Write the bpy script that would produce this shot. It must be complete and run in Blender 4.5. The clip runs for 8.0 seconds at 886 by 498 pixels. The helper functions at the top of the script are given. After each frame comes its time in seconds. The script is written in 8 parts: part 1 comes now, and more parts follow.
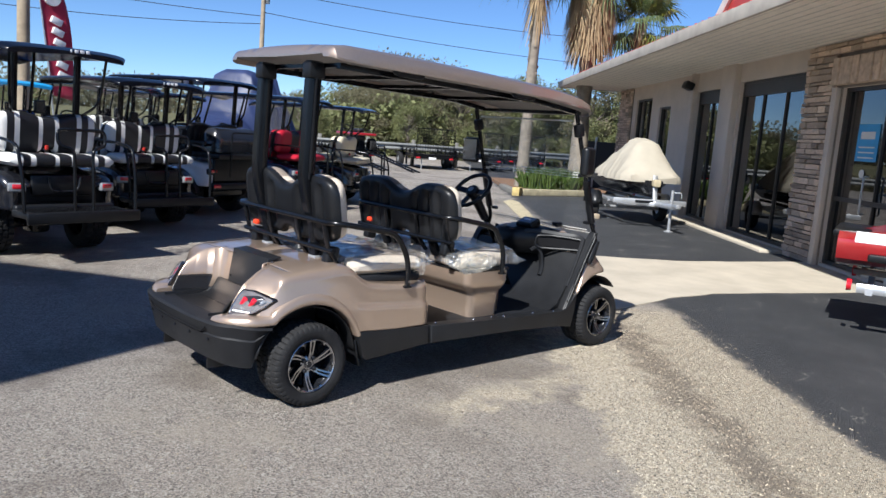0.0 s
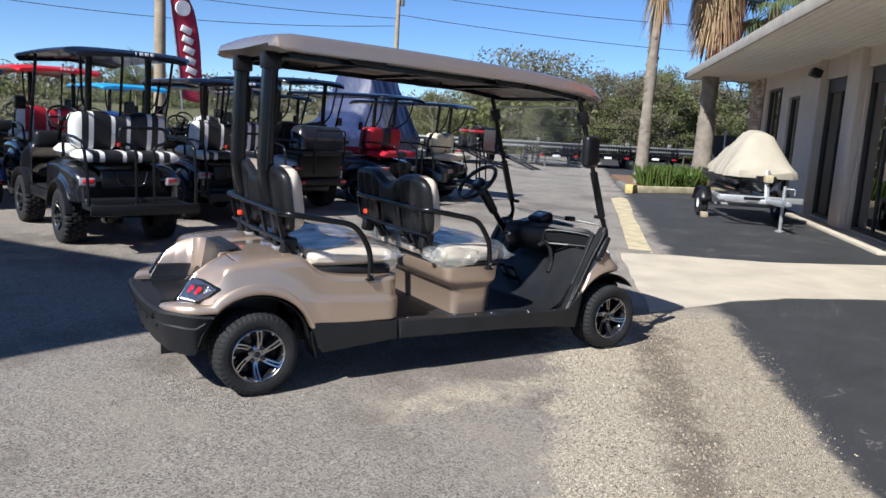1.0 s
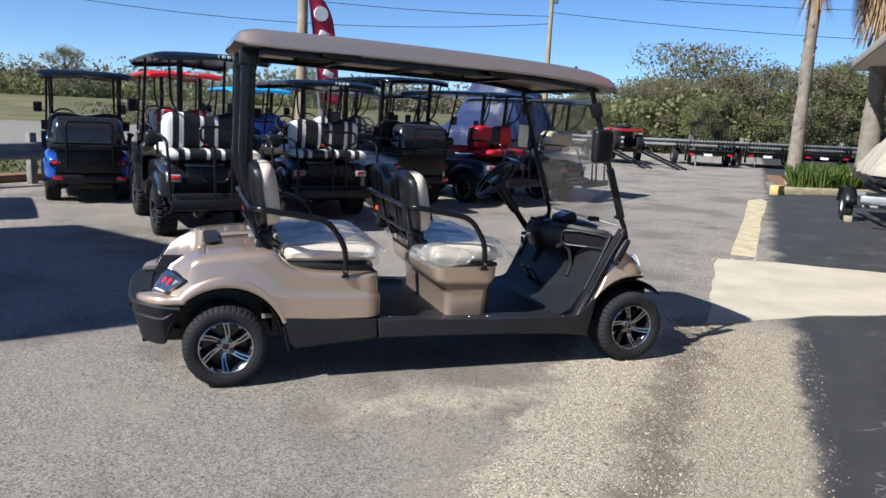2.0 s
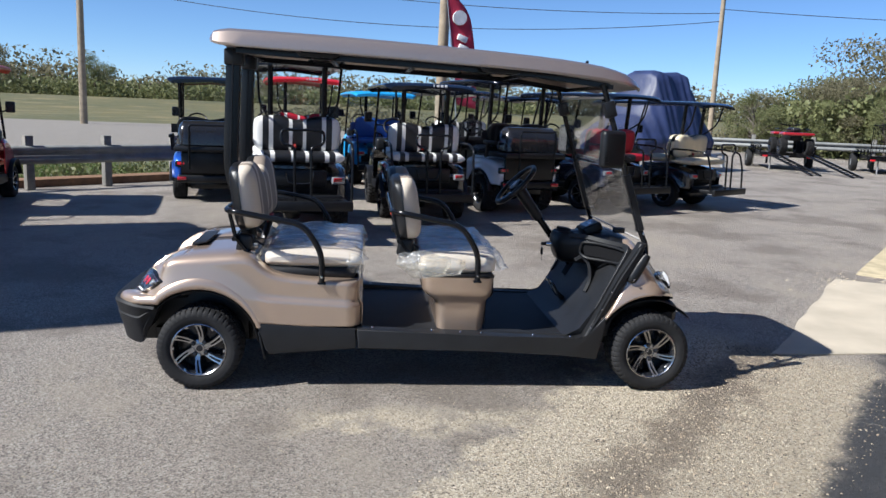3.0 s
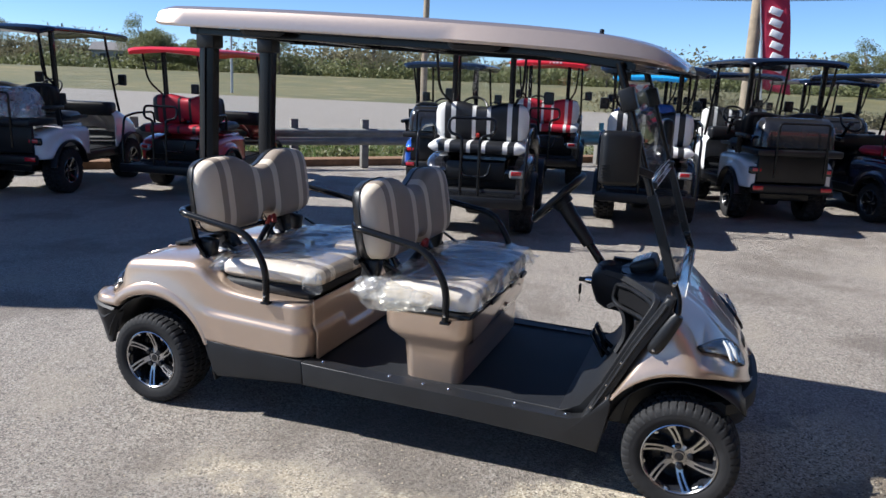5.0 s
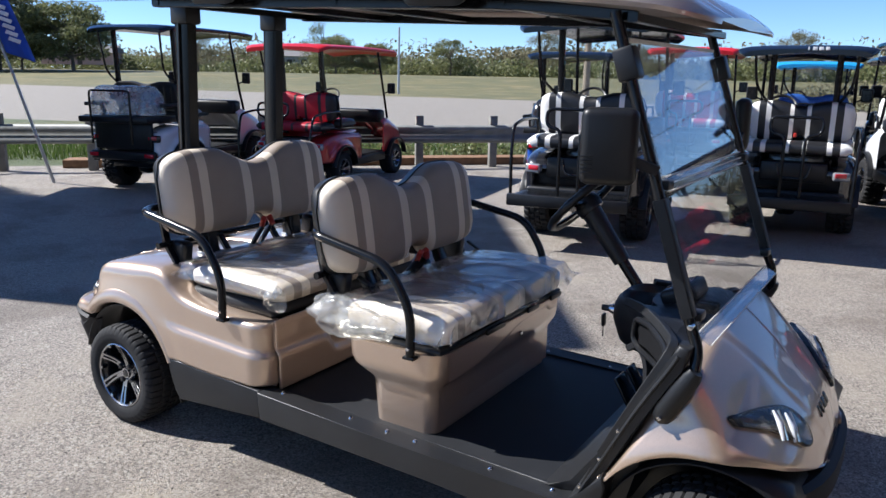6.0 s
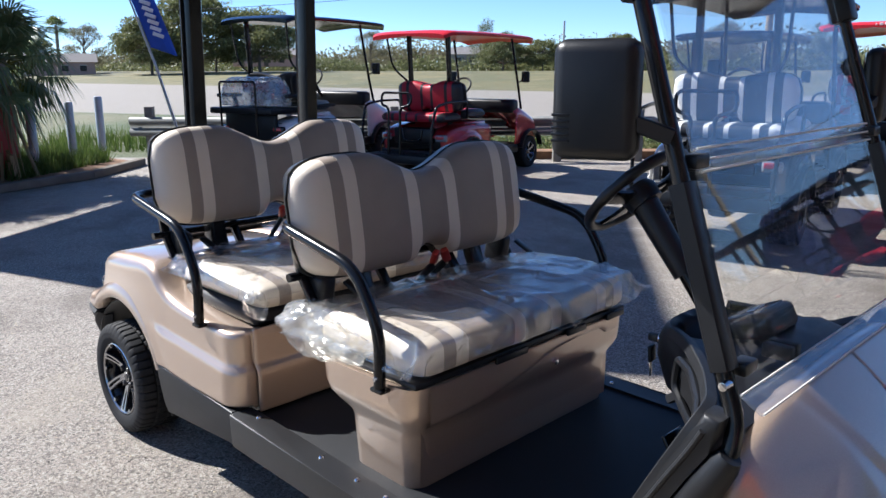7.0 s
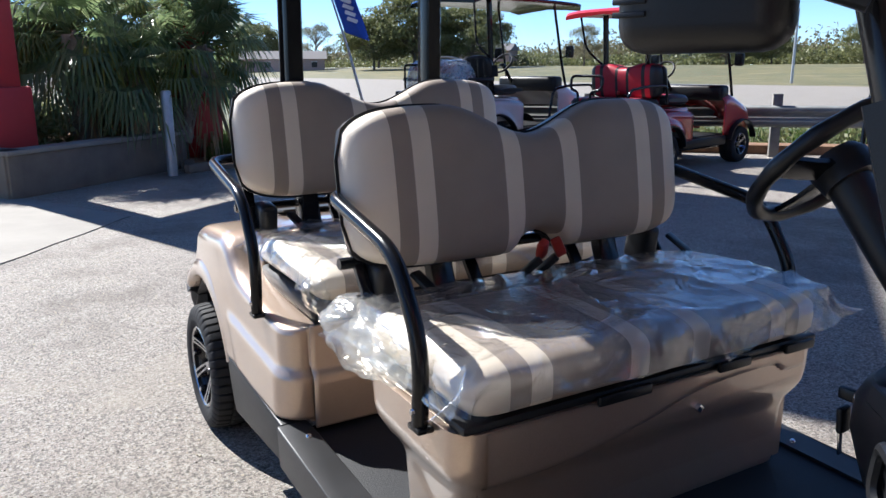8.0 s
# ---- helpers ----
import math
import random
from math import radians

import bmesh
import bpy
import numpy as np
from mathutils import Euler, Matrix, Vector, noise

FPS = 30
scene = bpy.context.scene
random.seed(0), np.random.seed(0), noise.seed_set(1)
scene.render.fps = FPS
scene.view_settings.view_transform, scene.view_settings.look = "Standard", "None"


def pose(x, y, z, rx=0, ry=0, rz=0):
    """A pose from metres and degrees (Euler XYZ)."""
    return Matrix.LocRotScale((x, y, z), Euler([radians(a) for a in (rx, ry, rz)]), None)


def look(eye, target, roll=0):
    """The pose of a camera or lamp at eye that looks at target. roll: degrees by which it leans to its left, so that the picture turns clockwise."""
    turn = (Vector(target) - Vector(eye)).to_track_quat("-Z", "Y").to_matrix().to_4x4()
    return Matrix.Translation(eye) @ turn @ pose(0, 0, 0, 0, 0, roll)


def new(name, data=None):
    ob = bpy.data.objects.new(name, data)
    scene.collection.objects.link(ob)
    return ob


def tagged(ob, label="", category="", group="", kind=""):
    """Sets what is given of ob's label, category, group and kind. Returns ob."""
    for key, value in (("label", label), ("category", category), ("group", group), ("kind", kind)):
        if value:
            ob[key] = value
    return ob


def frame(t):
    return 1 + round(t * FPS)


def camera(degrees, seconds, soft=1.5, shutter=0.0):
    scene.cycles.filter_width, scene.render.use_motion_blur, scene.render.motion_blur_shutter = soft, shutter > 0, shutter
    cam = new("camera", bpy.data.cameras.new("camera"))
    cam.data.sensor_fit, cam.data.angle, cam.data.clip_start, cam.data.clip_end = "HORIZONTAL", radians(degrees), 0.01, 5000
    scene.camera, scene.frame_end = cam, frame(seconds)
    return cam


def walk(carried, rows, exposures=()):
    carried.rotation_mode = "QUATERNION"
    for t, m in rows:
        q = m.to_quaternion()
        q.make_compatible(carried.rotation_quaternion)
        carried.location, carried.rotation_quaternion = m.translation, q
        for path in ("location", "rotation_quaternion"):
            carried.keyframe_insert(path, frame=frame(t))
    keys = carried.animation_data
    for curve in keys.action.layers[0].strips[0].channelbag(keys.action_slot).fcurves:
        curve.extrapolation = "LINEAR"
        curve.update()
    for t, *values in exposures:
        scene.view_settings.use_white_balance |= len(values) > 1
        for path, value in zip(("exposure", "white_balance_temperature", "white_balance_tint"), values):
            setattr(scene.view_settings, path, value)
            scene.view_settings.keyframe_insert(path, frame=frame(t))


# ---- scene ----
cam = camera(59.8, 8.0, soft=1.5)
PATH = [
    (0, (-3.457, -3.964, 1.515), (-2.116, -2.511, 1.217), 4.3),
    (0.5, (-2.992, -4.198, 1.521), (-1.794, -2.627, 1.209), 3.9),
    (1, (-2.508, -4.476, 1.525), (-1.474, -2.795, 1.199), 3.4),
    (1.5, (-2.0, -4.631, 1.528), (-1.15, -2.853, 1.188), 3.0),
    (2, (-1.461, -4.771, 1.543), (-0.817, -2.91, 1.195), 2.7),
    (3.5, (0.141, -4.559, 1.589), (0.136, -2.593, 1.225), 2.4),
    (4, (0.621, -4.294, 1.633), (0.403, -2.344, 1.246), 2.5),
    (4.5, (1.056, -4.009, 1.661), (0.625, -2.099, 1.254), 2.5),
    (5, (1.333, -3.531, 1.651), (0.681, -1.69, 1.22), 2.2),
    (6.5, (1.769, -2.123, 1.502), (0.555, -0.597, 1.059), 0.4),
    (7, (1.739, -1.732, 1.436), (0.365, -0.351, 0.984), -0.1),
    (7.5, (1.563, -1.393, 1.365), (0.029, -0.195, 0.905), -0.6),
    (8, (1.463, -1.127, 1.274), (-0.228, -0.163, 0.814), -0.4),
]
walk(cam, [(t, look(eye, target, roll)) for t, eye, target, roll in PATH],
     exposures=[(0.0, 1.02, 6200, 9), (4.0, 1.03, 6200, 9), (5.0, 1.18, 6200, 10), (6.5, 1.42, 6170, 11), (8.0, 1.60, 6200, 10)])

# ---- world and sun ----
SUN_DIR = Vector((1.03, 0.35, -1.0)).normalized()   # the way the light travels
world = bpy.data.worlds.new("sky")
scene.world = world
world.use_nodes = True
wn = world.node_tree
sky = wn.nodes.new("ShaderNodeTexSky")
sky.sky_type = 'NISHITA'
sky.sun_disc = False
sky.sun_elevation = math.asin(-SUN_DIR.z)
sky.sun_rotation = math.atan2(-SUN_DIR.x, -SUN_DIR.y)
sky.air_density, sky.dust_density, sky.ozone_density = 0.65, 0.0, 8.0
wn.nodes["Background"].inputs[1].default_value = 0.068
wn.links.new(sky.outputs[0], wn.nodes["Background"].inputs[0])
sun_data = bpy.data.lights.new("sun", 'SUN')
sun_data.energy, sun_data.angle, sun_data.color = 4.15, radians(0.55), (1.0, 0.97, 0.92)
sun = new("sun", sun_data)
sun.rotation_euler = SUN_DIR.to_track_quat("-Z", "Y").to_euler()
sun.location = (-20, -8, 20)


# ---- node helpers ----
def mat_base(name):
    m = bpy.data.materials.new(name)
    m.use_nodes = True
    return m, m.node_tree, m.node_tree.nodes["Principled BSDF"]


def node(nt, kind, **inputs):
    n = nt.nodes.new(kind)
    for k, v in inputs.items():
        n.inputs[k.replace("_", " ")].default_value = v
    return n


def ramp(nt, src, stops):
    r = nt.nodes.new("ShaderNodeValToRGB")
    e = r.color_ramp.elements
    while len(e) < len(stops):
        e.new(0.5)
    for el, (p, c) in zip(e, stops):
        el.position = p
        el.color = (*c, 1) if len(c) == 3 else c
    nt.links.new(src, r.inputs[0])
    return r.outputs[0]


def mixc(nt, fac, a, b, mode="MIX"):
    n = nt.nodes.new("ShaderNodeMix")
    n.data_type, n.blend_type = "RGBA", mode
    for sock, v in ((n.inputs[0], fac), (n.inputs[6], a), (n.inputs[7], b)):
        if isinstance(v, bpy.types.NodeSocket):
            nt.links.new(v, sock)
        elif isinstance(v, (int, float)):
            sock.default_value = v
        else:
            sock.default_value = (*v, 1)
    return n.outputs[2]


def calc(nt, op, a, b=0.0, clamp=False):
    n = nt.nodes.new("ShaderNodeMath")
    n.operation, n.use_clamp = op, clamp
    for sock, v in ((n.inputs[0], a), (n.inputs[1], b)):
        if isinstance(v, bpy.types.NodeSocket):
            nt.links.new(v, sock)
        else:
            sock.default_value = v
    return n.outputs[0]


def noise_tex(nt, scale, detail=4, rough=0.55, coord="Object"):
    tc = nt.nodes.new("ShaderNodeTexCoord")
    n = node(nt, "ShaderNodeTexNoise", Scale=scale, Detail=detail, Roughness=rough)
    nt.links.new(tc.outputs[coord], n.inputs["Vector"])
    return n.outputs["Fac"]


def bump(nt, bsdf, src, strength=0.3, dist=0.01):
    b = node(nt, "ShaderNodeBump", Strength=strength, Distance=dist)
    nt.links.new(src, b.inputs["Height"])
    nt.links.new(b.outputs[0], bsdf.inputs["Normal"])


def surface(name, color, rough=0.5, metal=0.0, var=0.15, scale=6.0, fine=80.0, bumps=0.1, coat=0.0, rand=0.0, dist=0.004, spec=0.5):
    """A plain worn surface: colour varied at two scales, fine relief."""
    m, nt, b = mat_base(name)
    big, small = noise_tex(nt, scale), noise_tex(nt, fine, 3)
    dark = tuple(c * (1 - var) for c in color)
    light = tuple(min(1, c * (1 + var)) for c in color)
    c = mixc(nt, ramp(nt, big, [(0.3, (0, 0, 0)), (0.7, (1, 1, 1))]), dark, light)
    c = mixc(nt, calc(nt, 'MULTIPLY', small, 0.25), c, tuple(x * (1 - var) for x in dark))
    if rand:
        oi = nt.nodes.new("ShaderNodeObjectInfo")
        f = calc(nt, 'ADD', calc(nt, 'MULTIPLY', oi.outputs["Random"], 2 * rand), 1 - rand)
        hsv = nt.nodes.new("ShaderNodeHueSaturation")
        nt.links.new(f, hsv.inputs["Value"])
        nt.links.new(c, hsv.inputs["Color"])
        c = hsv.outputs[0]
    nt.links.new(c, b.inputs["Base Color"])
    r = calc(nt, 'ADD', calc(nt, 'MULTIPLY', big, 0.2 * min(rough, 0.6)), rough - 0.1 * min(rough, 0.6), True)
    nt.links.new(r, b.inputs["Roughness"])
    b.inputs["Metallic"].default_value = metal
    b.inputs["Coat Weight"].default_value = coat
    b.inputs["Coat Roughness"].default_value = 0.06
    b.inputs["Specular IOR Level"].default_value = spec
    if bumps:
        bump(nt, b, small, bumps, dist)
    return m


def flake_paint(name, color, metal=0.5, rough=0.28):
    m, nt, b = mat_base(name)
    fl = noise_tex(nt, 900, 1)
    big = noise_tex(nt, 3.0, 5)
    c = mixc(nt, ramp(nt, fl, [(0.35, (0, 0, 0)), (0.7, (1, 1, 1))]), tuple(x * 0.85 for x in color), tuple(min(1, x * 1.18) for x in color))
    c = mixc(nt, calc(nt, 'MULTIPLY', ramp(nt, big, [(0.45, (0, 0, 0)), (0.75, (1, 1, 1))]), 0.12), c, (0.42, 0.36, 0.28))
    nt.links.new(c, b.inputs["Base Color"])
    b.inputs["Metallic"].default_value, b.inputs["Roughness"].default_value = metal, rough
    b.inputs["Coat Weight"].default_value, b.inputs["Coat Roughness"].default_value = 1.0, 0.05
    b.inputs["Coat IOR"].default_value = 1.55
    bump(nt, b, big, 0.02, 0.01)
    return m


def clear_pane(name, tint=(0.93, 0.97, 0.98), gloss=0.12, rough=0.02, dust_haze=0.03, graze=0.85):
    """Thin sheet glass: mostly see-through, with mirror gloss that grows at grazing angles."""
    m, nt, b = mat_base(name)
    nt.nodes.remove(b)
    out = nt.nodes["Material Output"]
    tr = node(nt, "ShaderNodeBsdfTransparent", Color=(*tint, 1))
    gl = node(nt, "ShaderNodeBsdfGlossy", Roughness=rough)
    df = node(nt, "ShaderNodeBsdfDiffuse", Color=(0.7, 0.72, 0.74, 1))
    fr = node(nt, "ShaderNodeLayerWeight", Blend=0.5)
    fac = calc(nt, 'ADD', calc(nt, 'MULTIPLY', calc(nt, 'POWER', fr.outputs["Facing"], 3.0), graze), gloss, True)
    m1 = nt.nodes.new("ShaderNodeMixShader")
    nt.links.new(calc(nt, 'MULTIPLY', noise_tex(nt, 14, 5), dust_haze * 2), m1.inputs[0])
    nt.links.new(tr.outputs[0], m1.inputs[1]); nt.links.new(df.outputs[0], m1.inputs[2])
    m2 = nt.nodes.new("ShaderNodeMixShader")
    nt.links.new(fac, m2.inputs[0]); nt.links.new(m1.outputs[0], m2.inputs[1]); nt.links.new(gl.outputs[0], m2.inputs[2])
    nt.links.new(m2.outputs[0], out.inputs["Surface"])
    return m


# ---- materials ----
GOLD = flake_paint("champagne_paint", (0.485, 0.365, 0.280), 0.62, 0.32)
ROOFPAINT = flake_paint("champagne_roof_paint", (0.44, 0.35, 0.295), 0.7, 0.36)
ROOF_UNDER = surface("roof_underside", (0.30, 0.27, 0.25), 0.6, var=0.1)
BLACK_PL = surface("black_plastic", (0.009, 0.0095, 0.011), 0.38, var=0.3, fine=400, bumps=0.25, dist=0.001, spec=0.35)
BLACK_GLOSS = surface("black_gloss", (0.012, 0.013, 0.016), 0.2, var=0.2, bumps=0.0)
BLACK_MET = surface("black_powder_coat", (0.006, 0.0065, 0.008), 0.2, var=0.3, fine=500, bumps=0.1, dist=0.0006, spec=0.32)
GREY_PL = surface("charcoal_plastic", (0.0125, 0.013, 0.0145), 0.45, var=0.25, fine=500, bumps=0.3, dist=0.001, spec=0.38)
BUMPER = surface("textured_bumper_plastic", (0.014, 0.0145, 0.0165), 0.55, var=0.2, fine=500, bumps=0.3, dist=0.001, spec=0.25)
MATF = surface("rubber_floor_mat", (0.012, 0.013, 0.0155), 0.6, var=0.25, fine=260, bumps=0.5, dist=0.002, spec=0.28)
RUBBER = surface("tyre_rubber", (0.019, 0.019, 0.020), 0.75, var=0.3, scale=14, fine=200, bumps=0.3, dist=0.002, spec=0.25)
CHROME = surface("machined_alloy", (0.58, 0.58, 0.60), 0.14, 1.0, var=0.05, bumps=0.0)
ALLOY = surface("brushed_alloy", (0.40, 0.40, 0.41), 0.22, 1.0, var=0.15, scale=30, bumps=0.0)
SMOKED = surface("smoked_lamp_bowl", (0.05, 0.045, 0.048), 0.2, 0.5, var=0.3, scale=60, bumps=0.0)
STEEL = surface("galvanised_steel", (0.42, 0.43, 0.44), 0.45, 0.6, var=0.15, scale=9, bumps=0.05)
BEIGE = surface("beige_vinyl", (0.62, 0.54, 0.44), 0.5, var=0.06, fine=300, bumps=0.2, dist=0.0015)
TAUPE = surface("taupe_vinyl", (0.265, 0.216, 0.177), 0.55, var=0.1, fine=300, bumps=0.3, dist=0.0015)
WHITE_V = surface("white_vinyl", (0.72, 0.71, 0.68), 0.5, var=0.06, fine=300, bumps=0.2, dist=0.0015)
BLACK_V = surface("black_vinyl", (0.014, 0.0145, 0.017), 0.42, var=0.2, fine=300, bumps=0.3, dist=0.0015)
RED_V = surface("red_vinyl", (0.42, 0.010, 0.028), 0.5, var=0.1, fine=300, bumps=0.2, dist=0.0015)
CREAM_V = surface("cream_vinyl", (0.66, 0.58, 0.42), 0.5, var=0.08, fine=300, bumps=0.2, dist=0.0015)
BLUE_V = surface("blue_vinyl", (0.02, 0.09, 0.35), 0.5, var=0.1)
# near-black colour standing in for shade inside recesses and grooves
RECESS_SHADE = surface("recess_shade", (0.004, 0.004, 0.005), 0.7, bumps=0.0, spec=0.2)
RED_LENS = surface("red_lens", (0.55, 0.01, 0.02), 0.12, var=0.1, bumps=0.0, coat=1.0)
AMBER = surface("orange_red_plastic", (0.75, 0.06, 0.02), 0.35, var=0.1, bumps=0.0)
BUCKLE = surface("dark_red_plastic", (0.42, 0.03, 0.02), 0.35, var=0.1, bumps=0.0)
CLEAR_LENS = surface("clear_lens", (0.30, 0.31, 0.33), 0.08, 0.3, var=0.3, scale=60, bumps=0.0, coat=1.0)
WINDSHIELD = clear_pane("acrylic_windshield", (0.982, 0.99, 0.994), 0.018, 0.015, 0.010, 0.35)
# upper pane: more gloss and pale diffuse mixed in for sky haze and dust
HAZED_PANE = clear_pane("sky_hazed_acrylic", (0.97, 0.985, 0.99), 0.05, 0.02, 0.035, 0.7)
FILM = clear_pane("plastic_film", (0.95, 0.96, 0.97), 0.15, 0.06, 0.055, 0.85)
HINGE = clear_pane("clear_hinge_strip", (0.95, 0.97, 0.98), 0.09, 0.03, 0.08, 0.6)
WRAP = clear_pane("milky_wrap", (0.95, 0.93, 0.88), 0.05, 0.22, 0.13, 0.35)
HEAD_COVER = clear_pane("headlight_cover", (0.95, 0.96, 0.97), 0.05, 0.02, 0.0, 0.45)
LAMP_COVER = clear_pane("lamp_cover", (0.95, 0.95, 0.96), 0.05, 0.03, 0.0, 0.5)
HEAD_BOWL = surface("smoked_reflector", (0.022, 0.024, 0.027), 0.25, 0.0, var=0.3, scale=40, bumps=0.0)
nt_ = FILM.node_tree
bf_ = node(nt_, "ShaderNodeBump", Strength=0.35, Distance=0.008)
wr_ = node(nt_, "ShaderNodeTexNoise", Scale=15.0, Detail=7.0, Roughness=0.6, Distortion=1.6)
tc_ = nt_.nodes.new("ShaderNodeTexCoord")
nt_.links.new(tc_.outputs["Object"], wr_.inputs["Vector"])
# sharp creases over the soft wrinkles
cr_ = node(nt_, "ShaderNodeTexNoise", Scale=9.0, Detail=3.0, Roughness=0.5, Distortion=2.6)
nt_.links.new(tc_.outputs["Object"], cr_.inputs["Vector"])
rdg_ = calc(nt_, 'SUBTRACT', 1.0, calc(nt_, 'MULTIPLY', calc(nt_, 'ABSOLUTE', calc(nt_, 'SUBTRACT', cr_.outputs["Fac"], 0.5), 0.0), 9.0), True)
nt_.links.new(calc(nt_, 'ADD', wr_.outputs["Fac"], calc(nt_, 'MULTIPLY', rdg_, 0.55)), bf_.inputs["Height"])
for n_ in nt_.nodes:
    if n_.type in ('BSDF_GLOSSY', 'BSDF_DIFFUSE', 'LAYER_WEIGHT'):
        nt_.links.new(bf_.outputs[0], n_.inputs["Normal"])


# ---- geometry helpers ----
def part(name, bm, material, parent=None, label="", smooth=40, mats=None, kind=""):
    """Links a bmesh as one mesh object, under a thing or a part."""
    me = bpy.data.meshes.new(name)
    bmesh.ops.recalc_face_normals(bm, faces=bm.faces)
    bm.to_mesh(me)
    bm.free()
    for mt in (mats or [material]):
        me.materials.append(mt)
    if smooth:
        me.polygons.foreach_set("use_smooth", [True] * len(me.polygons))
        me.set_sharp_from_angle(angle=radians(smooth))
    ob = new(name, me)
    if parent:
        ob.parent = parent
    if label:
        ob["label"] = label
    if kind:
        ob["kind"] = kind
    return ob


def thing(name, loc=(0, 0, 0), rz=0.0, label="", category="", group="", kind=""):
    ob = new(name)
    ob.empty_display_size = 0.1
    ob.matrix_basis = pose(*loc, 0, 0, rz)
    return tagged(ob, label, category, group, kind)


def add_box(bm, c, s, bevel=0.0, rot=None, seg=2, mi=0):
    r = bmesh.ops.create_cube(bm, size=1.0)
    vs = r["verts"]
    bmesh.ops.scale(bm, vec=s, verts=vs)
    if bevel:
        es = list({e for v in vs for e in v.link_edges})
        o = bmesh.ops.bevel(bm, geom=es, offset=min(bevel, min(s) * 0.45), segments=seg, affect='EDGES', profile=0.5)
        vs = list({v for f in o["faces"] for v in f.verts} | {v for v in vs if v.is_valid})
        seen = set(vs)
        stack = list(vs)
        while stack:
            v = stack.pop()
            for e in v.link_edges:
                w = e.other_vert(v)
                if w not in seen:
                    seen.add(w)
                    stack.append(w)
        vs = list(seen)
    m = Matrix.Translation(c)
    if rot:
        m = m @ Euler([radians(a) for a in rot]).to_matrix().to_4x4()
    bmesh.ops.transform(bm, matrix=m, verts=vs)
    if mi:
        for f in {f for v in vs for f in v.link_faces}:
            f.material_index = mi
    return vs


def box(c, s, bevel=0.0, rot=None, seg=2):
    bm = bmesh.new()
    add_box(bm, c, s, bevel, rot, seg)
    return bm


def add_loft(bm, secs, closed=True, caps=True, mi=0):
    """Skin over cross-sections of equal length; closed: each section is a loop."""
    rows = [[bm.verts.new(p) for p in s] for s in secs]
    n = len(rows[0])
    for a, b in zip(rows, rows[1:]):
        for i in range(n if closed else n - 1):
            j = (i + 1) % n
            try:
                f = bm.faces.new((a[i], a[j], b[j], b[i]))
                f.material_index = mi
            except ValueError:
                pass
    if caps and closed:
        for r in (rows[0], rows[-1]):
            try:
                bm.faces.new(r).material_index = mi
            except ValueError:
                pass
    return rows


def loft(secs, closed=True, caps=True):
    bm = bmesh.new()
    add_loft(bm, secs, closed, caps)
    return bm


def round_path(pts, radius=0.05, n=5):
    """Corners of a polyline rounded off."""
    pts = [Vector(p) for p in pts]
    out = [pts[0]]
    for a, b, c in zip(pts, pts[1:], pts[2:]):
        d1, d2 = (a - b), (c - b)
        r = min(radius, d1.length * 0.45, d2.length * 0.45)
        p, q = b + d1.normalized() * r, b + d2.normalized() * r
        for i in range(n + 1):
            t = i / n
            out.append(p * (1 - t) ** 2 + b * 2 * t * (1 - t) + q * t * t)
    out.append(pts[-1])
    return out


def add_tube(bm, pts, r, seg=10, flat=None, mi=0):
    """A round (or, with flat=(a, b), a rectangular) bar along a path."""
    pts = [Vector(p) for p in pts]
    secs = []
    up = None
    for i, p in enumerate(pts):
        d = (pts[min(i + 1, len(pts) - 1)] - pts[max(i - 1, 0)]).normalized()
        if up is None:
            up = Vector((0, 0, 1)) if abs(d.z) < 0.9 else Vector((1, 0, 0))
        sd = d.cross(up).normalized()
        up = sd.cross(d).normalized()
        rr = r[i] if isinstance(r, (list, tuple)) else r
        if flat:
            a, b = flat
            secs.append([p + sd * x * a + up * y * b for x, y in ((1, .8), (.8, 1), (-.8, 1), (-1, .8), (-1, -.8), (-.8, -1), (.8, -1), (1, -.8))])
        else:
            secs.append([p + sd * math.cos(k * 2 * math.pi / seg) * rr + up * math.sin(k * 2 * math.pi / seg) * rr for k in range(seg)])
    add_loft(bm, secs, mi=mi)


def tube(pts, r, seg=10, flat=None):
    bm = bmesh.new()
    add_tube(bm, pts, r, seg, flat)
    return bm


def add_extrude(bm, poly, y0, y1, axis="y", bevel=0.0, seg=2):
    """A flat outline (x, z) given thickness along y (or (x, y) along z, (y, z) along x)."""
    def at(p, d):
        return {"y": (p[0], d, p[1]), "z": (p[0], p[1], d), "x": (d, p[0], p[1])}[axis]
    a = [bm.verts.new(at(p, y0)) for p in poly]
    b = [bm.verts.new(at(p, y1)) for p in poly]
    fs = [bm.faces.new(a), bm.faces.new(b)]
    n = len(poly)
    for i in range(n):
        fs.append(bm.faces.new((a[i], a[(i + 1) % n], b[(i + 1) % n], b[i])))
    if bevel:
        es = list({e for f in fs[:2] for e in f.edges})
        bmesh.ops.bevel(bm, geom=es, offset=bevel, segments=seg, affect='EDGES', profile=0.5)


def extrude(poly, y0, y1, axis="y", bevel=0.0, seg=2):
    bm = bmesh.new()
    add_extrude(bm, poly, y0, y1, axis, bevel, seg)
    return bm


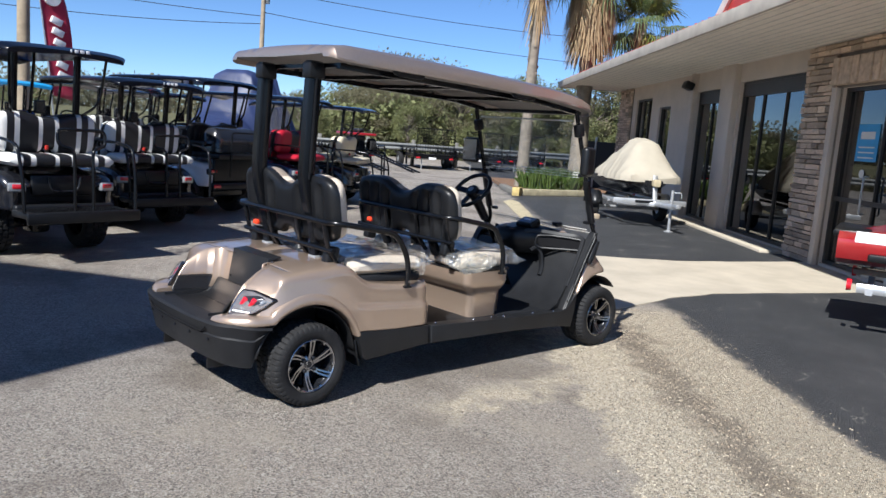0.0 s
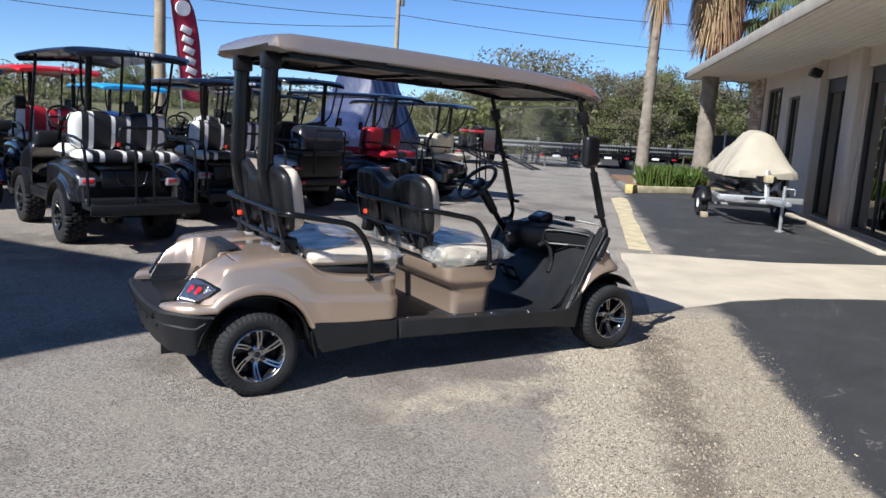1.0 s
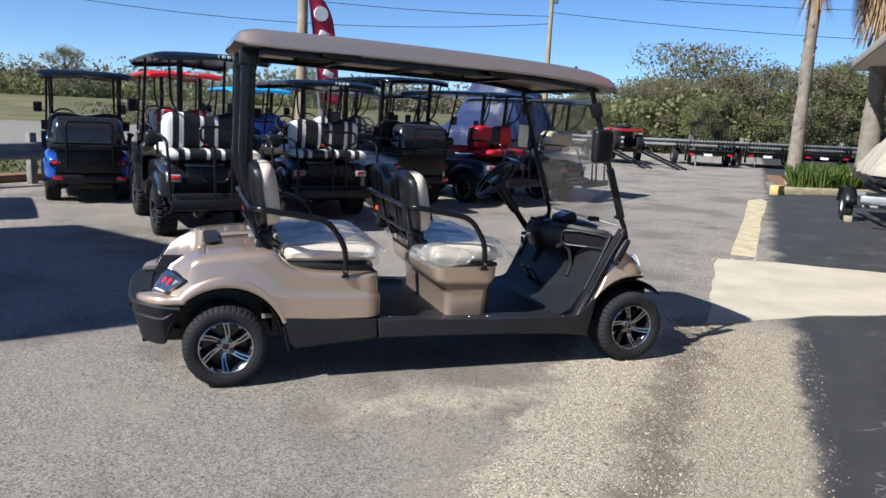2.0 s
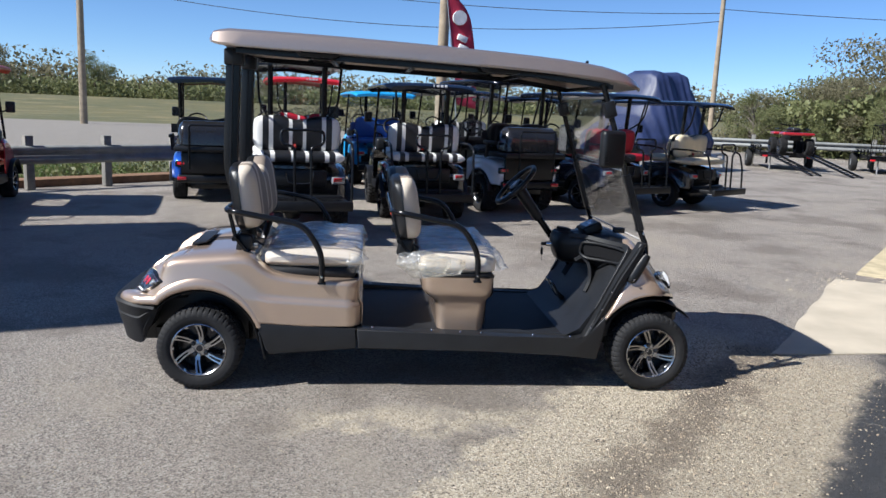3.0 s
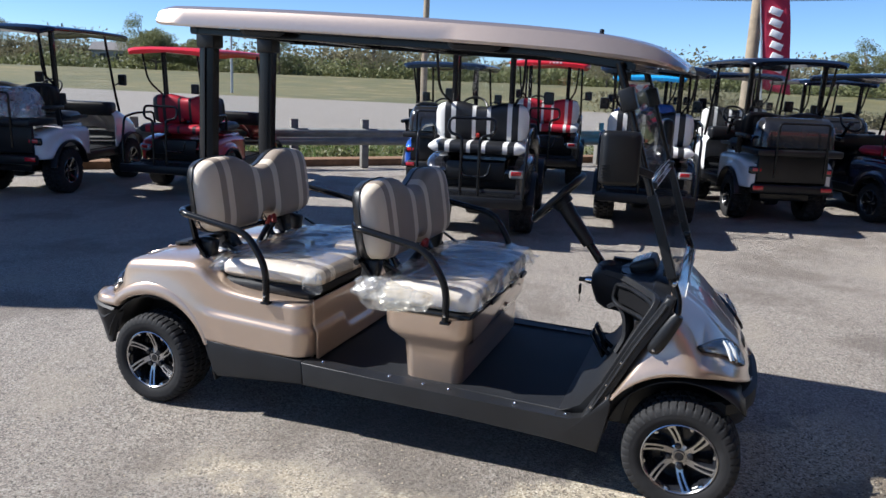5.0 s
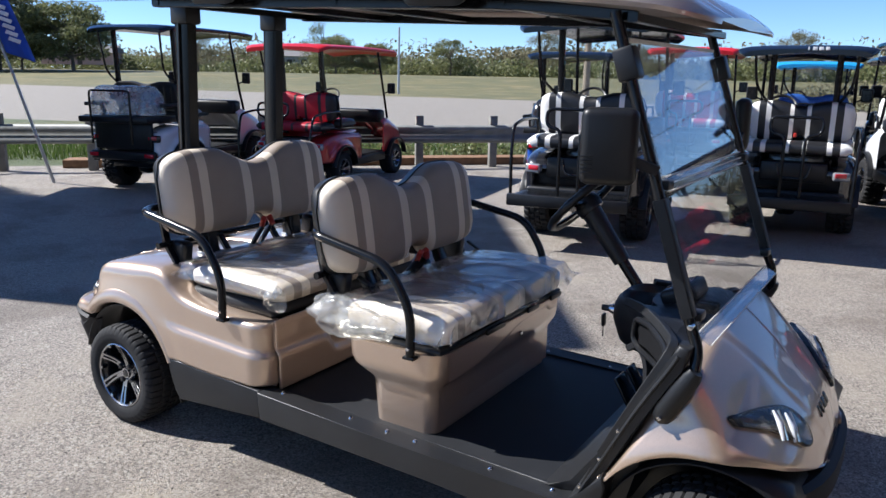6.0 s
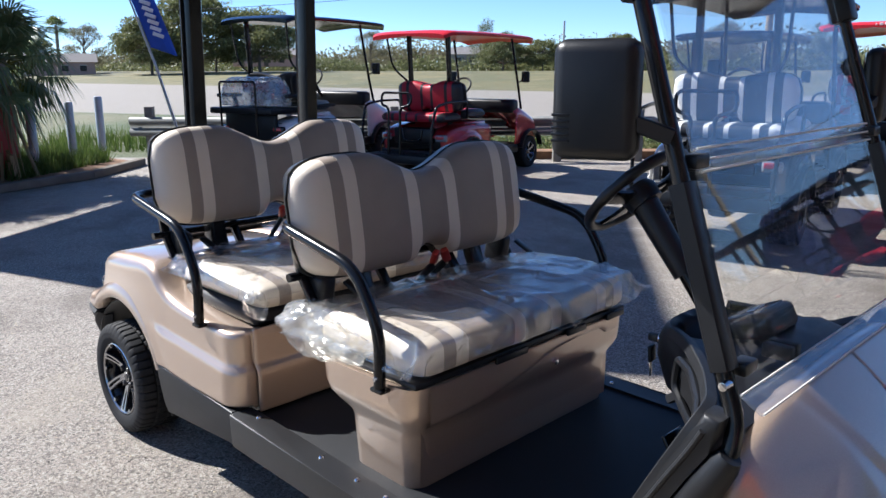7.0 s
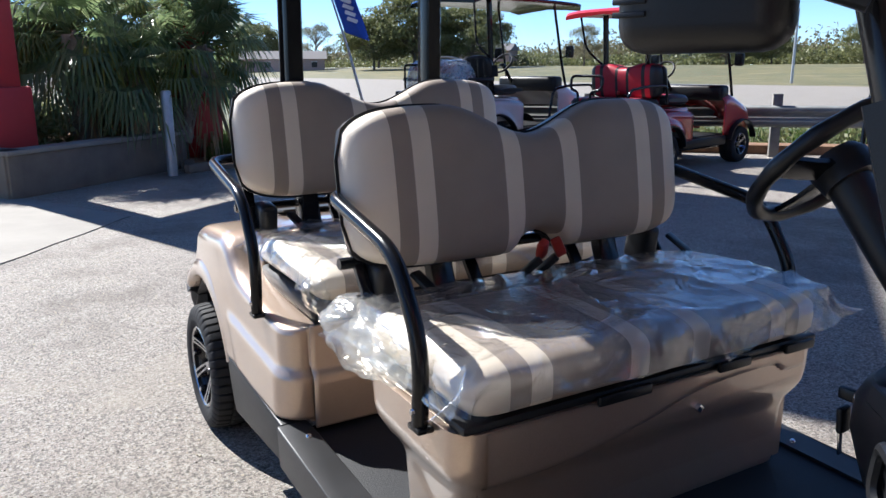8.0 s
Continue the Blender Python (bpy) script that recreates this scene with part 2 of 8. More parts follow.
def add_lathe(bm, prof, seg=32, axis="y", c=(0, 0, 0), mi=0):
    """A profile of (radius, along) turned round an axis."""
    secs = []
    for k in range(seg):
        a = 2 * math.pi * k / seg
        ring = []
        for r, t in prof:
            x, z = r * math.cos(a), r * math.sin(a)
            p = {"y": (x, t, z), "z": (x, z, t), "x": (t, x, z)}[axis]
            ring.append(Vector(p) + Vector(c))
        secs.append(ring)
    rows = [[bm.verts.new(p) for p in s] for s in secs]
    for i in range(seg):
        a, b = rows[i], rows[(i + 1) % seg]
        for j in range(len(prof) - 1):
            f = bm.faces.new((a[j], a[j + 1], b[j + 1], b[j]))
            f.material_index = mi


def lathe(prof, seg=32, axis="y", c=(0, 0, 0)):
    bm = bmesh.new()
    add_lathe(bm, prof, seg, axis, c)
    bmesh.ops.remove_doubles(bm, verts=bm.verts, dist=1e-5)
    return bm


def lerp(x, pts):
    return float(np.interp(x, [p[0] for p in pts], [p[1] for p in pts]))


def smooth_lerp(x, pts):
    """Monotone-looking smooth curve through points."""
    xs = [p[0] for p in pts]
    if x <= xs[0]:
        return pts[0][1]
    if x >= xs[-1]:
        return pts[-1][1]
    i = max(k for k in range(len(xs)) if xs[k] <= x)
    i = min(i, len(xs) - 2)
    def tan(k):
        a, b = max(k - 1, 0), min(k + 1, len(pts) - 1)
        return (pts[b][1] - pts[a][1]) / (pts[b][0] - pts[a][0])
    h = xs[i + 1] - xs[i]
    t = (x - xs[i]) / h
    return ((2*t**3 - 3*t**2 + 1) * pts[i][1] + (t**3 - 2*t**2 + t) * h * tan(i) + (-2*t**3 + 3*t**2) * pts[i+1][1] + (t**3 - t**2) * h * tan(i + 1))


# ---- ground ----
def ground_material():
    """Weathered lot asphalt with sand, darker sealed asphalt, grass verge and road, laid out by plan."""
    m, nt, b = mat_base("ground")
    tc = nt.nodes.new("ShaderNodeTexCoord")
    sep = nt.nodes.new("ShaderNodeSeparateXYZ")
    nt.links.new(tc.outputs["Object"], sep.inputs[0])
    X, Y = sep.outputs[0], sep.outputs[1]

    def lin(a, c, d=0.0):
        return calc(nt, 'ADD', calc(nt, 'ADD', calc(nt, 'MULTIPLY', X, a), calc(nt, 'MULTIPLY', Y, c)), d)

    def step(v, lo, hi):
        r = nt.nodes.new("ShaderNodeMapRange")
        r.interpolation_type = 'SMOOTHSTEP'
        r.inputs["From Min"].default_value, r.inputs["From Max"].default_value = lo, hi
        nt.links.new(v, r.inputs["Value"])
        return r.outputs[0]

    def mul(*v):
        o = v[0]
        for w in v[1:]:
            o = calc(nt, 'MULTIPLY', o, w)
        return o

    n_big, n_mid, n_fine, n_grit = noise_tex(nt, 0.22, 5), noise_tex(nt, 1.6, 7, 0.65), noise_tex(nt, 45, 4, 0.7), noise_tex(nt, 190, 3, 0.8)
    vor = node(nt, "ShaderNodeTexVoronoi", Scale=125.0)
    nt.links.new(tc.outputs["Object"], vor.inputs["Vector"])
    # lot asphalt
    asph = mixc(nt, ramp(nt, n_mid, [(0.3, (0, 0, 0)), (0.72, (1, 1, 1))]), (0.182, 0.149, 0.124), (0.325, 0.272, 0.225))
    asph = mixc(nt, ramp(nt, n_big, [(0.35, (0, 0, 0)), (0.65, (1, 1, 1))]), asph, (0.282, 0.234, 0.196))
    asph = mixc(nt, ramp(nt, n_grit, [(0.47, (0, 0, 0)), (0.64, (0.9, 0.9, 0.9))]), asph, (0.60, 0.55, 0.48))
    sepc = nt.nodes.new("ShaderNodeSeparateColor")
    nt.links.new(vor.outputs["Color"], sepc.inputs[0])
    asph = mixc(nt, ramp(nt, sepc.outputs[0], [(0.72, (0, 0, 0)), (0.80, (0.8, 0.8, 0.8))]), asph, (0.52, 0.48, 0.42))
    asph = mixc(nt, ramp(nt, sepc.outputs[1], [(0.70, (0, 0, 0)), (0.80, (0.7, 0.7, 0.7))]), asph, (0.07, 0.065, 0.058))
    asph = mixc(nt, ramp(nt, vor.outputs["Distance"], [(0.05, (0.55, 0.55, 0.55)), (0.4, (0, 0, 0))]), asph, (0.05, 0.048, 0.045))
    asph = mixc(nt, ramp(nt, n_fine, [(0.30, (0.65, 0.65, 0.65)), (0.48, (0, 0, 0))]), asph, (0.075, 0.068, 0.06))
    # coarse stones and pits worn out of the surface, then broad worn and dusty patches
    vor2 = node(nt, "ShaderNodeTexVoronoi", Scale=62.0)
    nt.links.new(tc.outputs["Object"], vor2.inputs["Vector"])
    sep2 = nt.nodes.new("ShaderNodeSeparateColor")
    nt.links.new(vor2.outputs["Color"], sep2.inputs[0])
    core = ramp(nt, vor2.outputs["Distance"], [(0.25, (1, 1, 1)), (0.45, (0, 0, 0))])
    asph = mixc(nt, mul(core, ramp(nt, sep2.outputs[0], [(0.70, (0, 0, 0)), (0.78, (0.6, 0.6, 0.6))])), asph, (0.50, 0.455, 0.385))
    asph = mixc(nt, mul(core, ramp(nt, sep2.outputs[1], [(0.66, (0, 0, 0)), (0.76, (0.75, 0.75, 0.75))])), asph, (0.055, 0.05, 0.044))
    n_patch = noise_tex(nt, 0.75, 9, 0.62)
    asph = mixc(nt, ramp(nt, n_patch, [(0.50, (0, 0, 0)), (0.60, (0.55, 0.55, 0.55))]), asph, (0.115, 0.093, 0.075))
    asph = mixc(nt, ramp(nt, n_patch, [(0.34, (0.55, 0.55, 0.55)), (0.45, (0, 0, 0))]), asph, (0.37, 0.32, 0.255))
    # sealed dark asphalt, past an uneven edge
    wob = calc(nt, 'MULTIPLY', calc(nt, 'SUBTRACT', n_mid, 0.5), 0.7)
    v = calc(nt, 'ADD', lin(0.76, -0.65), wob)
    dark = mixc(nt, ramp(nt, n_mid, [(0.3, (0, 0, 0)), (0.7, (1, 1, 1))]), (0.028, 0.029, 0.031), (0.05, 0.05, 0.052))
    dark = mixc(nt, ramp(nt, n_grit, [(0.6, (0, 0, 0)), (0.8, (0.5, 0.5, 0.5))]), dark, (0.16, 0.155, 0.15))
    crk = node(nt, "ShaderNodeTexVoronoi", Scale=1.1)
    crk.feature = 'DISTANCE_TO_EDGE'
    wv = nt.nodes.new("ShaderNodeVectorMath")
    wv.operation = 'ADD'
    nz = node(nt, "ShaderNodeTexNoise", Scale=2.5, Detail=5.0)
    nt.links.new(tc.outputs["Object"], nz.inputs["Vector"])
    nt.links.new(tc.outputs["Object"], wv.inputs[0])
    nt.links.new(nz.outputs["Color"], wv.inputs[1])
    nt.links.new(wv.outputs[0], crk.inputs["Vector"])
    crack = mul(ramp(nt, crk.outputs["Distance"], [(0.0, (1, 1, 1)), (0.012, (0, 0, 0))]), ramp(nt, n_mid, [(0.5, (0, 0, 0)), (0.62, (1, 1, 1))]))
    dark = mixc(nt, crack, dark, (0.24, 0.22, 0.19))
    col = mixc(nt, step(v, 2.25, 2.5), asph, dark)
    # sand washed over the asphalt: pale at both edges, brown and damp along the middle
    n_edge = noise_tex(nt, 5.5, 8, 0.7)
    sandc = mixc(nt, ramp(nt, n_grit, [(0.3, (0, 0, 0)), (0.7, (1, 1, 1))]), (0.36, 0.30, 0.215), (0.68, 0.59, 0.44))
    sandc = mixc(nt, ramp(nt, sepc.outputs[2], [(0.74, (0, 0, 0)), (0.80, (0.85, 0.85, 0.85))]), sandc, (0.78, 0.71, 0.58))
    sandc = mixc(nt, ramp(nt, sepc.outputs[0], [(0.74, (0, 0, 0)), (0.82, (0.85, 0.85, 0.85))]), sandc, (0.13, 0.10, 0.075))
    rag = calc(nt, 'ADD', calc(nt, 'ADD', calc(nt, 'MULTIPLY', calc(nt, 'SUBTRACT', n_mid, 0.5), 0.55), calc(nt, 'MULTIPLY', calc(nt, 'SUBTRACT', n_edge, 0.5), 0.75)), calc(nt, 'MULTIPLY', calc(nt, 'SUBTRACT', n_fine, 0.5), 0.25))
    flat_v = lin(0.76, -0.65)
    e = calc(nt, 'ADD', flat_v, rag)
    u = lin(0.65, 0.76)
    wet = calc(nt, 'ADD', flat_v, calc(nt, 'MULTIPLY', rag, 0.8))
    damp = mul(step(wet, 1.46, 1.72), calc(nt, 'SUBTRACT', 1.0, step(wet, 1.76, 1.96)))
    sandc = mixc(nt, calc(nt, 'MULTIPLY', step(wet, 1.3, 1.9), 0.45), sandc, (0.30, 0.245, 0.17))
    sandc = mixc(nt, mul(damp, ramp(nt, n_fine, [(0.3, (1, 1, 1)), (0.65, (0.75, 0.75, 0.75))])), sandc, (0.145, 0.112, 0.080))
    band = mul(step(e, 0.96, 1.10), calc(nt, 'SUBTRACT', 1.0, step(calc(nt, 'ADD', flat_v, calc(nt, 'MULTIPLY', rag, 0.35)), 2.36, 2.46)), calc(nt, 'SUBTRACT', 1.0, step(u, 1.5, 2.2)))
    wy = calc(nt, 'ADD', Y, rag)
    arm = mul(step(wy, -1.24, -1.10), calc(nt, 'SUBTRACT', 1.0, step(wy, -0.96, -0.82)), step(X, -0.85, -0.5), calc(nt, 'SUBTRACT', 1.0, step(X, 0.6, 1.0)), ramp(nt, n_edge, [(0.38, (0.15, 0.15, 0.15)), (0.55, (1, 1, 1))]))
    mask = calc(nt, 'MAXIMUM', calc(nt, 'MULTIPLY', band, 1.0), calc(nt, 'MULTIPLY', arm, 0.95))
    mask = mul(mask, ramp(nt, n_fine, [(0.30, (0.35, 0.35, 0.35)), (0.46, (1, 1, 1))]))
    col = mixc(nt, mask, col, sandc)
    # thin dust over the open lot
    col = mixc(nt, mul(ramp(nt, n_big, [(0.5, (0, 0, 0)), (0.8, (0.35, 0.35, 0.35))]), calc(nt, 'SUBTRACT', 1.0, step(v, 2.2, 2.5))), col, (0.26, 0.23, 0.19))
    # grass verge past the guard rail, the road, the far field
    grass = mixc(nt, n_mid, (0.035, 0.055, 0.014), (0.09, 0.11, 0.03))
    grass = mixc(nt, ramp(nt, n_big, [(0.4, (0, 0, 0)), (0.7, (1, 1, 1))]), grass, (0.16, 0.14, 0.07))
    w = calc(nt, 'ADD', lin(-0.707, 0.707), calc(nt, 'MULTIPLY', wob, 0.4))
    col = mixc(nt, step(w, 10.5, 10.8), col, grass)
    r = lin(-0.34, 0.94)
    road = mixc(nt, n_mid, (0.20, 0.178, 0.15), (0.27, 0.24, 0.20))
    col = mixc(nt, mul(step(r, 17.4, 17.8), step(w, 10.5, 10.8)), col, road)
    n_field = noise_tex(nt, 0.07, 6, 0.7)
    fieldc = mixc(nt, n_mid, (0.165, 0.135, 0.052), (0.115, 0.108, 0.038))
    fieldc = mixc(nt, ramp(nt, n_field, [(0.40, (0, 0, 0)), (0.58, (1, 1, 1))]), fieldc, (0.095, 0.095, 0.036))
    fieldc = mixc(nt, ramp(nt, n_big, [(0.52, (0, 0, 0)), (0.66, (0.8, 0.8, 0.8))]), fieldc, (0.22, 0.175, 0.080))
    far_edge = calc(nt, 'ADD', lin(-0.125, 0.992), wob)
    col = mixc(nt, mul(step(far_edge, 45.0, 46.0), step(w, 10.5, 10.8)), col, fieldc)
    nt.links.new(col, b.inputs["Base Color"])
    b.inputs["Roughness"].default_value = 0.66
    b.inputs["Specular IOR Level"].default_value = 0.5
    h = calc(nt, 'ADD', calc(nt, 'MULTIPLY', n_grit, 0.6), calc(nt, 'MULTIPLY', n_fine, 0.7))
    bump(nt, b, h, 1.0, 0.016)
    return m


def far_rise(x, y):
    """The field past the road climbs gently."""
    r, w = -0.34 * x + 0.94 * y, -0.707 * x + 0.707 * y
    t = min(1.0, max(0.0, (r - 70) / 55))
    k = min(1.0, max(0.0, (w - 30) / 30))
    return 1.3 * t * t * (3 - 2 * t) * k


def build_ground():
    bm = bmesh.new()
    n = 120
    def sp(i):
        t = (i / n) * 2 - 1
        return math.copysign(abs(t) ** 3.2 * 900, t)
    grid = [[bm.verts.new((sp(i), sp(j), far_rise(sp(i), sp(j)))) for j in range(n + 1)] for i in range(n + 1)]
    for i in range(n):
        for j in range(n):
            bm.faces.new((grid[i][j], grid[i + 1][j], grid[i + 1][j + 1], grid[i][j + 1]))
    g = part("ground", bm, ground_material(), smooth=0)
    tagged(g, "weathered grey asphalt lot with sand, verge and road", "ground", kind="structure")


build_ground()

CONCRETE = surface("worn_concrete", (0.47, 0.41, 0.32), 0.85, var=0.14, scale=2.2, fine=120, bumps=0.4, dist=0.003)
CONCRETE_G = surface("grey_concrete", (0.25, 0.23, 0.20), 0.85, var=0.15, scale=2.2, fine=120, bumps=0.4, dist=0.003)
YELLOW = surface("faded_yellow_paint", (0.50, 0.42, 0.27), 0.8, var=0.3, scale=5, fine=90, bumps=0.4, dist=0.003)


def ragged(pts, amp=0.03, step=0.15):
    """A plan outline broken into short uneven pieces."""
    out = []
    for a, b in zip(pts, pts[1:] + pts[:1]):
        a, b = Vector(a), Vector(b)
        k = max(1, int((b - a).length / step))
        nrm = Vector((-(b - a).y, (b - a).x)).normalized()
        for i in range(k):
            p = a.lerp(b, i / k)
            out.append(p + nrm * amp * noise.noise((p.x * 2.3, p.y * 2.3, 1.7)))
    return out


walk_slab = part("pavement", extrude(ragged([(2.44, 0.10), (3.0, 0.12), (3.58, 0.16), (4.33, 0.10), (5.84, -0.5), (8.25, -1.5), (9.2, 0.55), (8.2, 0.80), (6.9, 1.25), (6.0, 1.62), (5.2, 2.25), (4.50, 2.62)], 0.04), -0.05, 0.008, "z"), CONCRETE, smooth=0)
tagged(walk_slab, "pale sandy concrete walkway leading to the shop door", "walkway", kind="structure")
strip = part("yellow_kerb_strip", extrude(ragged([(4.90, 2.86), (5.12, 2.68), (7.6, 5.45), (10.25, 8.35), (10.6, 8.9), (10.0, 8.62), (7.4, 5.65)], 0.022, 0.3), -0.05, 0.009, "z"), YELLOW, smooth=0)
tagged(strip, "faded yellow painted concrete edging strip", "edging", kind="structure")
slab2 = part("concrete_apron", extrude(ragged([(-4.2, -1.35), (-5.75, -0.2), (-7.3, -0.95), (-8.0, -1.6), (-9.0, -6.0), (-4.5, -6.0), (-3.6, -2.4)], 0.02), -0.05, 0.008, "z"), CONCRETE_G, smooth=0)
tagged(slab2, "pale concrete apron beside the planter", "apron", kind="structure")

# ---- shop building: local x along the front, y out towards the lot ----
W0, WU = Vector((8.69, 1.13, 0)), Vector((0.666, 0.746, 0))
WALL_RZ = math.degrees(math.atan2(WU.y, WU.x))
STUCCO = surface("tan_stucco", (0.56, 0.48, 0.40), 0.85, var=0.1, scale=1.5, fine=90, bumps=0.4, dist=0.004)
TRIM = surface("dark_bronze_frame", (0.05, 0.042, 0.036), 0.45, 0.3, var=0.2)
SOFFIT = surface("painted_soffit", (0.80, 0.75, 0.67), 0.7, var=0.06, fine=60, bumps=0.1)
FASCIA = surface("white_fascia", (0.62, 0.60, 0.56), 0.6, var=0.1, bumps=0.1)
SHOPFASCIA = surface("weathered_fascia", (0.40, 0.36, 0.31), 0.75, var=0.18, scale=3, fine=60, bumps=0.2)
REDROOF = surface("red_metal_roof", (0.42, 0.045, 0.03), 0.4, var=0.12, scale=3, bumps=0.1)
STONE = surface("ledge_stone", (0.54, 0.41, 0.30), 0.85, var=0.3, scale=9, fine=60, bumps=0.7, rand=0.45, dist=0.008)
MORTAR = surface("mortar", (0.20, 0.165, 0.13), 0.95, var=0.2, bumps=0.5)
SHOPGLASS = clear_pane("tinted_shop_glass", (0.16, 0.17, 0.18), 0.12, 0.01, 0.0)
# near-black tone carrying the dimness of unlit rooms behind glass
ROOM_SHADE = surface("dim_room_shade", (0.05, 0.048, 0.045), 0.8, var=0.3)
SIGNBLUE = surface("blue_sign_sheet", (0.03, 0.28, 0.55), 0.5, var=0.1, bumps=0)


def build_shop():
    root = thing("shop_building", W0, WALL_RZ, "single-storey tan stucco shop with ledge stone and red roof", "building", kind="structure")
    H, T = 3.24, 0.22
    holes = [(-2.85, -0.80, 0.05, 2.56), (0.25, 3.02, 0.07, 2.88), (3.85, 5.5, 0.07, 2.82), (7.4, 8.4, 0.05, 2.58), (9.15, 10.8, 0.95, 2.86)]
    # wall in panels round the openings
    bm = bmesh.new()
    def panel(s0, s1, z0, z1):
        if s1 - s0 > 0.01 and z1 - z0 > 0.01:
            add_box(bm, ((s0 + s1) / 2, -T / 2, (z0 + z1) / 2), (s1 - s0, T, z1 - z0))
    s = -9.0
    for a, b, z0, z1 in holes:
        panel(s, a, 0, H)
        panel(a, b, 0, z0)
        panel(a, b, z1, H)
        s = b
    panel(s, 12.6, 0, H)
    part("front_wall", bm, STUCCO, root)
    bm = bmesh.new()
    add_box(bm, (12.5, -4.2, H / 2), (0.22, 8.0, H))
    add_box(bm, (-8.9, -4.2, H / 2), (0.22, 8.0, H))
    add_box(bm, (1.8, -8.2, H / 2), (21.4, 0.22, H))
    part("rear_wall", bm, STUCCO, root)
    # floor and partition coloured dark to stand for the shaded shop interior
    part("interior_floor", box((1.8, -4.2, 0.03), (21, 7.8, 0.05)), ROOM_SHADE, root)
    part("interior_partition", box((1.8, -3.2, H / 2), (21, 0.1, H)), ROOM_SHADE, root)
    # soffit, fascia and roof
    part("soffit", box((1.9, 0.96, 3.24), (22.2, 1.96, 0.04)), SOFFIT, root)
    bm = bmesh.new()
    for i in range(13):
        add_box(bm, (1.9, 0.05 + i * 0.15, 3.216), (22.1, 0.006, 0.012))
    part("soffit_groove", bm, FASCIA, root)
    part("fascia", box((1.9, 1.96, 3.29), (22.3, 0.05, 0.19), 0.008), SHOPFASCIA, root)
    part("fascia", box((13.05, -3.1, 3.29), (0.05, 10.1, 0.19), 0.008), SHOPFASCIA, root)
    bm = bmesh.new()
    add_extrude(bm, [(1.92, 3.375), (1.92, 3.415), (-4.2, 5.0), (-11, 3.425), (-11, 3.385), (-4.2, 4.95)], -9.2, 13.1, "x")
    roof = part("roof", bm, REDROOF, root)
    bm = bmesh.new()
    for i in range(75):
        x = -9.1 + i * 0.3
        add_tube(bm, [(x, 1.90, 3.42), (x, -4.2, 5.0)], 0.018, 6)
    part("standing_seam", bm, REDROOF, roof)
    # steep red gable over the door
    bm = bmesh.new()
    add_extrude(bm, [(-7.0, 3.3), (2.3, 3.3), (-2.3, 6.6)], 0.9, 1.0)
    part("gable", bm, REDROOF, roof)
    part("gable_edge", tube([(2.42, 1.0, 3.34), (-2.3, 1.0, 6.72)], 0.05, flat=(0.06, 0.10)), FASCIA, roof)
    # base kerb along the wall
    part("base_kerb", box((2.95, 0.22, 0.02), (5.4, 0.42, 0.07), 0.02), CONCRETE, root)
    # pillars between the windows
    part("pillar", box((3.43, 0.06, H / 2), (0.68, 0.13, H), 0.01), STUCCO, root)
    part("wall_edge", box((5.62, 0.05, H / 2), (0.2, 0.12, H), 0.01), STUCCO, root)
    # windows and doors
    for k, (a, b, z0, z1) in enumerate(holes):
        w = tagged(thing("window" if k not in (0, 3) else "door"), kind="")
        w.parent = root
        fr = bmesh.new()
        d = 0.05
        add_box(fr, ((a + b) / 2, -0.1, z0 + d / 2), (b - a, 0.09, d))
        add_box(fr, ((a + b) / 2, -0.1, z1 - d / 2), (b - a, 0.09, d))
        for x in (a + d / 2, b - d / 2):
            add_box(fr, (x, -0.1, (z0 + z1) / 2), (d, 0.088, z1 - z0))
        part("frame", fr, TRIM, w)
        if k in (1, 2):
            part("header_panel", box(((a + b) / 2, -0.095, z1 - 0.16), (b - a - 0.1, 0.06, 0.22)), TRIM, w)
        cols = {0: 2, 1: 3, 2: 2, 3: 1, 4: 3}[k]
        for i in range(cols):
            x0, x1 = a + (b - a) * i / cols, a + (b - a) * (i + 1) / cols
            part("pane", box(((x0 + x1) / 2, -0.11, (z0 + z1) / 2), (x1 - x0 - 0.03, 0.008, z1 - z0 - 0.06)), SHOPGLASS, w).visible_shadow = False
            if i:
                part("mullion", box((x0, -0.1, (z0 + z1) / 2), (0.026, 0.05, z1 - z0)), TRIM, w)
        if k == 0:
            part("door_rail", box(((a + b) / 2, -0.1, 1.0), (b - a, 0.07, 0.06)), TRIM, w)
            part("door_handle", tube(round_path([(-1.72, -0.04, 0.85), (-1.72, 0.03, 0.85), (-1.72, 0.03, 1.35), (-1.72, -0.04, 1.35)], 0.03), 0.014), STEEL, w)
            sg = part("notice", box((-1.45, -0.098, 1.80), (0.52, 0.006, 0.50)), SIGNBLUE, w, "blue printed notice sheet")
            bm = bmesh.new()
            add_box(bm, (-1.45, -0.093, 1.90), (0.34, 0.004, 0.1))
            for i in range(3):
                add_box(bm, (-1.45, -0.093, 1.74 - i * 0.07), (0.38, 0.004, 0.018))
            part("print_bar", bm, FASCIA, sg)
            part("sticker", lathe([(0, -0.092), (0.06, -0.092), (0.06, -0.097)], 20, "y", (-1.42, 0, 1.38)), FASCIA, w)
    # loudspeaker-like flood lamp under the soffit
    lamp = thing("wall_lamp", W0 + WU * 5.6, WALL_RZ, "black flood lamp under the soffit", "lamp")
    part("housing", box((0, 0.2, 2.95), (0.3, 0.2, 0.16), 0.02, (20, 0, 0)), BLACK_PL, lamp)
    part("bracket", box((0, 0.06, 3.08), (0.12, 0.16, 0.18), 0.01), STUCCO, lamp)
    return root


shop = build_shop()


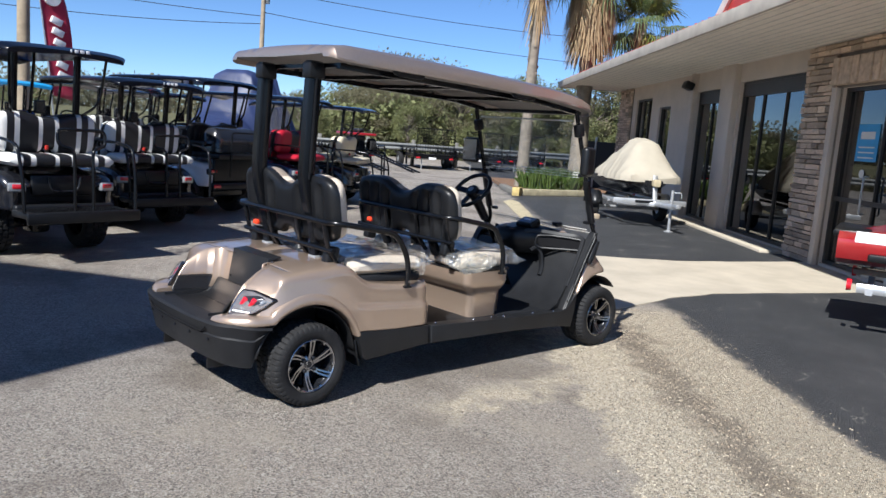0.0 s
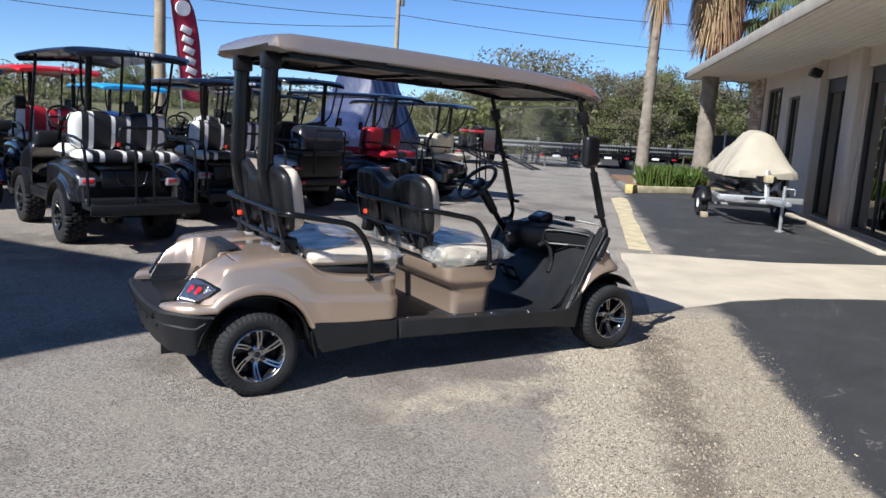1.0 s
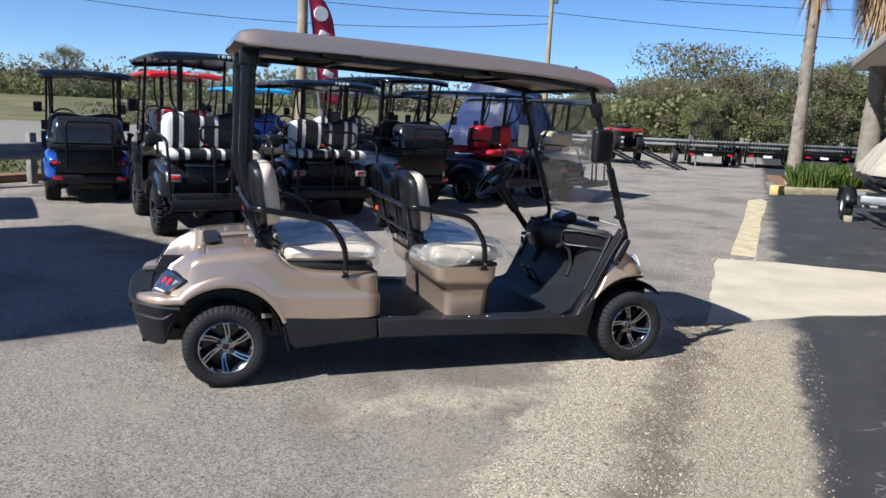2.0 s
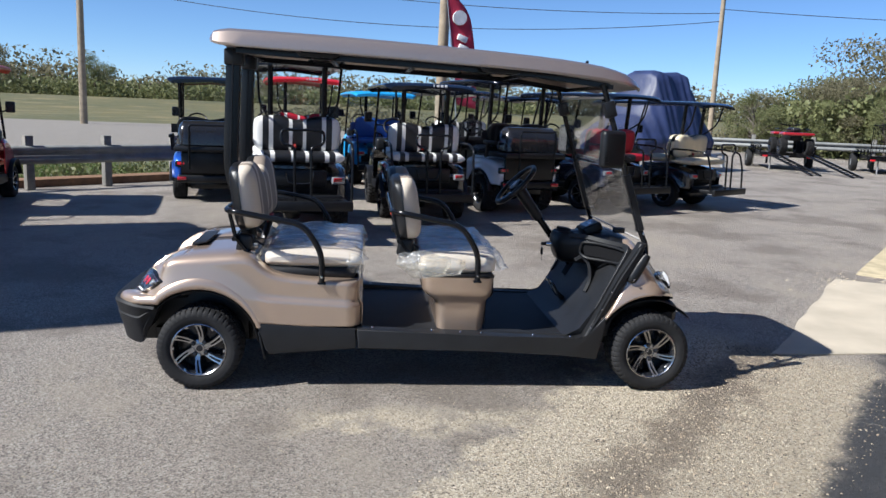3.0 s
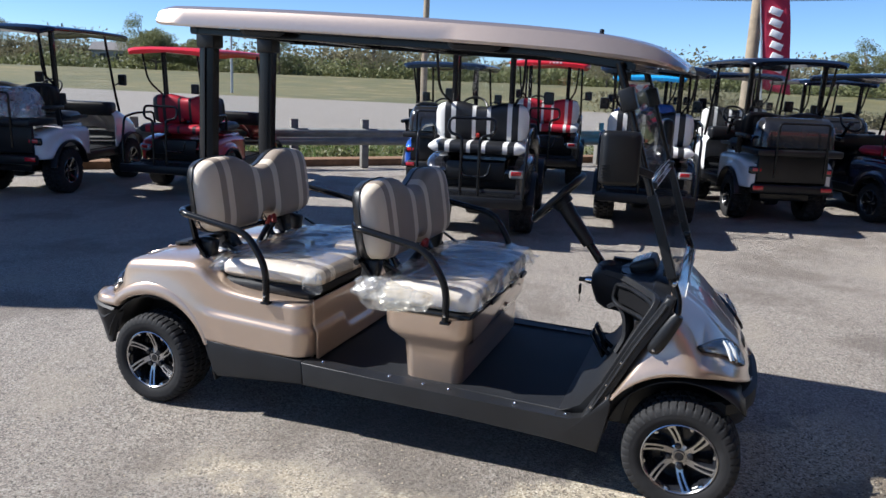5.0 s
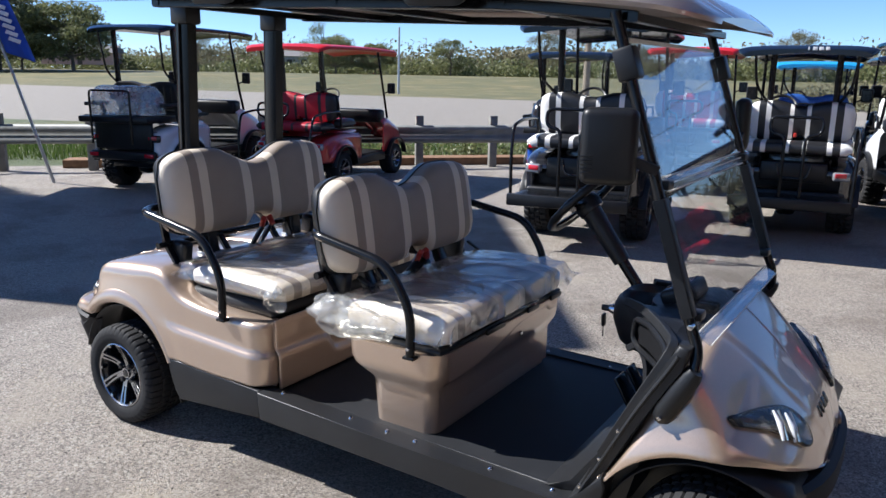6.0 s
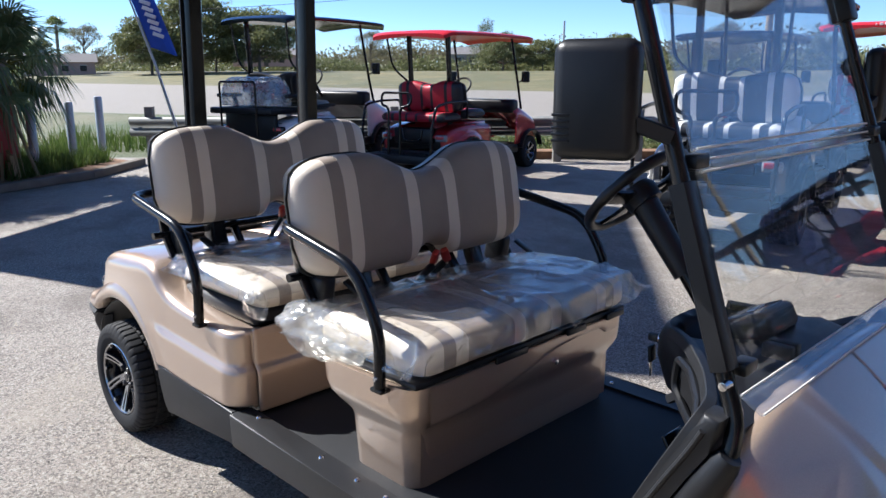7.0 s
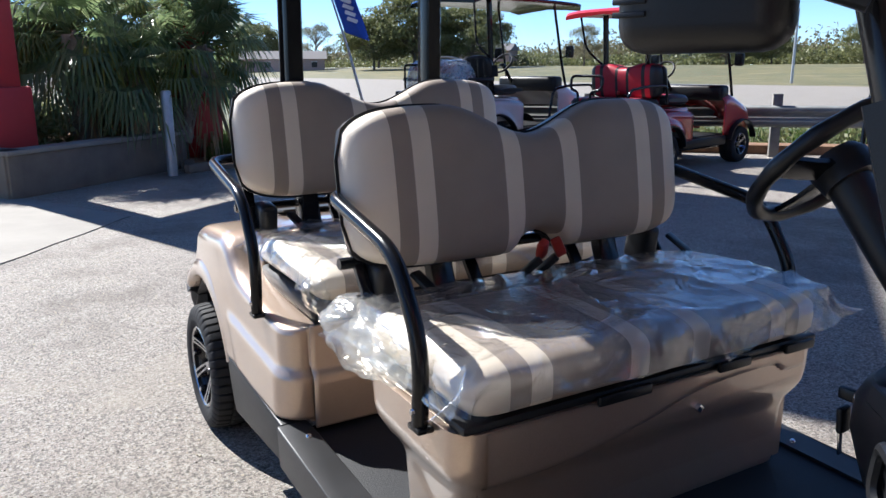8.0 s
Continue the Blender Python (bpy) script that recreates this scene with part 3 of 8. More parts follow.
def build_stone(root, name, s0, s1, z0, z1, seed=3, depth=0.07, hole=None):
    """Ledge stone facing: each stone a block of its own, in uneven courses."""
    rng = random.Random(seed)
    bm = bmesh.new()
    for a, b, c, d in ([(s0, s1, z0, z1)] if not hole else [(s0, hole[0], z0, z1), (hole[0], hole[1], hole[2], z1), (hole[1], s1, z0, z1)]):
        add_box(bm, ((a + b) / 2, 0.015, (c + d) / 2), (b - a, 0.03, d - c))
    back = part(name, bm, MORTAR, root)
    shapes = []
    for i in range(10):
        bm = box((0, 0, 0), (1, 1, 1), 0.06, seg=1)
        for v in bm.verts:
            v.co += Vector((rng.uniform(-.02, .02), rng.uniform(-.12, .12), rng.uniform(-.05, .05)))
        me = bpy.data.meshes.new("stone")
        bm.to_mesh(me)
        bm.free()
        me.materials.append(STONE)
        shapes.append(me)
    z = z0
    while z < z1 - 0.02:
        h = min(rng.choice((0.055, 0.07, 0.085, 0.105)), z1 - z)
        s = s0 - rng.uniform(0, 0.2)
        while s < s1:
            w = rng.uniform(0.16, 0.44)
            a, b = max(s, s0), min(s + w, s1)
            if hole and z < hole[2] + 0.42 and b > hole[0] - 0.2 and a < hole[1] + 0.13:
                a, b = (hole[1] + 0.13, b) if b > hole[1] + 0.13 else ((a, hole[0] - 0.2) if a < hole[0] - 0.2 else (a, a))
            if b - a > 0.04:
                d = depth * rng.uniform(0.7, 1.15)
                ob = new("stone", rng.choice(shapes))
                ob.parent = back
                ob.matrix_basis = Matrix.LocRotScale(((a + b) / 2, 0.03 + d / 2 - 0.01, z + h / 2), None, (b - a - 0.012, d, h - 0.012))
            s += w
        z += h
    return back


# ---- wheels ----
def tyre_bm(R, w, rim_r, lugs=44, deep=0.006, blocky=False):
    """A tyre as one skin: round shoulders, tread blocks raised between grooves."""
    bm = bmesh.new()
    h = w / 2
    side = [(rim_r - 0.004, -0.80), (rim_r + 0.010, -0.97), (rim_r + 0.016, -0.985), (rim_r + 0.019, -1.0), ((R + rim_r) / 2 - 0.004, -1.035), ((R + rim_r) / 2, -1.028), ((R + rim_r) / 2 + 0.004, -1.04), (R - (0.03 if blocky else 0.021), -0.985)]
    tread = [-0.93, -0.86, -0.5, -0.44, -0.42, -0.36, -0.06, -0.03, 0.03, 0.06, 0.36, 0.42, 0.44, 0.5, 0.86, 0.93]
    n = lugs * 6
    rows = []
    for i in range(n):
        a = 2 * math.pi * i / n
        # grooves run on over the shoulder
        cut = (deep * 0.8 if (i + 3) % 6 in ((0, 1) if blocky else (0,)) else 0.0)
        ring = [(r - (cut if r > R - 0.031 else 0.0), y * h) for r, y in side]
        for y in tread:
            row = 0 if abs(y) > 0.43 else 1
            ph = (i + (0 if (row == 0) == (y > 0) else 3)) % 6
            low = ph in ((0, 1) if blocky else (0,)) or 0.40 < abs(y) < 0.46 or abs(y) < 0.045
            edge = 0.010 * max(0.0, (abs(y) - 0.7) / 0.23) ** 2
            ring.append((R - edge - (deep if low else 0.0), y * h))
        ring += [(r, -y * h) for r, y in reversed(side)]
        rows.append([bm.verts.new((r * math.cos(a), t, r * math.sin(a))) for r, t in ring])
    for i in range(n):
        a, b = rows[i], rows[(i + 1) % n]
        for j in range(len(a) - 1):
            bm.faces.new((a[j], a[j + 1], b[j + 1], b[j]))
    return bm


def rim_bm(r, face, spokes=6):
    """Alloy wheel with broad swept spokes, each slotted towards the lip; the outer face lies towards -y. Material 0 black, 1 machined."""
    bm = bmesh.new()
    add_lathe(bm, [(r + 0.004, face), (r + 0.006, face + 0.012), (r - 0.004, face + 0.016), (r - 0.014, face + 0.03), (r - 0.02, face + 0.15)], 48, "y", mi=0)
    add_lathe(bm, [(r + 0.004, face - 0.001), (r + 0.000, face - 0.003), (r - 0.005, face + 0.002)], 48, "y", mi=1)
    add_lathe(bm, [(0.0, face + 0.085), (r - 0.012, face + 0.095)], 40, "y", mi=0)
    dish = lambda x: face + 0.040 - 0.036 * min(1.0, max(0.0, (x - 0.03) / (r - 0.035))) ** 1.4
    # black cap with a bright rim, machined hub, lug nuts
    add_lathe(bm, [(0.0, face + 0.026), (0.015, face + 0.027), (0.018, face + 0.031), (0.018, face + 0.06)], 20, "y", mi=0)
    add_lathe(bm, [(0.018, face + 0.029), (0.023, face + 0.029), (0.024, face + 0.036)], 20, "y", mi=1)
    add_lathe(bm, [(0.020, face + 0.038), (0.036, face + 0.040), (0.046, face + 0.044), (0.050, face + 0.09)], 28, "y", mi=1)
    for k in range(4):
        a = 2 * math.pi * (k + 0.35) / 4
        add_lathe(bm, [(0, face + 0.022), (0.010, face + 0.024), (0.0135, face + 0.030), (0.0145, face + 0.06)], 10, "y", (math.cos(a) * 0.043, 0, math.sin(a) * 0.043), mi=0)
    def strip(k, xa, xb, ha, hb, oa, ob, n=5):
        """One bright bar of a spoke with its dark flank, swept round as it runs out."""
        rot = Matrix.Rotation(-2 * math.pi * k / spokes, 3, 'Y')
        for dy, mi, grow, th in ((0.0, 1, 0.0, 0.010), (0.016, 0, 0.0026, 0.030)):
            secs = []
            for i in range(n + 1):
                t = i / n
                x = xa + (xb - xa) * t
                c = oa + (ob - oa) * t + 0.032 * ((x - 0.03) / (r - 0.03)) ** 2
                hw = ha + (hb - ha) * t + grow
                y = dish(x) + dy
                secs.append([rot @ Vector(p) for p in ((x, y - th / 2, c - hw), (x, y - th / 2, c + hw), (x, y + th / 2, c + hw), (x, y + th / 2, c - hw))])
            add_loft(bm, secs, mi=mi)
    for k in range(spokes):
        strip(k, 0.032, 0.066, 0.0120, 0.0125, -0.003, -0.003)
        strip(k, 0.065, r - 0.004, 0.0040, 0.0048, -0.0110, -0.0155, 7)
        strip(k, 0.065, r - 0.004, 0.0040, 0.0048, 0.0050, 0.0085, 7)
        strip(k, r - 0.012, r - 0.002, 0.0175, 0.0200, -0.004, -0.004, 2)
        # the small bright tab on the lip between two spokes
        strip(k + 0.5, r - 0.014, r - 0.002, 0.0060, 0.0090, -0.012, -0.012, 2)
    return bm


def make_wheel(parent, at, side, R=0.228, w=0.20, r=0.142, blocky=False, lugs=44, deep=0.007, spokes=6, shared={}):
    key = (R, w, r, blocky)
    hub = new("wheel")
    hub.parent = parent
    hub.matrix_basis = pose(*at, 0, 17 * at[0], 0 if side < 0 else 180)
    if key not in shared:
        a = part("tyre", tyre_bm(R, w, r, lugs, deep, blocky), RUBBER, hub)
        b = part("rim", rim_bm(r, -w * 0.47, spokes), None, hub, mats=[BLACK_GLOSS, ALLOY])
        shared[key] = (a.data, b.data)
    else:
        for nm, me in zip(("tyre", "rim"), shared[key]):
            o = new(nm, me)
            o.parent = hub
    return hub


# ---- seat pads with stripes ----
def pad_outline(y, half, top, bot, dip=0.0, notch=0.0):
    """Upper and lower edge of a twin backrest at y."""
    t = abs(y) / half
    hump = 0.5 - 0.5 * math.cos(min(1, t * 2.0) * math.pi)
    zt = top - dip * (1 - hump)
    zb = bot + notch * max(0.0, 1 - (t / 0.16) ** 2) ** 0.5 if t < 0.16 else bot
    edge = max(0.0, (t - 0.56) / 0.44)
    k = (1 - edge ** 2.7) ** (1 / 2.7) if edge < 1 else 0.0
    mid = (zt + zb) / 2
    return mid + (zt - mid) * (0.38 + 0.62 * k), mid + (zb - mid) * (0.38 + 0.62 * k)


def twin_pad(half, top, bot, thick, stripes, dip=0.10, notch=0.06, n=64):
    """A padded twin backrest facing +x. stripes: y limits at which the colour changes (by |y|)."""
    bm = bmesh.new()
    ys = sorted({-half, half, *[s for q in stripes for s in (q, -q)], *[half * (2 * i / n - 1) for i in range(n + 1)]})
    secs = []
    for y in ys:
        zt, zb = pad_outline(y, half, top, bot, dip, notch)
        t = abs(y) / half
        th = thick * ((1 - max(0, (t - 0.75) / 0.25) ** 2.4) ** 0.5 if t < 1 else 0) + 0.004
        h, mid = (zt - zb) / 2, (zt + zb) / 2
        sec = []
        for k in range(15):
            a = math.pi * k / 14 - math.pi / 2
            c, s = math.cos(a), math.sin(a)
            sec.append((th * abs(c) ** 0.45, y, mid + h * math.copysign(abs(s) ** 0.55, s)))
        sec.append((-0.004, y, mid + h * 0.985))
        sec.append((-0.004, y, mid - h * 0.985))
        secs.append(sec)
    add_loft(bm, secs)
    for f in bm.faces:
        y = abs(f.calc_center_median().y)
        f.material_index = sum(y > s for s in sorted(stripes)) % 2
    return bm


def twin_shell(half, top, bot, thick, dip=0.10, notch=0.06, ribs=True, n=48):
    """The moulded black back of a twin backrest, towards -x."""
    bm = bmesh.new()
    secs = []
    for i in range(n + 1):
        y = half * (2 * i / n - 1)
        zt, zb = pad_outline(y, half, top, bot, dip, notch)
        t = abs(y) / half
        th = thick * ((1 - max(0, (t - 0.8) / 0.2) ** 2.4) ** 0.5 if t < 1 else 0) + 0.004
        h, mid = (zt - zb) / 2, (zt + zb) / 2
        groove = max(math.exp(-((t - q) / 0.055) ** 4) for q in (0.30, 0.52, 0.74)) if ribs else 0.0
        sec = [(0.0, y, mid + h)]
        for k in range(13):
            a = math.pi * k / 12
            c, s = math.cos(a), math.sin(a)
            inner = min(1.0, max(0.0, (0.72 - abs(c)) * 6))
            sec.append((-th * s ** 0.4 + 0.026 * groove * inner if s > 0 else 0.0, y, mid + h * math.copysign(abs(c) ** 0.6, c)))
        sec.append((0.0, y, mid - h))
        secs.append(sec)
    add_loft(bm, secs)
    return bm


def cushion_bm(x0, x1, half, z0, z1, stripes, n=40):
    """A seat cushion, rounded at the front and sides, crowned on top."""
    bm = bmesh.new()
    ys = sorted({-half, half, *[s for q in stripes for s in (q, -q)], *[half * (2 * i / n - 1) for i in range(n + 1)]})
    xm, hx, zm, hz = (x0 + x1) / 2, (x1 - x0) / 2, (z0 + z1) / 2, (z1 - z0) / 2
    secs = []
    for y in ys:
        t = abs(y) / half
        e = max(0.0, (t - 0.82) / 0.18)
        k = (1 - e ** 2.6) ** (1 / 2.6) if e < 1 else 0.0
        sec = []
        for i in range(28):
            a = 2 * math.pi * i / 28
            c, s = math.cos(a), math.sin(a)
            px = math.copysign(abs(c) ** 0.35, c)
            pz = math.copysign(abs(s) ** 0.4, s)
            crown = 0.012 * (1 - px * px) * (1 if pz > 0 else 0)
            sec.append((xm + px * hx * (0.86 + 0.14 * k), y, zm + pz * hz * (0.3 + 0.7 * k) + crown))
        secs.append(sec)
    add_loft(bm, secs)
    for f in bm.faces:
        y = abs(f.calc_center_median().y)
        f.material_index = sum(y > s for s in sorted(stripes)) % 2
    return bm


def film_bm(x0, x1, half, z, seed=1, hang=0.075, ear=0.06):
    """A loose clear bag over a cushion: creased top, sides hanging down the edges, corners sticking out as ears."""
    bm = bmesh.new()
    nx, ny = 84, 150
    hx, xm = (x1 - x0) / 2, (x0 + x1) / 2
    rows = []
    for i in range(nx + 1):
        row = []
        for j in range(ny + 1):
            u, v = (2 * i / nx - 1) * (hx + hang), (2 * j / ny - 1) * (half + hang)
            ou, ov = max(0.0, abs(u) - hx), max(0.0, abs(v) - half)
            q = Vector((u * 5, v * 5, seed * 3.1))
            q = q + Vector((noise.noise(q * 0.8), noise.noise(q * 0.8 + Vector((3, 1, 4))), 0)) * 1.3
            down = max(ou, ov)
            loose = min(1.0, down / 0.03)
            # skirts hang a little way out; where both run over, the corner stands off
            both = min(ou, ov) / hang
            x = xm + math.copysign(min(abs(u), hx) + ou * (0.12 + 0.35 * ear / hang * both), u)
            y = math.copysign(min(abs(v), half) + ov * (0.25 + ear / hang * both), v)
            crown = 0.010 * (1 - (min(abs(u), hx) / hx) ** 2) + 0.008 * (1 - (min(abs(v), half) / half) ** 4)
            zz = z + crown - down * (0.92 - 0.35 * both)
            ridge = max(0.0, 1 - 6.0 * abs(noise.noise(q * 0.55))) ** 1.4 + 0.6 * max(0.0, 1 - 6.0 * abs(noise.noise(q * 1.3 + Vector((7, 2, 0))))) ** 1.4
            zz += (1 - loose) * (0.011 * ridge + 0.010 * max(0.0, noise.noise(q * 0.4)) + 0.004)
            wav = 0.030 * noise.noise(q * 1.2 + Vector((5, 0, 0))) + 0.014 * ridge
            if ou > ov:
                x += math.copysign(loose * max(-0.006, wav), u)
            elif ov > 0:
                y += math.copysign(loose * max(-0.006, wav), v)
            zz += loose * 0.022 * noise.noise(q * 0.9 + Vector((0, 9, 0)))
            row.append(bm.verts.new((x, y, zz)))
        rows.append(row)
    for i in range(nx):
        for j in range(ny):
            bm.faces.new((rows[i][j], rows[i + 1][j], rows[i + 1][j + 1], rows[i][j + 1]))
    return bm


def pouch_bm(c, r, seed, n=46, m=30):
    """A crumpled, half-empty bag end: a squashed bubble with sharp dents."""
    bm = bmesh.new()
    rows = []
    for i in range(n):
        a = 2 * math.pi * i / n
        row = []
        for j in range(m + 1):
            b = math.pi * (j / m - 0.5) * 0.94
            d = Vector((math.cos(a) * math.cos(b), math.sin(a) * math.cos(b), math.sin(b)))
            q = d * 1.7 + Vector((seed * 2.3, seed, 0))
            k = 1 + 0.34 * noise.noise(q * 0.8) + 0.07 * noise.noise(q * 2.4) - 0.13 * max(0.0, 1 - 4 * abs(noise.noise(q * 0.9 + Vector((4, 4, 4)))))
            row.append(bm.verts.new((c[0] + d.x * r[0] * k, c[1] + d.y * r[1] * k, c[2] + d.z * r[2] * k)))
        rows.append(row)
    for i in range(n):
        p, q = rows[i], rows[(i + 1) % n]
        for j in range(m):
            bm.faces.new((p[j], p[j + 1], q[j + 1], q[j]))
    return bm


# ---- the champagne golf cart; x forward, rear axle -1.235, front axle 1.305 ----
XR, XF, WR = -1.235, 1.305, 0.228


def arch_z(x, xc, R, low):
    d = R * R - (x - xc) ** 2
    return max(low, WR + math.sqrt(d)) if d > 0 else low


def shell_side(stations, w, ztop, z0, yin, r, side, flare=None, ntop=5, rise=None, nside=8):
    """One side of the body as sections from the inner top edge over the shoulder and down."""
    secs = []
    for x in stations:
        W, zt, zl, yi, rr = w(x), ztop(x), z0(x), yin(x), r(x)
        rr = min(rr, max(0.01, (zt - zl) * 0.7), max(0.01, (W - yi) * 0.9))
        sec = []
        for k in range(ntop):
            y = yi + (W - rr - yi) * k / (ntop - 1)
            sec.append((x, side * y, zt + 0.012 * (1 - (y / max(W, 0.1)) ** 2) + (rise(x, y) if rise else 0.0)))
        for k in range(1, 11):
            a = math.pi / 2 * k / 10
            z = zt - rr + rr * math.cos(a)
            sec.append((x, side * (W - rr + rr * math.sin(a) + (flare(x, z) * math.sin(a) ** 2 if flare else 0.0)), z + (rise(x, W - rr + rr * math.sin(a)) * math.cos(a) if rise else 0.0)))
        for k in range(1, nside + 1):
            z = zt - rr + (zl - zt + rr) * k / nside
            f = flare(x, z) if flare else 0.0
            sec.append((x, side * (W + f), z))
        secs.append(sec)
    return secs


def solid(ob, t=0.012, offset=-1):
    m = ob.modifiers.new("thickness", 'SOLIDIFY')
    m.thickness, m.offset = t, offset
    return ob


def xs_range(a, b, n, extra=()):
    return sorted({round(a + (b - a) * i / n, 4) for i in range(n + 1)} | set(extra))


def soft_step(v, at, w):
    """0 below, 1 above, over a width of about 4 w."""
    return 1 / (1 + math.exp(max(-60.0, min(60.0, (at - v) / w))))


MARKW = surface('lamp_white', (0.85, 0.86, 0.88), 0.2, bumps=0)
LAMP_BOWL = surface("bright_lamp_bowl", (0.34, 0.34, 0.36), 0.18, 0.8, var=0.4, scale=50, bumps=0.0)


def cart_rear(root):
    """Rear body shell with bag well, bumper and tail lamps."""
    def wr(x):
        w = smooth_lerp(x, [(-1.62, 0.525), (-1.5, 0.55), (-1.25, 0.565), (-0.9, 0.572), (-0.45, 0.572)])
        return w - 0.07 * (1 - math.sqrt(max(0.0, 1 - ((x + 0.455) / 0.075) ** 2))) if x > -0.455 else w
    ztr = lambda x: smooth_lerp(x, [(-1.62, 0.640), (-1.56, 0.664), (-1.47, 0.694), (-1.3, 0.728), (-1.1, 0.745), (-1.0, 0.744), (-0.95, 0.724), (-0.91, 0.688), (-0.85, 0.652), (-0.76, 0.630), (-0.6, 0.615), (-0.38, 0.607)])
    z0r = lambda x: max(arch_z(x, XR, 0.345, 0.36 if x > XR else 0.48), lerp(x, [(-0.93, 0.376), (-0.38, 0.344)]) if x > -0.95 else 0)
    yin = lambda x: lerp(x, [(-1.62, 0.350), (-1.50, 0.342), (-1.40, 0.325), (-1.355, 0.30), (-1.335, 0.27)]) if x < -1.33 else (0.0 if x < -0.94 else 0.46)
    rr = lambda x: smooth_lerp(x, [(-1.62, 0.024), (-1.5, 0.036), (-1.2, 0.055), (-1.04, 0.05), (-0.96, 0.045), (-0.9, 0.04), (-0.75, 0.03), (-0.38, 0.022)])
    def crease(x, z):
        # a soft crease along the side, running out towards the wheel, and the swelling over the arch
        line = lerp(x, [(-1.05, 0.522), (-0.92, 0.514), (-0.38, 0.484)])
        d = math.hypot(x - XR, z - WR)
        turn = math.sqrt(max(0.0, 1 - ((x + 0.455) / 0.075) ** 2)) if x > -0.455 else 1.0
        return 0.018 * turn * soft_step(d if x > XR else 0.0, 0.425, 0.016) * soft_step(-z, -line, 0.005) + 0.022 * math.exp(-((d - 0.345) / 0.085) ** 2)
    def slant(p):
        # the rear end leans forward at the top and at the outer corner
        x, y, z = p
        if x > -0.455:
            # round the front corner the crease stands out forwards
            return (x + 0.018 * (x + 0.455) / 0.075 * soft_step(-z, -lerp(x, [(-0.92, 0.514), (-0.38, 0.484)]), 0.005), y, z)
        if x > -1.36:
            return p
        k = min(1.0, (-1.36 - x) / 0.26) ** 1.5
        return (x + k * (0.65 * max(0.0, z - 0.498) + 0.5 * max(0.0, abs(y) - 0.34)), y, z)
    for s in (-1, 1):
        st = xs_range(-1.62, -1.331, 24)
        st2 = xs_range(-1.33, -0.94, 26)
        st3 = xs_range(-0.94, -0.46, 30) + xs_range(-0.452, -0.38, 10)
        bm = bmesh.new()
        secs = None
        for q in (st, st2, st3):
            sc = [[slant(p) for p in sec] for sec in shell_side(q, wr, ztr, z0r, yin, rr, s, crease, nside=28)]
            rows = add_loft(bm, sc, closed=False)
            if secs is None:
                secs = rows[0]
        end = bm.verts.new(slant((-1.62, s * 0.350, 0.48)))
        bm.faces.new(list(secs) + [end])
        bmesh.ops.remove_doubles(bm, verts=bm.verts, dist=0.0015)
        solid(part("rear_body", bm, GOLD, root, smooth=32), 0.008)
        # wheel arch lip that runs on round the corner below the lamp
        way = []
        for k in range(34):
            th = radians(21 + 106 * k / 33)
            wid = lerp(k, [(0, 0.035), (8, 0.055), (16, 0.070), (22, 0.068), (28, 0.058), (33, 0.05)])
            way.append((Vector((XR + 0.332 * math.cos(th), 0.588, WR + 0.332 * math.sin(th))), Vector((math.cos(th), 0, math.sin(th))), Vector((0, 1, 0)), wid, 0.0))
        plan = round_path([(-1.45, 0.588, 0.473), (-1.57, 0.568, 0.468), (-1.645, 0.50, 0.466), (-1.682, 0.43, 0.466), (-1.69, 0.355, 0.464)], 0.07, 6)
        for i, q in enumerate(plan):
            d = (plan[min(i + 1, len(plan) - 1)] - plan[max(i - 1, 0)]).normalized()
            lat = Vector((d.y, -d.x, 0))
            t = i / (len(plan) - 1)
            up = Vector((-0.59 * max(0, 1 - t * 3), 0, 1)).normalized()
            way.append((q, up, lat, lerp(t, [(0, 0.05), (0.35, 0.05), (0.8, 0.046), (1, 0.034)]), min(1.0, t * 2.5)))
        secs = []
        for q, up, lat, wid, back in way:
            prof = [(0.0, -0.10), (-0.004, 0.0), (0.002, 0.007), (0.25 * wid, 0.010), (0.50 * wid, 0.007), (0.75 * wid, -0.001), (0.90 * wid, -0.008), (1.0 * wid, -0.020 - 0.03 * back), (0.92 * wid, -0.10 - 0.02 * back)]
            secs.append([tuple((q + up * u + lat * o) * Vector((1, s, 1))) for u, o in prof])
        part("rear_fender", loft(secs), GOLD, root, smooth=60)
        # inner wall of the bag well, black liner at its foot
        sw = [[slant((x, s * (yin(x) + 0.002), ztr(x) + 0.010)), slant((x, s * (yin(x) + 0.001), 0.56)), slant((x, s * (yin(x) - 0.002), 0.46))] for x in st]
        solid(part("well_side", loft(sw, False), GOLD, root), 0.008, 1 if s < 0 else -1)
        sw = [[slant((x, s * (yin(x) - 0.008), 0.565)), slant((x, s * (yin(x) - 0.018), 0.560)), slant((x, s * (yin(x) - 0.028), 0.50)), slant((x, s * (yin(x) - 0.050), 0.462))] for x in st]
        solid(part("well_liner", loft(sw, False), BLACK_PL, root), 0.006, 1 if s < 0 else -1)
    part("bag_well", extrude([(-1.70, -0.37), (-1.70, 0.37), (-1.60, 0.36), (-1.50, 0.345), (-1.40, 0.32), (-1.345, 0.28), (-1.345, -0.28), (-1.40, -0.32), (-1.50, -0.345), (-1.60, -0.36)], 0.44, 0.466, "z"), BLACK_PL, root, "black moulded bag well")
    part("well_riser", extrude([(-1.47, 0.45), (-1.47, 0.468), (-1.42, 0.480), (-1.385, 0.505), (-1.358, 0.560), (-1.348, 0.562), (-1.348, 0.45)], -0.29, 0.29), BLACK_PL, root)
    secs = []
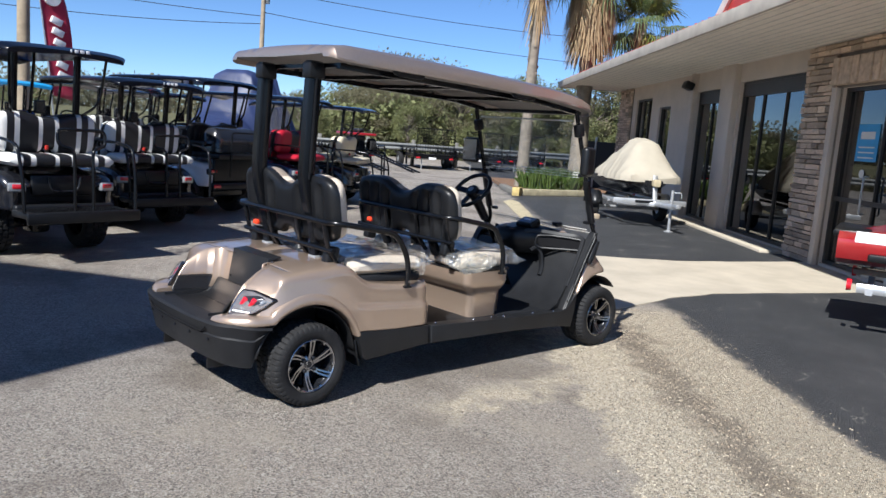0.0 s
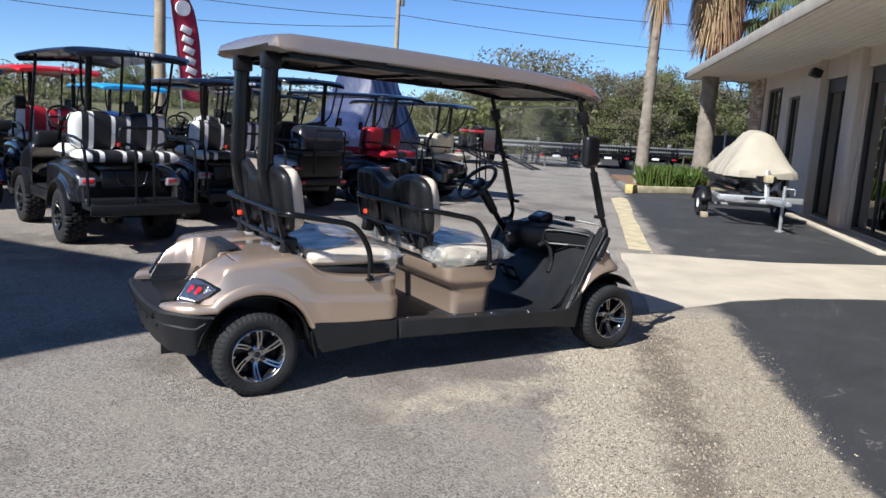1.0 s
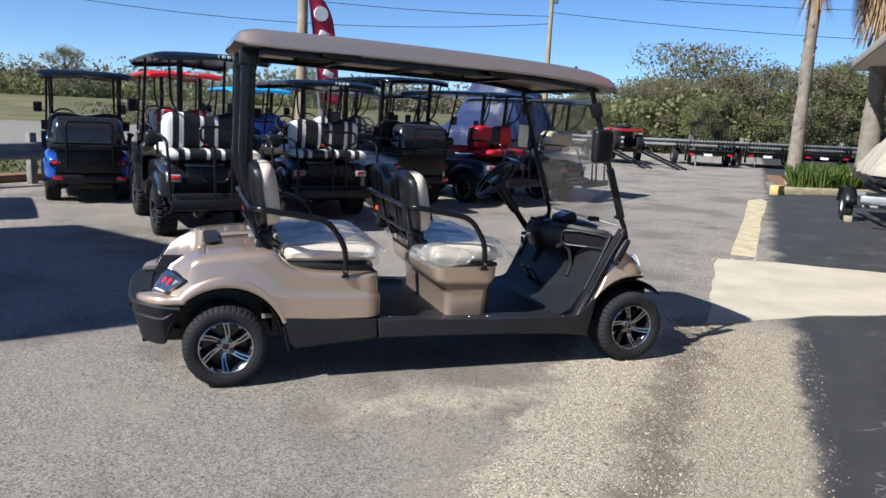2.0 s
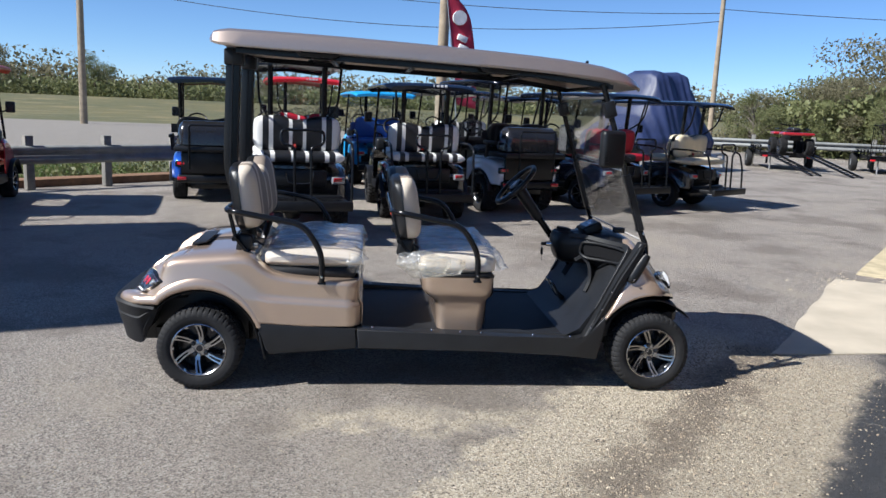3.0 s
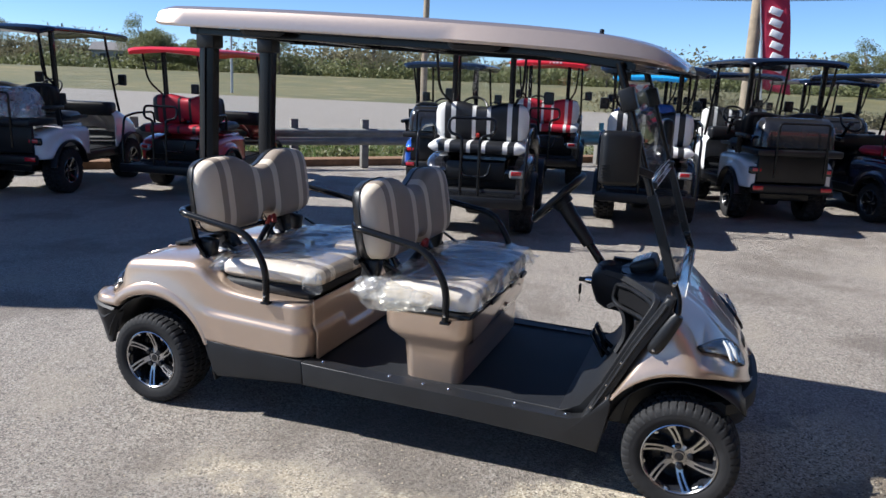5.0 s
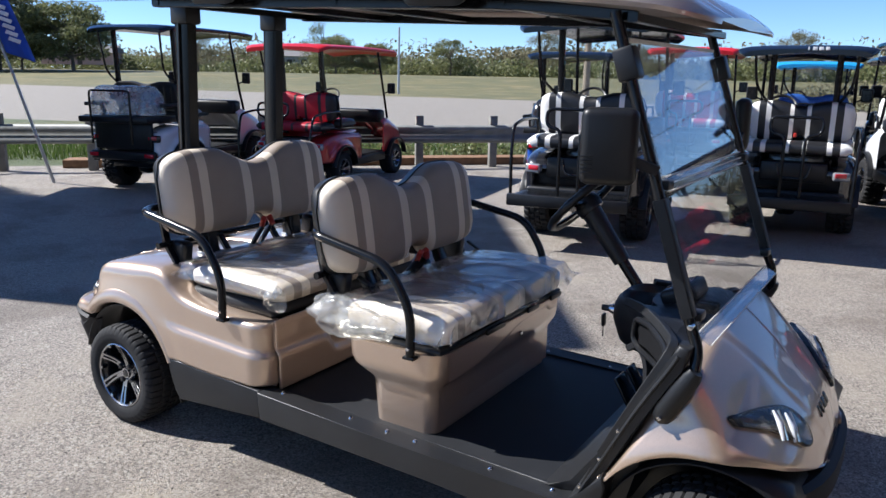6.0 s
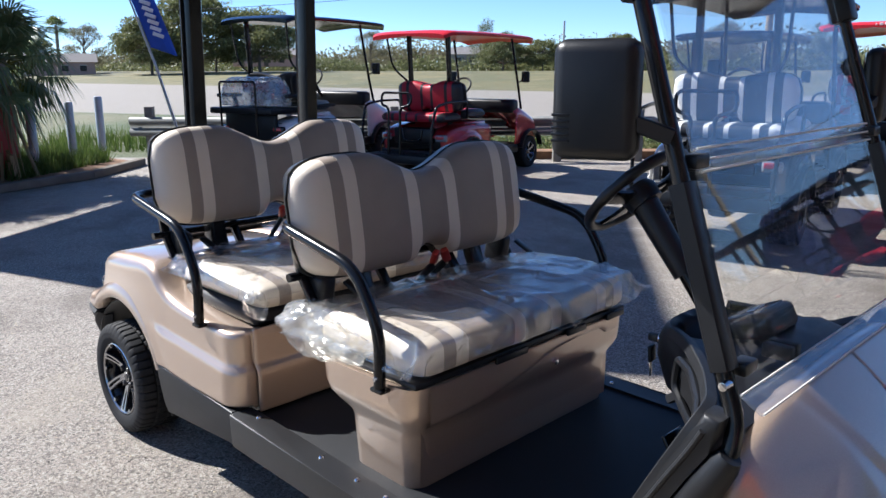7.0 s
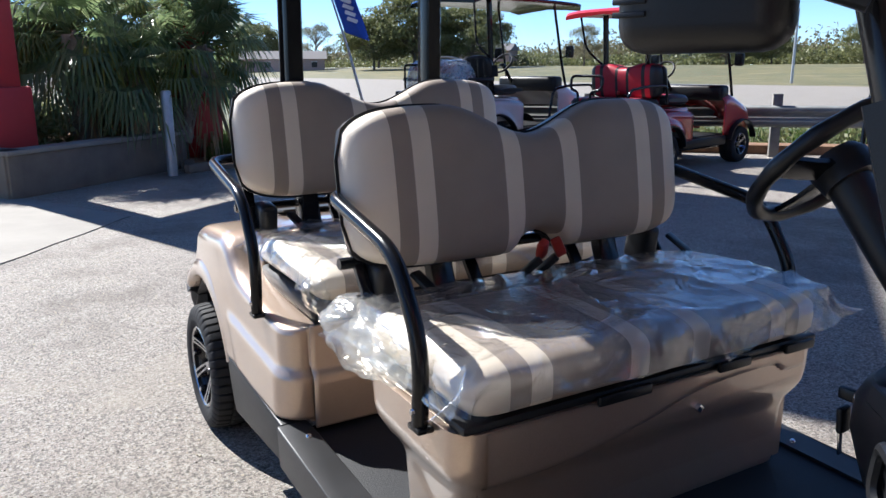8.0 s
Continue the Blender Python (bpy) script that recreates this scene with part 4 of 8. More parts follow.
    for i in range(29):
        y = -0.283 + 0.566 * i / 28
        e = max(0.0, (abs(y) - 0.19) / 0.093)
        xb = -1.335 - 0.05 * (1 - math.sqrt(max(0, 1 - e * e)))
        secs.append([(xb - 0.02, y, 0.50), (xb, y, 0.56), (xb + 0.012, y, 0.728), (xb + 0.022, y, 0.738), (-1.30, y, 0.742)])
    solid(part("well_back", loft(secs, False), GOLD, root), 0.006)
    plate = part("deck_plate", extrude([(-1.362, 0.566), (-1.345, 0.566), (-1.322, 0.748), (-1.25, 0.758), (-1.25, 0.766), (-1.330, 0.758)], -0.275, 0.13, bevel=0.003), GREY_PL, root, "charcoal plastic plate")
    for y, z in ((-0.25, 0.60), (0.105, 0.60), (-0.25, 0.73), (0.105, 0.73)):
        part("rivet", lathe([(0, -0.004), (0.006, -0.003), (0.008, 0.004)], 8, "x", (-1.362 + 0.18 * (z - 0.566), y, z)), BLACK_GLOSS, plate)
    part("deck_front", extrude([(-1.0, 0.64), (-0.985, 0.64), (-0.955, 0.748), (-0.975, 0.755)], -0.46, 0.46), GOLD, root)
    # front wall of the rear body, above the foot well: a step that dips in the middle
    bm = bmesh.new()
    grid = []
    ys = [-0.503 + 1.006 * i / 60 for i in range(61)]
    zs = [0.335 + 0.28 * j / 44 for j in range(45)]
    for y in ys:
        line = 0.482 - 0.075 * soft_step(y, -0.19, 0.012) * soft_step(-y, -0.15, 0.012)
        grid.append([(-0.380 + 0.018 * soft_step(-z, -line, 0.005) - 0.006 * soft_step(z, 0.598, 0.004) * (abs(y) < 0.49), y, z) for z in zs])
    add_loft(bm, grid, closed=False)
    solid(part("rear_front_panel", bm, GOLD, root, smooth=50), 0.008)
    for s in (-1, 1):
        part("corner_bead", tube([(-0.384, s * 0.503, 0.346), (-0.384, s * 0.503, 0.480), (-0.388, s * 0.502, 0.490), (-0.388, s * 0.502, 0.606)], 0.009, 8), GOLD, root)
    # rear bumper swept round the corners
    plan = round_path([(-1.47, -0.585, 0), (-1.59, -0.565, 0), (-1.70, -0.47, 0), (-1.735, -0.26, 0), (-1.74, 0, 0), (-1.735, 0.26, 0), (-1.70, 0.47, 0), (-1.59, 0.565, 0), (-1.47, 0.585, 0)], 0.09, 5)
    secs = []
    for i, p in enumerate(plan):
        d = (plan[min(i + 1, len(plan) - 1)] - plan[max(i - 1, 0)]).normalized()
        nrm = Vector((d.y, -d.x, 0)) * -1
        lo = lerp(p.x, [(-1.74, 0.262), (-1.62, 0.242), (-1.56, 0.240), (-1.47, 0.43)])
        hi = lerp(p.x, [(-1.74, 0.475), (-1.65, 0.478), (-1.49, 0.458)])
        secs.append([tuple(Vector((p.x, p.y, 0)) - nrm * o + Vector((0, 0, z))) for o, z in ((-0.012, hi - 0.012), (0.0, hi), (0.11 if p.x < -1.66 else 0.03, hi), (0.11 if p.x < -1.66 else 0.03, max(lo, hi - 0.06)), (0.06, lo), (0.04, lo), (0.022, lo + (hi - lo) * 0.35), (0.002, lo + (hi - lo) * 0.65), (0.006, lo + (hi - lo) * 0.69))])
    bmp = part("rear_bumper", loft(secs), BUMPER, root, smooth=30)
    # dark tube laid on the bumper as the shade of a groove
    groove = [(p.x - 0.003, p.y, 0.408) for p in plan if abs(p.y) < 0.33]
    part("groove", tube([(groove[0][0] - 0.004, groove[0][1] - 0.05, 0.440)] + groove + [(groove[-1][0] - 0.004, groove[-1][1] + 0.05, 0.440)], 0.0045, 6), RECESS_SHADE, bmp)
    for y in (-0.36, -0.18, 0.0, 0.18, 0.36):
        part("bolt", lathe([(0, -1.748), (0.008, -1.746), (0.009, -1.715)], 8, "x", (0.012 + 0.5 * max(0, abs(y) - 0.25) ** 1.5, y, 0.375)), BLACK_GLOSS, bmp)
    # tail lamps on the slanted ends
    for s in (-1, 1):
        lamp = new("tail_light")
        lamp.parent = root
        outl = [(0.372, 0.525), (0.370, 0.598), (0.380, 0.626), (0.44, 0.628), (0.50, 0.617), (0.548, 0.600), (0.555, 0.590), (0.535, 0.552), (0.508, 0.520), (0.45, 0.504), (0.385, 0.500), (0.374, 0.508)]
        cy, cz = 0.458, 0.563
        def lring(k, out, sx=1.0, dy=0.0, dz=0.0):
            o = []
            for y, z in outl:
                yy, zz = cy + dy + (y - cy) * k * sx, cz + dz + (z - cz) * k
                yy += max(0.0, -out) * 0.5
                x = slant((-1.62, yy, zz))[0]
                o.append((x - 0.010 - out * 0.8 + 0.6 * max(0.0, yy - 0.51), s * (yy + out * 0.5), zz + out * 0.25))
            return o
        part("housing", loft([lring(1.0, -0.04), lring(1.03, 0.006), lring(0.98, 0.011), lring(0.93, 0.004), lring(0.3, 0.002)]), BLACK_GLOSS, lamp)
        part("reflector", loft([lring(0.90, 0.005), lring(0.70, 0.002), lring(0.3, 0.003), lring(0.05, 0.003)]), SMOKED, lamp)
        part("edge_trim", loft([lring(0.955, 0.011), lring(0.935, 0.014), lring(0.895, 0.012), lring(0.89, 0.006), lring(0.955, 0.006)]), ALLOY, lamp)
        # smoked upper half, red lenses, clear turn lens, bright ribbed lower band
        part("smoked_panel", loft([lring(0.62, 0.005, 1.15, -0.012, 0.014), lring(0.56, 0.008, 1.15, -0.012, 0.014), lring(0.05, 0.008, 1.15, -0.012, 0.014)]), SMOKED, lamp)
        for dy in (-0.040, 0.010):
            part("lens", loft([lring(0.33, 0.008, 0.50, dy, 0.008), lring(0.25, 0.013, 0.50, dy, 0.008), lring(0.05, 0.014, 0.50, dy, 0.008)]), RED_LENS, lamp)
        part("reflector", loft([lring(0.20, 0.006, 3.6, -0.020, -0.042), lring(0.16, 0.011, 3.6, -0.020, -0.042), lring(0.03, 0.011, 3.6, -0.020, -0.042)]), LAMP_BOWL, lamp)
        part("reflector", loft([lring(0.07, 0.011, 8.0, -0.020, -0.040), lring(0.03, 0.013, 8.0, -0.020, -0.040)]), MARKW, lamp)
        part("turn_lens", loft([lring(0.22, 0.006, 0.55, 0.058, 0.014), lring(0.16, 0.011, 0.55, 0.058, 0.014), lring(0.05, 0.012, 0.55, 0.058, 0.014)]), CLEAR_LENS, lamp)
        part("cover", loft([lring(0.98, 0.010), lring(0.92, 0.018), lring(0.7, 0.024), lring(0.4, 0.028), lring(0.06, 0.029)]), LAMP_COVER, lamp, smooth=70).visible_shadow = False


def cart_base(root):
    """Wheel wells, under frame, floor, sills, seat box."""
    for xc, R in ((XR, 0.315), (XF, 0.305)):
        for s in (-1, 1):
            secs = []
            for k in range(17):
                a = radians((42 + 136 * k / 16) if xc > 0 else (2 + 166 * k / 16))
                secs.append([(xc + R * math.cos(a), s * y, max(0.26, WR + R * math.sin(a))) for y in (0.56, 0.26)])
            solid(part("wheel_well", loft(secs, False), BLACK_PL, root), 0.006)
            part("splash_panel", box((xc - (0.06 if xc > 0 else 0.11), s * 0.28, 0.34), (0.46 if xc > 0 else 0.66, 0.012, 0.30), 0.003), BLACK_PL, root)
    bm = bmesh.new()
    for s in (-1, 1):
        add_box(bm, (-0.02, s * 0.25, 0.235), (3.0, 0.06, 0.09))
    for x in (-1.5, -1.25, -0.4, 0.3, 0.95, 1.31, 1.45):
        add_box(bm, (x, 0, 0.24), (0.06, 0.66, 0.06))
    add_box(bm, (XR, 0, WR), (0.10, 0.86, 0.09))
    add_box(bm, (XR - 0.02, 0.05, WR), (0.24, 0.22, 0.2), 0.04)
    add_box(bm, (XF, 0, WR), (0.06, 0.86, 0.05))
    add_box(bm, (-0.72, 0, 0.36), (0.5, 0.85, 0.24))
    part("chassis", bm, BLACK_MET, root)
    for s in (-1, 1):
        part("mud_flap", box((-0.905, s * 0.50, 0.24), (0.012, 0.13, 0.16), 0.004, (0, -12, 0)), BLACK_PL, root)
    part("floor", extrude([(-0.40, 0.300), (-0.40, 0.322), (0.25, 0.314), (0.80, 0.306), (0.90, 0.304), (0.90, 0.285)], -0.575, 0.575, bevel=0.003), MATF, root, "black rubber floor mat")
    for s in (-1, 1):
        sill = part("sill", extrude([(-0.385, 0.350), (0.25, 0.324), (0.86, 0.304), (0.92, 0.32), (0.975, 0.385), (1.018, 0.445), (1.028, 0.40), (1.005, 0.29), (0.985, 0.185), (0.80, 0.208), (0.4, 0.228), (-0.375, 0.238)], s * 0.515, s * 0.605, bevel=0.008, seg=3), GREY_PL, root, "charcoal plastic side sill")
        part("sill", extrude([(-0.935, 0.376), (-0.392, 0.350), (-0.384, 0.236), (-0.86, 0.198), (-0.885, 0.23), (-0.905, 0.30)], s * 0.52, s * 0.592, bevel=0.008, seg=3), GREY_PL, root)
        for x in (-0.30, 0.035, 0.20, 0.32, 0.62, 0.84):
            part("screw", lathe([(0, 0.006), (0.005, 0.006), (0.008, 0.003), (0.009, -0.004)], 10, "z", (x, s * 0.545, lerp(x, [(-0.385, 0.350), (0.25, 0.324), (0.86, 0.304)]))), CHROME, sill)
    bx = new("seat_box")
    bx.parent = root
    secs = []
    for z, x0, x1, hy, r in ((0.312, 0.075, 0.345, 0.462, 0.05), (0.36, 0.07, 0.35, 0.465, 0.055), (0.465, 0.06, 0.358, 0.470, 0.06), (0.488, 0.05, 0.362, 0.476, 0.06), (0.512, 0.02, 0.376, 0.492, 0.06), (0.535, -0.01, 0.386, 0.502, 0.06), (0.56, -0.02, 0.388, 0.505, 0.06), (0.628, -0.025, 0.390, 0.507, 0.06)):
        sec = []
        for cx, cy, a0 in ((x1 - r, hy - r, 0), (x0 + r, hy - r, 90), (x0 + r, -hy + r, 180), (x1 - r, -hy + r, 270)):
            for k in range(7):
                a = radians(a0 + 15 * k)
                sec.append((cx + r * math.cos(a), cy + r * math.sin(a), z))
        secs.append(sec)
    part("body", loft(secs), GOLD, bx)
    # front face: the upper band narrows in a sweep towards the far end
    grid = []
    for i in range(71):
        y = -0.446 + 0.892 * i / 70
        line = smooth_lerp(y, [(-0.475, 0.505), (-0.25, 0.512), (-0.05, 0.545), (0.08, 0.578), (0.18, 0.588), (0.34, 0.588), (0.37, 0.570), (0.40, 0.566), (0.475, 0.572)])
        grid.append([(0.352 + 0.0385 * soft_step(z, line, 0.004) + 0.010 * (z - 0.33), y, z) for z in [0.33 + 0.295 * j / 40 for j in range(41)]])
    part("front_band", loft(grid, False), GOLD, bx, smooth=60)
    part("seat_pan", box((0.183, 0, 0.638), (0.41, 0.99, 0.020), 0.008), BLACK_PL, bx)
    for y, w in ((-0.12, 0.14), (0.20, 0.10), (0.42, 0.10)):
        part("hinge_clip", box((0.396, y, 0.632), (0.012, w, 0.022), 0.004), BLACK_PL, bx)
    part("latch", lathe([(0, 0.012), (0.010, 0.010), (0.011, 0.0)], 4, "x", (0.388, 0.10, 0.55)), CHROME, bx)
    part("seat_pan", box((-0.645, 0, 0.640), (0.50, 0.97, 0.06), 0.026, None, 4), MATF, root)


def cart_seats(root):
    stripes = (0.062, 0.112, 0.306, 0.355, 0.402)
    for x0, x1, zc, top, tl, xb, zb, tilt in ((-0.905, -0.365, 0.664, 0.752, "rear", -1.00, 0.858, -8), (-0.045, 0.400, 0.645, 0.752, "front", -0.108, 0.817, -9)):
        st = new("seat")
        st.parent = root
        half = 0.478 if tl == "rear" else 0.488
        part("cushion", cushion_bm(x0, x1, half, zc, top, stripes), None, st, "beige and taupe striped vinyl cushion", mats=[TAUPE, BEIGE])
        fl = part("plastic_cover", film_bm(x0 - 0.008, x1 + 0.004, half + 0.010, top + 0.008, 2 if tl == "rear" else 5, 0.055 if tl == "rear" else 0.095, 0.03 if tl == "rear" else 0.065), FILM, st, "crumpled clear plastic wrap", smooth=60)
        fl.visible_shadow = False
        if tl == "front":
            # the long end of the bag, bunched past the back corner of the seat
            for c, r, sd in (((-0.01, -0.525, 0.705), (0.145, 0.060, 0.072), 2), ((0.09, -0.520, 0.695), (0.15, 0.045, 0.060), 6), ((-0.09, -0.485, 0.715), (0.080, 0.085, 0.055), 9)):
                part("bunched_wrap", pouch_bm(c, r, sd), WRAP, st, "bunched milky plastic wrap", smooth=60).visible_shadow = False
        else:
            part("bunched_wrap", pouch_bm((-0.405, -0.470, 0.690), (0.050, 0.035, 0.055), 4), WRAP, st, "bunched milky plastic wrap", smooth=60).visible_shadow = False
        back = new("backrest")
        back.parent = st
        back.matrix_basis = pose(xb, 0, zb, 0, tilt, 0)
        part("pad", twin_pad(0.498, 0.372, 0.0, 0.088, stripes, 0.078, 0.05), None, back, "beige and taupe striped backrest pad", mats=[TAUPE, BEIGE])
        part("shell", twin_shell(0.506, 0.378, -0.006, 0.055, 0.078, 0.05), BLACK_PL, back, "ribbed black plastic back shell")
        for y in (-0.26, 0.26):
            part("bracket", tube(round_path([(xb - 0.03, y, 1.0), (xb - 0.01, y, 0.80), (xb + 0.03, y, 0.72)], 0.05), 0.02, flat=(0.030, 0.020)), BLACK_MET, st)
        # belt buckles on their stalks, reels at the ends of the bar
        for y, rz in ((-0.01, 25), (0.04, -15)):
            part("belt_buckle", box((xb + 0.075, y, zb + 0.015), (0.022, 0.028, 0.055), 0.006, (28, 25, rz)), BUCKLE, st, "red seat belt buckle")
            part("belt_stalk", tube([(xb + 0.07, y, zb - 0.01), (xb + 0.04, y - 0.05, 0.755)], 0.012, flat=(0.018, 0.008)), BLACK_PL, st)
        for y in (-0.41, 0.41):
            reel = part("belt_reel", box((xb - 0.015, y, 0.785), (0.085, 0.06, 0.11), 0.018, (0, 10, 0), 3), BLACK_PL, st)
            part("belt_tongue", box((xb + 0.05, y + 0.09, 0.775), (0.10, 0.035, 0.012), 0.004, (0, 35, 25)), BLACK_PL, reel)
        part("belt_buckle", box((xb - 0.06, 0.36, 0.875), (0.03, 0.05, 0.03), 0.008), AMBER, st, "orange-red belt tongue")
    # hand rails: arm rests that run round behind the backrests
    for xb, xf, yf, zf, z in ((-1.095, -0.581, 0.582, 0.608, 0.978), (-0.195, 0.285, 0.528, 0.620, 0.985)):
        ya = yf - 0.005
        pts = [(xf, -yf, zf), (xf, -ya, z - 0.21), (xf - 0.10, -ya, z - 0.055), (xb + 0.05, -ya + 0.01, z + 0.005), (xb - 0.005, -ya + 0.075, z + 0.005), (xb - 0.005, ya - 0.075, z + 0.005), (xb + 0.05, ya - 0.01, z + 0.005), (xf - 0.10, ya, z - 0.055), (xf, ya, z - 0.21), (xf, yf, zf)]
        rail = part("hand_rail", tube(round_path(pts, 0.07, 6), 0.0165, 12), BLACK_MET, root)
        part("cross_bar", tube([(xb + 0.035, -0.50, z - 0.155), (xb + 0.035, 0.50, z - 0.155)], 0.014), BLACK_MET, rail)
        for y in (-0.45, -0.16, 0.16, 0.45):
            part("strut", tube([(xb, y, z), (xb + 0.035, y, z - 0.155), (xb + 0.11, y, z - 0.25)], 0.011, flat=(0.016, 0.009)), BLACK_MET, rail)
        for s in (-1, 1):
            part("foot", box((xf, s * (yf - 0.002), zf - 0.004), (0.046, 0.036, 0.012), 0.004), BLACK_MET, rail)
            part("bolt", lathe([(0, s * 0.006), (0.006, s * 0.005), (0.008, 0)], 8, "y", (xf, s * (yf + 0.014), zf + 0.03)), CHROME, rail)
    # roof posts: paired square tubes
    for s in (-1, 1):
        post = part("roof_post", tube(round_path([(-1.005, s * 0.268, 0.73), (-1.02, s * 0.268, 0.93), (-1.112, s * 0.265, 1.16), (-1.088, s * 0.262, 1.85)], 0.16, 8), 0.03, flat=(0.030, 0.040)), BLACK_MET, root)
        part("post_groove", tube([(-1.110, s * 0.298, 1.20), (-1.091, s * 0.295, 1.80)], 0.006, flat=(0.008, 0.004)), BLACK_PL, post)
        part("post_cap", box((-1.088, s * 0.262, 1.80), (0.105, 0.085, 0.09), 0.012), BLACK_PL, post)
        part("post_foot", box((-1.005, s * 0.268, 0.756), (0.095, 0.075, 0.022), 0.008), STEEL, post)


def cart_roof(root):
    """Crowned moulded canopy with raised ribs, a dark frame below."""
    roof = new("roof")
    roof.parent = root
    xs = [-1.175, -1.168, -1.15, -1.12, -1.07] + [-1.0 + i * 0.1 for i in range(14)] + [0.4, 0.55, 0.7, 0.82, 0.92, 1.0, 1.06, 1.11, 1.15, 1.172, 1.18]
    zlow = lambda x: smooth_lerp(x, [(-1.175, 1.862), (-1.12, 1.844), (-0.3, 1.818), (0.47, 1.785), (0.8, 1.764), (1.05, 1.738), (1.18, 1.708)])
    secs = []
    for x in xs:
        W = lerp(x, [(-1.175, 0.50), (-1.168, 0.545), (-1.15, 0.57), (-1.10, 0.582), (-1.0, 0.585), (0.5, 0.58), (0.9, 0.565), (1.06, 0.535), (1.14, 0.485), (1.172, 0.43), (1.18, 0.38)])
        zl = zlow(x)
        zt = zl + smooth_lerp(x, [(-1.175, 0.020), (-1.15, 0.060), (-1.08, 0.085), (-0.2, 0.088), (0.5, 0.084), (0.85, 0.078), (1.0, 0.066), (1.10, 0.048), (1.18, 0.014)])
        sec = []
        for k in range(49):
            t = 2 * k / 48 - 1
            y = W * t
            e = max(0.0, (abs(t) - 0.90) / 0.10)
            rib = 0.010 * (soft_step(abs(t), 0.50, 0.008) - soft_step(abs(t), 0.60, 0.008)) + 0.006 * (soft_step(abs(t), 0.72, 0.008) - soft_step(abs(t), 0.78, 0.008))
            sec.append((x, y, zt + 0.020 * (1 - t * t) - rib * min(1.0, (zt - zl) / 0.06) - (zt - zl - 0.012) * (1 - math.sqrt(max(0, 1 - e * e)))))
        sec += [(x, W * 0.995, zl), (x, W * 0.955, zl), (x, W * 0.94, min(zl + 0.03, zt - 0.004)), (x, 0, zt - 0.012), (x, -W * 0.94, min(zl + 0.03, zt - 0.004)), (x, -W * 0.955, zl), (x, -W * 0.995, zl)]
        secs.append(sec)
    shell = part("canopy", loft(secs), None, roof, "moulded champagne roof with dark underside", mats=[ROOFPAINT, ROOF_UNDER], smooth=35)
    for p in shell.data.polygons:
        if p.normal.z < -0.3:
            p.material_index = 1
    for s in (-1, 1):
        part("roof_frame", tube(round_path([(-1.05, s * 0.44, 1.828), (0.6, s * 0.44, 1.772), (0.98, s * 0.47, 1.725)], 0.1), 0.014, flat=(0.016, 0.016)), BLACK_MET, roof)
        for x in (-0.62, 0.36):
            zz = zlow(x)
            part("grab_handle", tube(round_path([(x - 0.11, s * 0.51, zz + 0.02), (x - 0.09, s * 0.52, zz - 0.008), (x + 0.09, s * 0.52, zz - 0.012), (x + 0.11, s * 0.51, zz + 0.016)], 0.03), 0.012, flat=(0.016, 0.011)), BLACK_PL, roof)
    for x in (-1.03, -0.55, -0.10, 0.55):
        zz = lerp(x, [(-1.05, 1.832), (0.6, 1.776)])
        part("cross_member", tube([(x, -0.46, zz), (x, 0.46, zz)], 0.014, flat=(0.020, 0.013)), BLACK_MET, roof)
    part("brace", tube([(-0.30, -0.44, 1.80), (-0.08, -0.05, 1.815)], 0.012, flat=(0.016, 0.012)), BLACK_MET, roof)
    part("cross_member", tube([(0.98, -0.50, 1.722), (0.98, 0.50, 1.722)], 0.014, flat=(0.014, 0.012)), BLACK_MET, roof)
    for x, y in ((0.85, -0.45), (-1.0, -0.3), (-1.0, 0.3), (0.85, 0.45)):
        zz = 1.84 if x > 0 else 1.925
        part("bolt", lathe([(0, zz + 0.022), (0.009, zz + 0.019), (0.010, zz - 0.03)], 8, "z", (x, y, 0)), BLACK_GLOSS, roof)


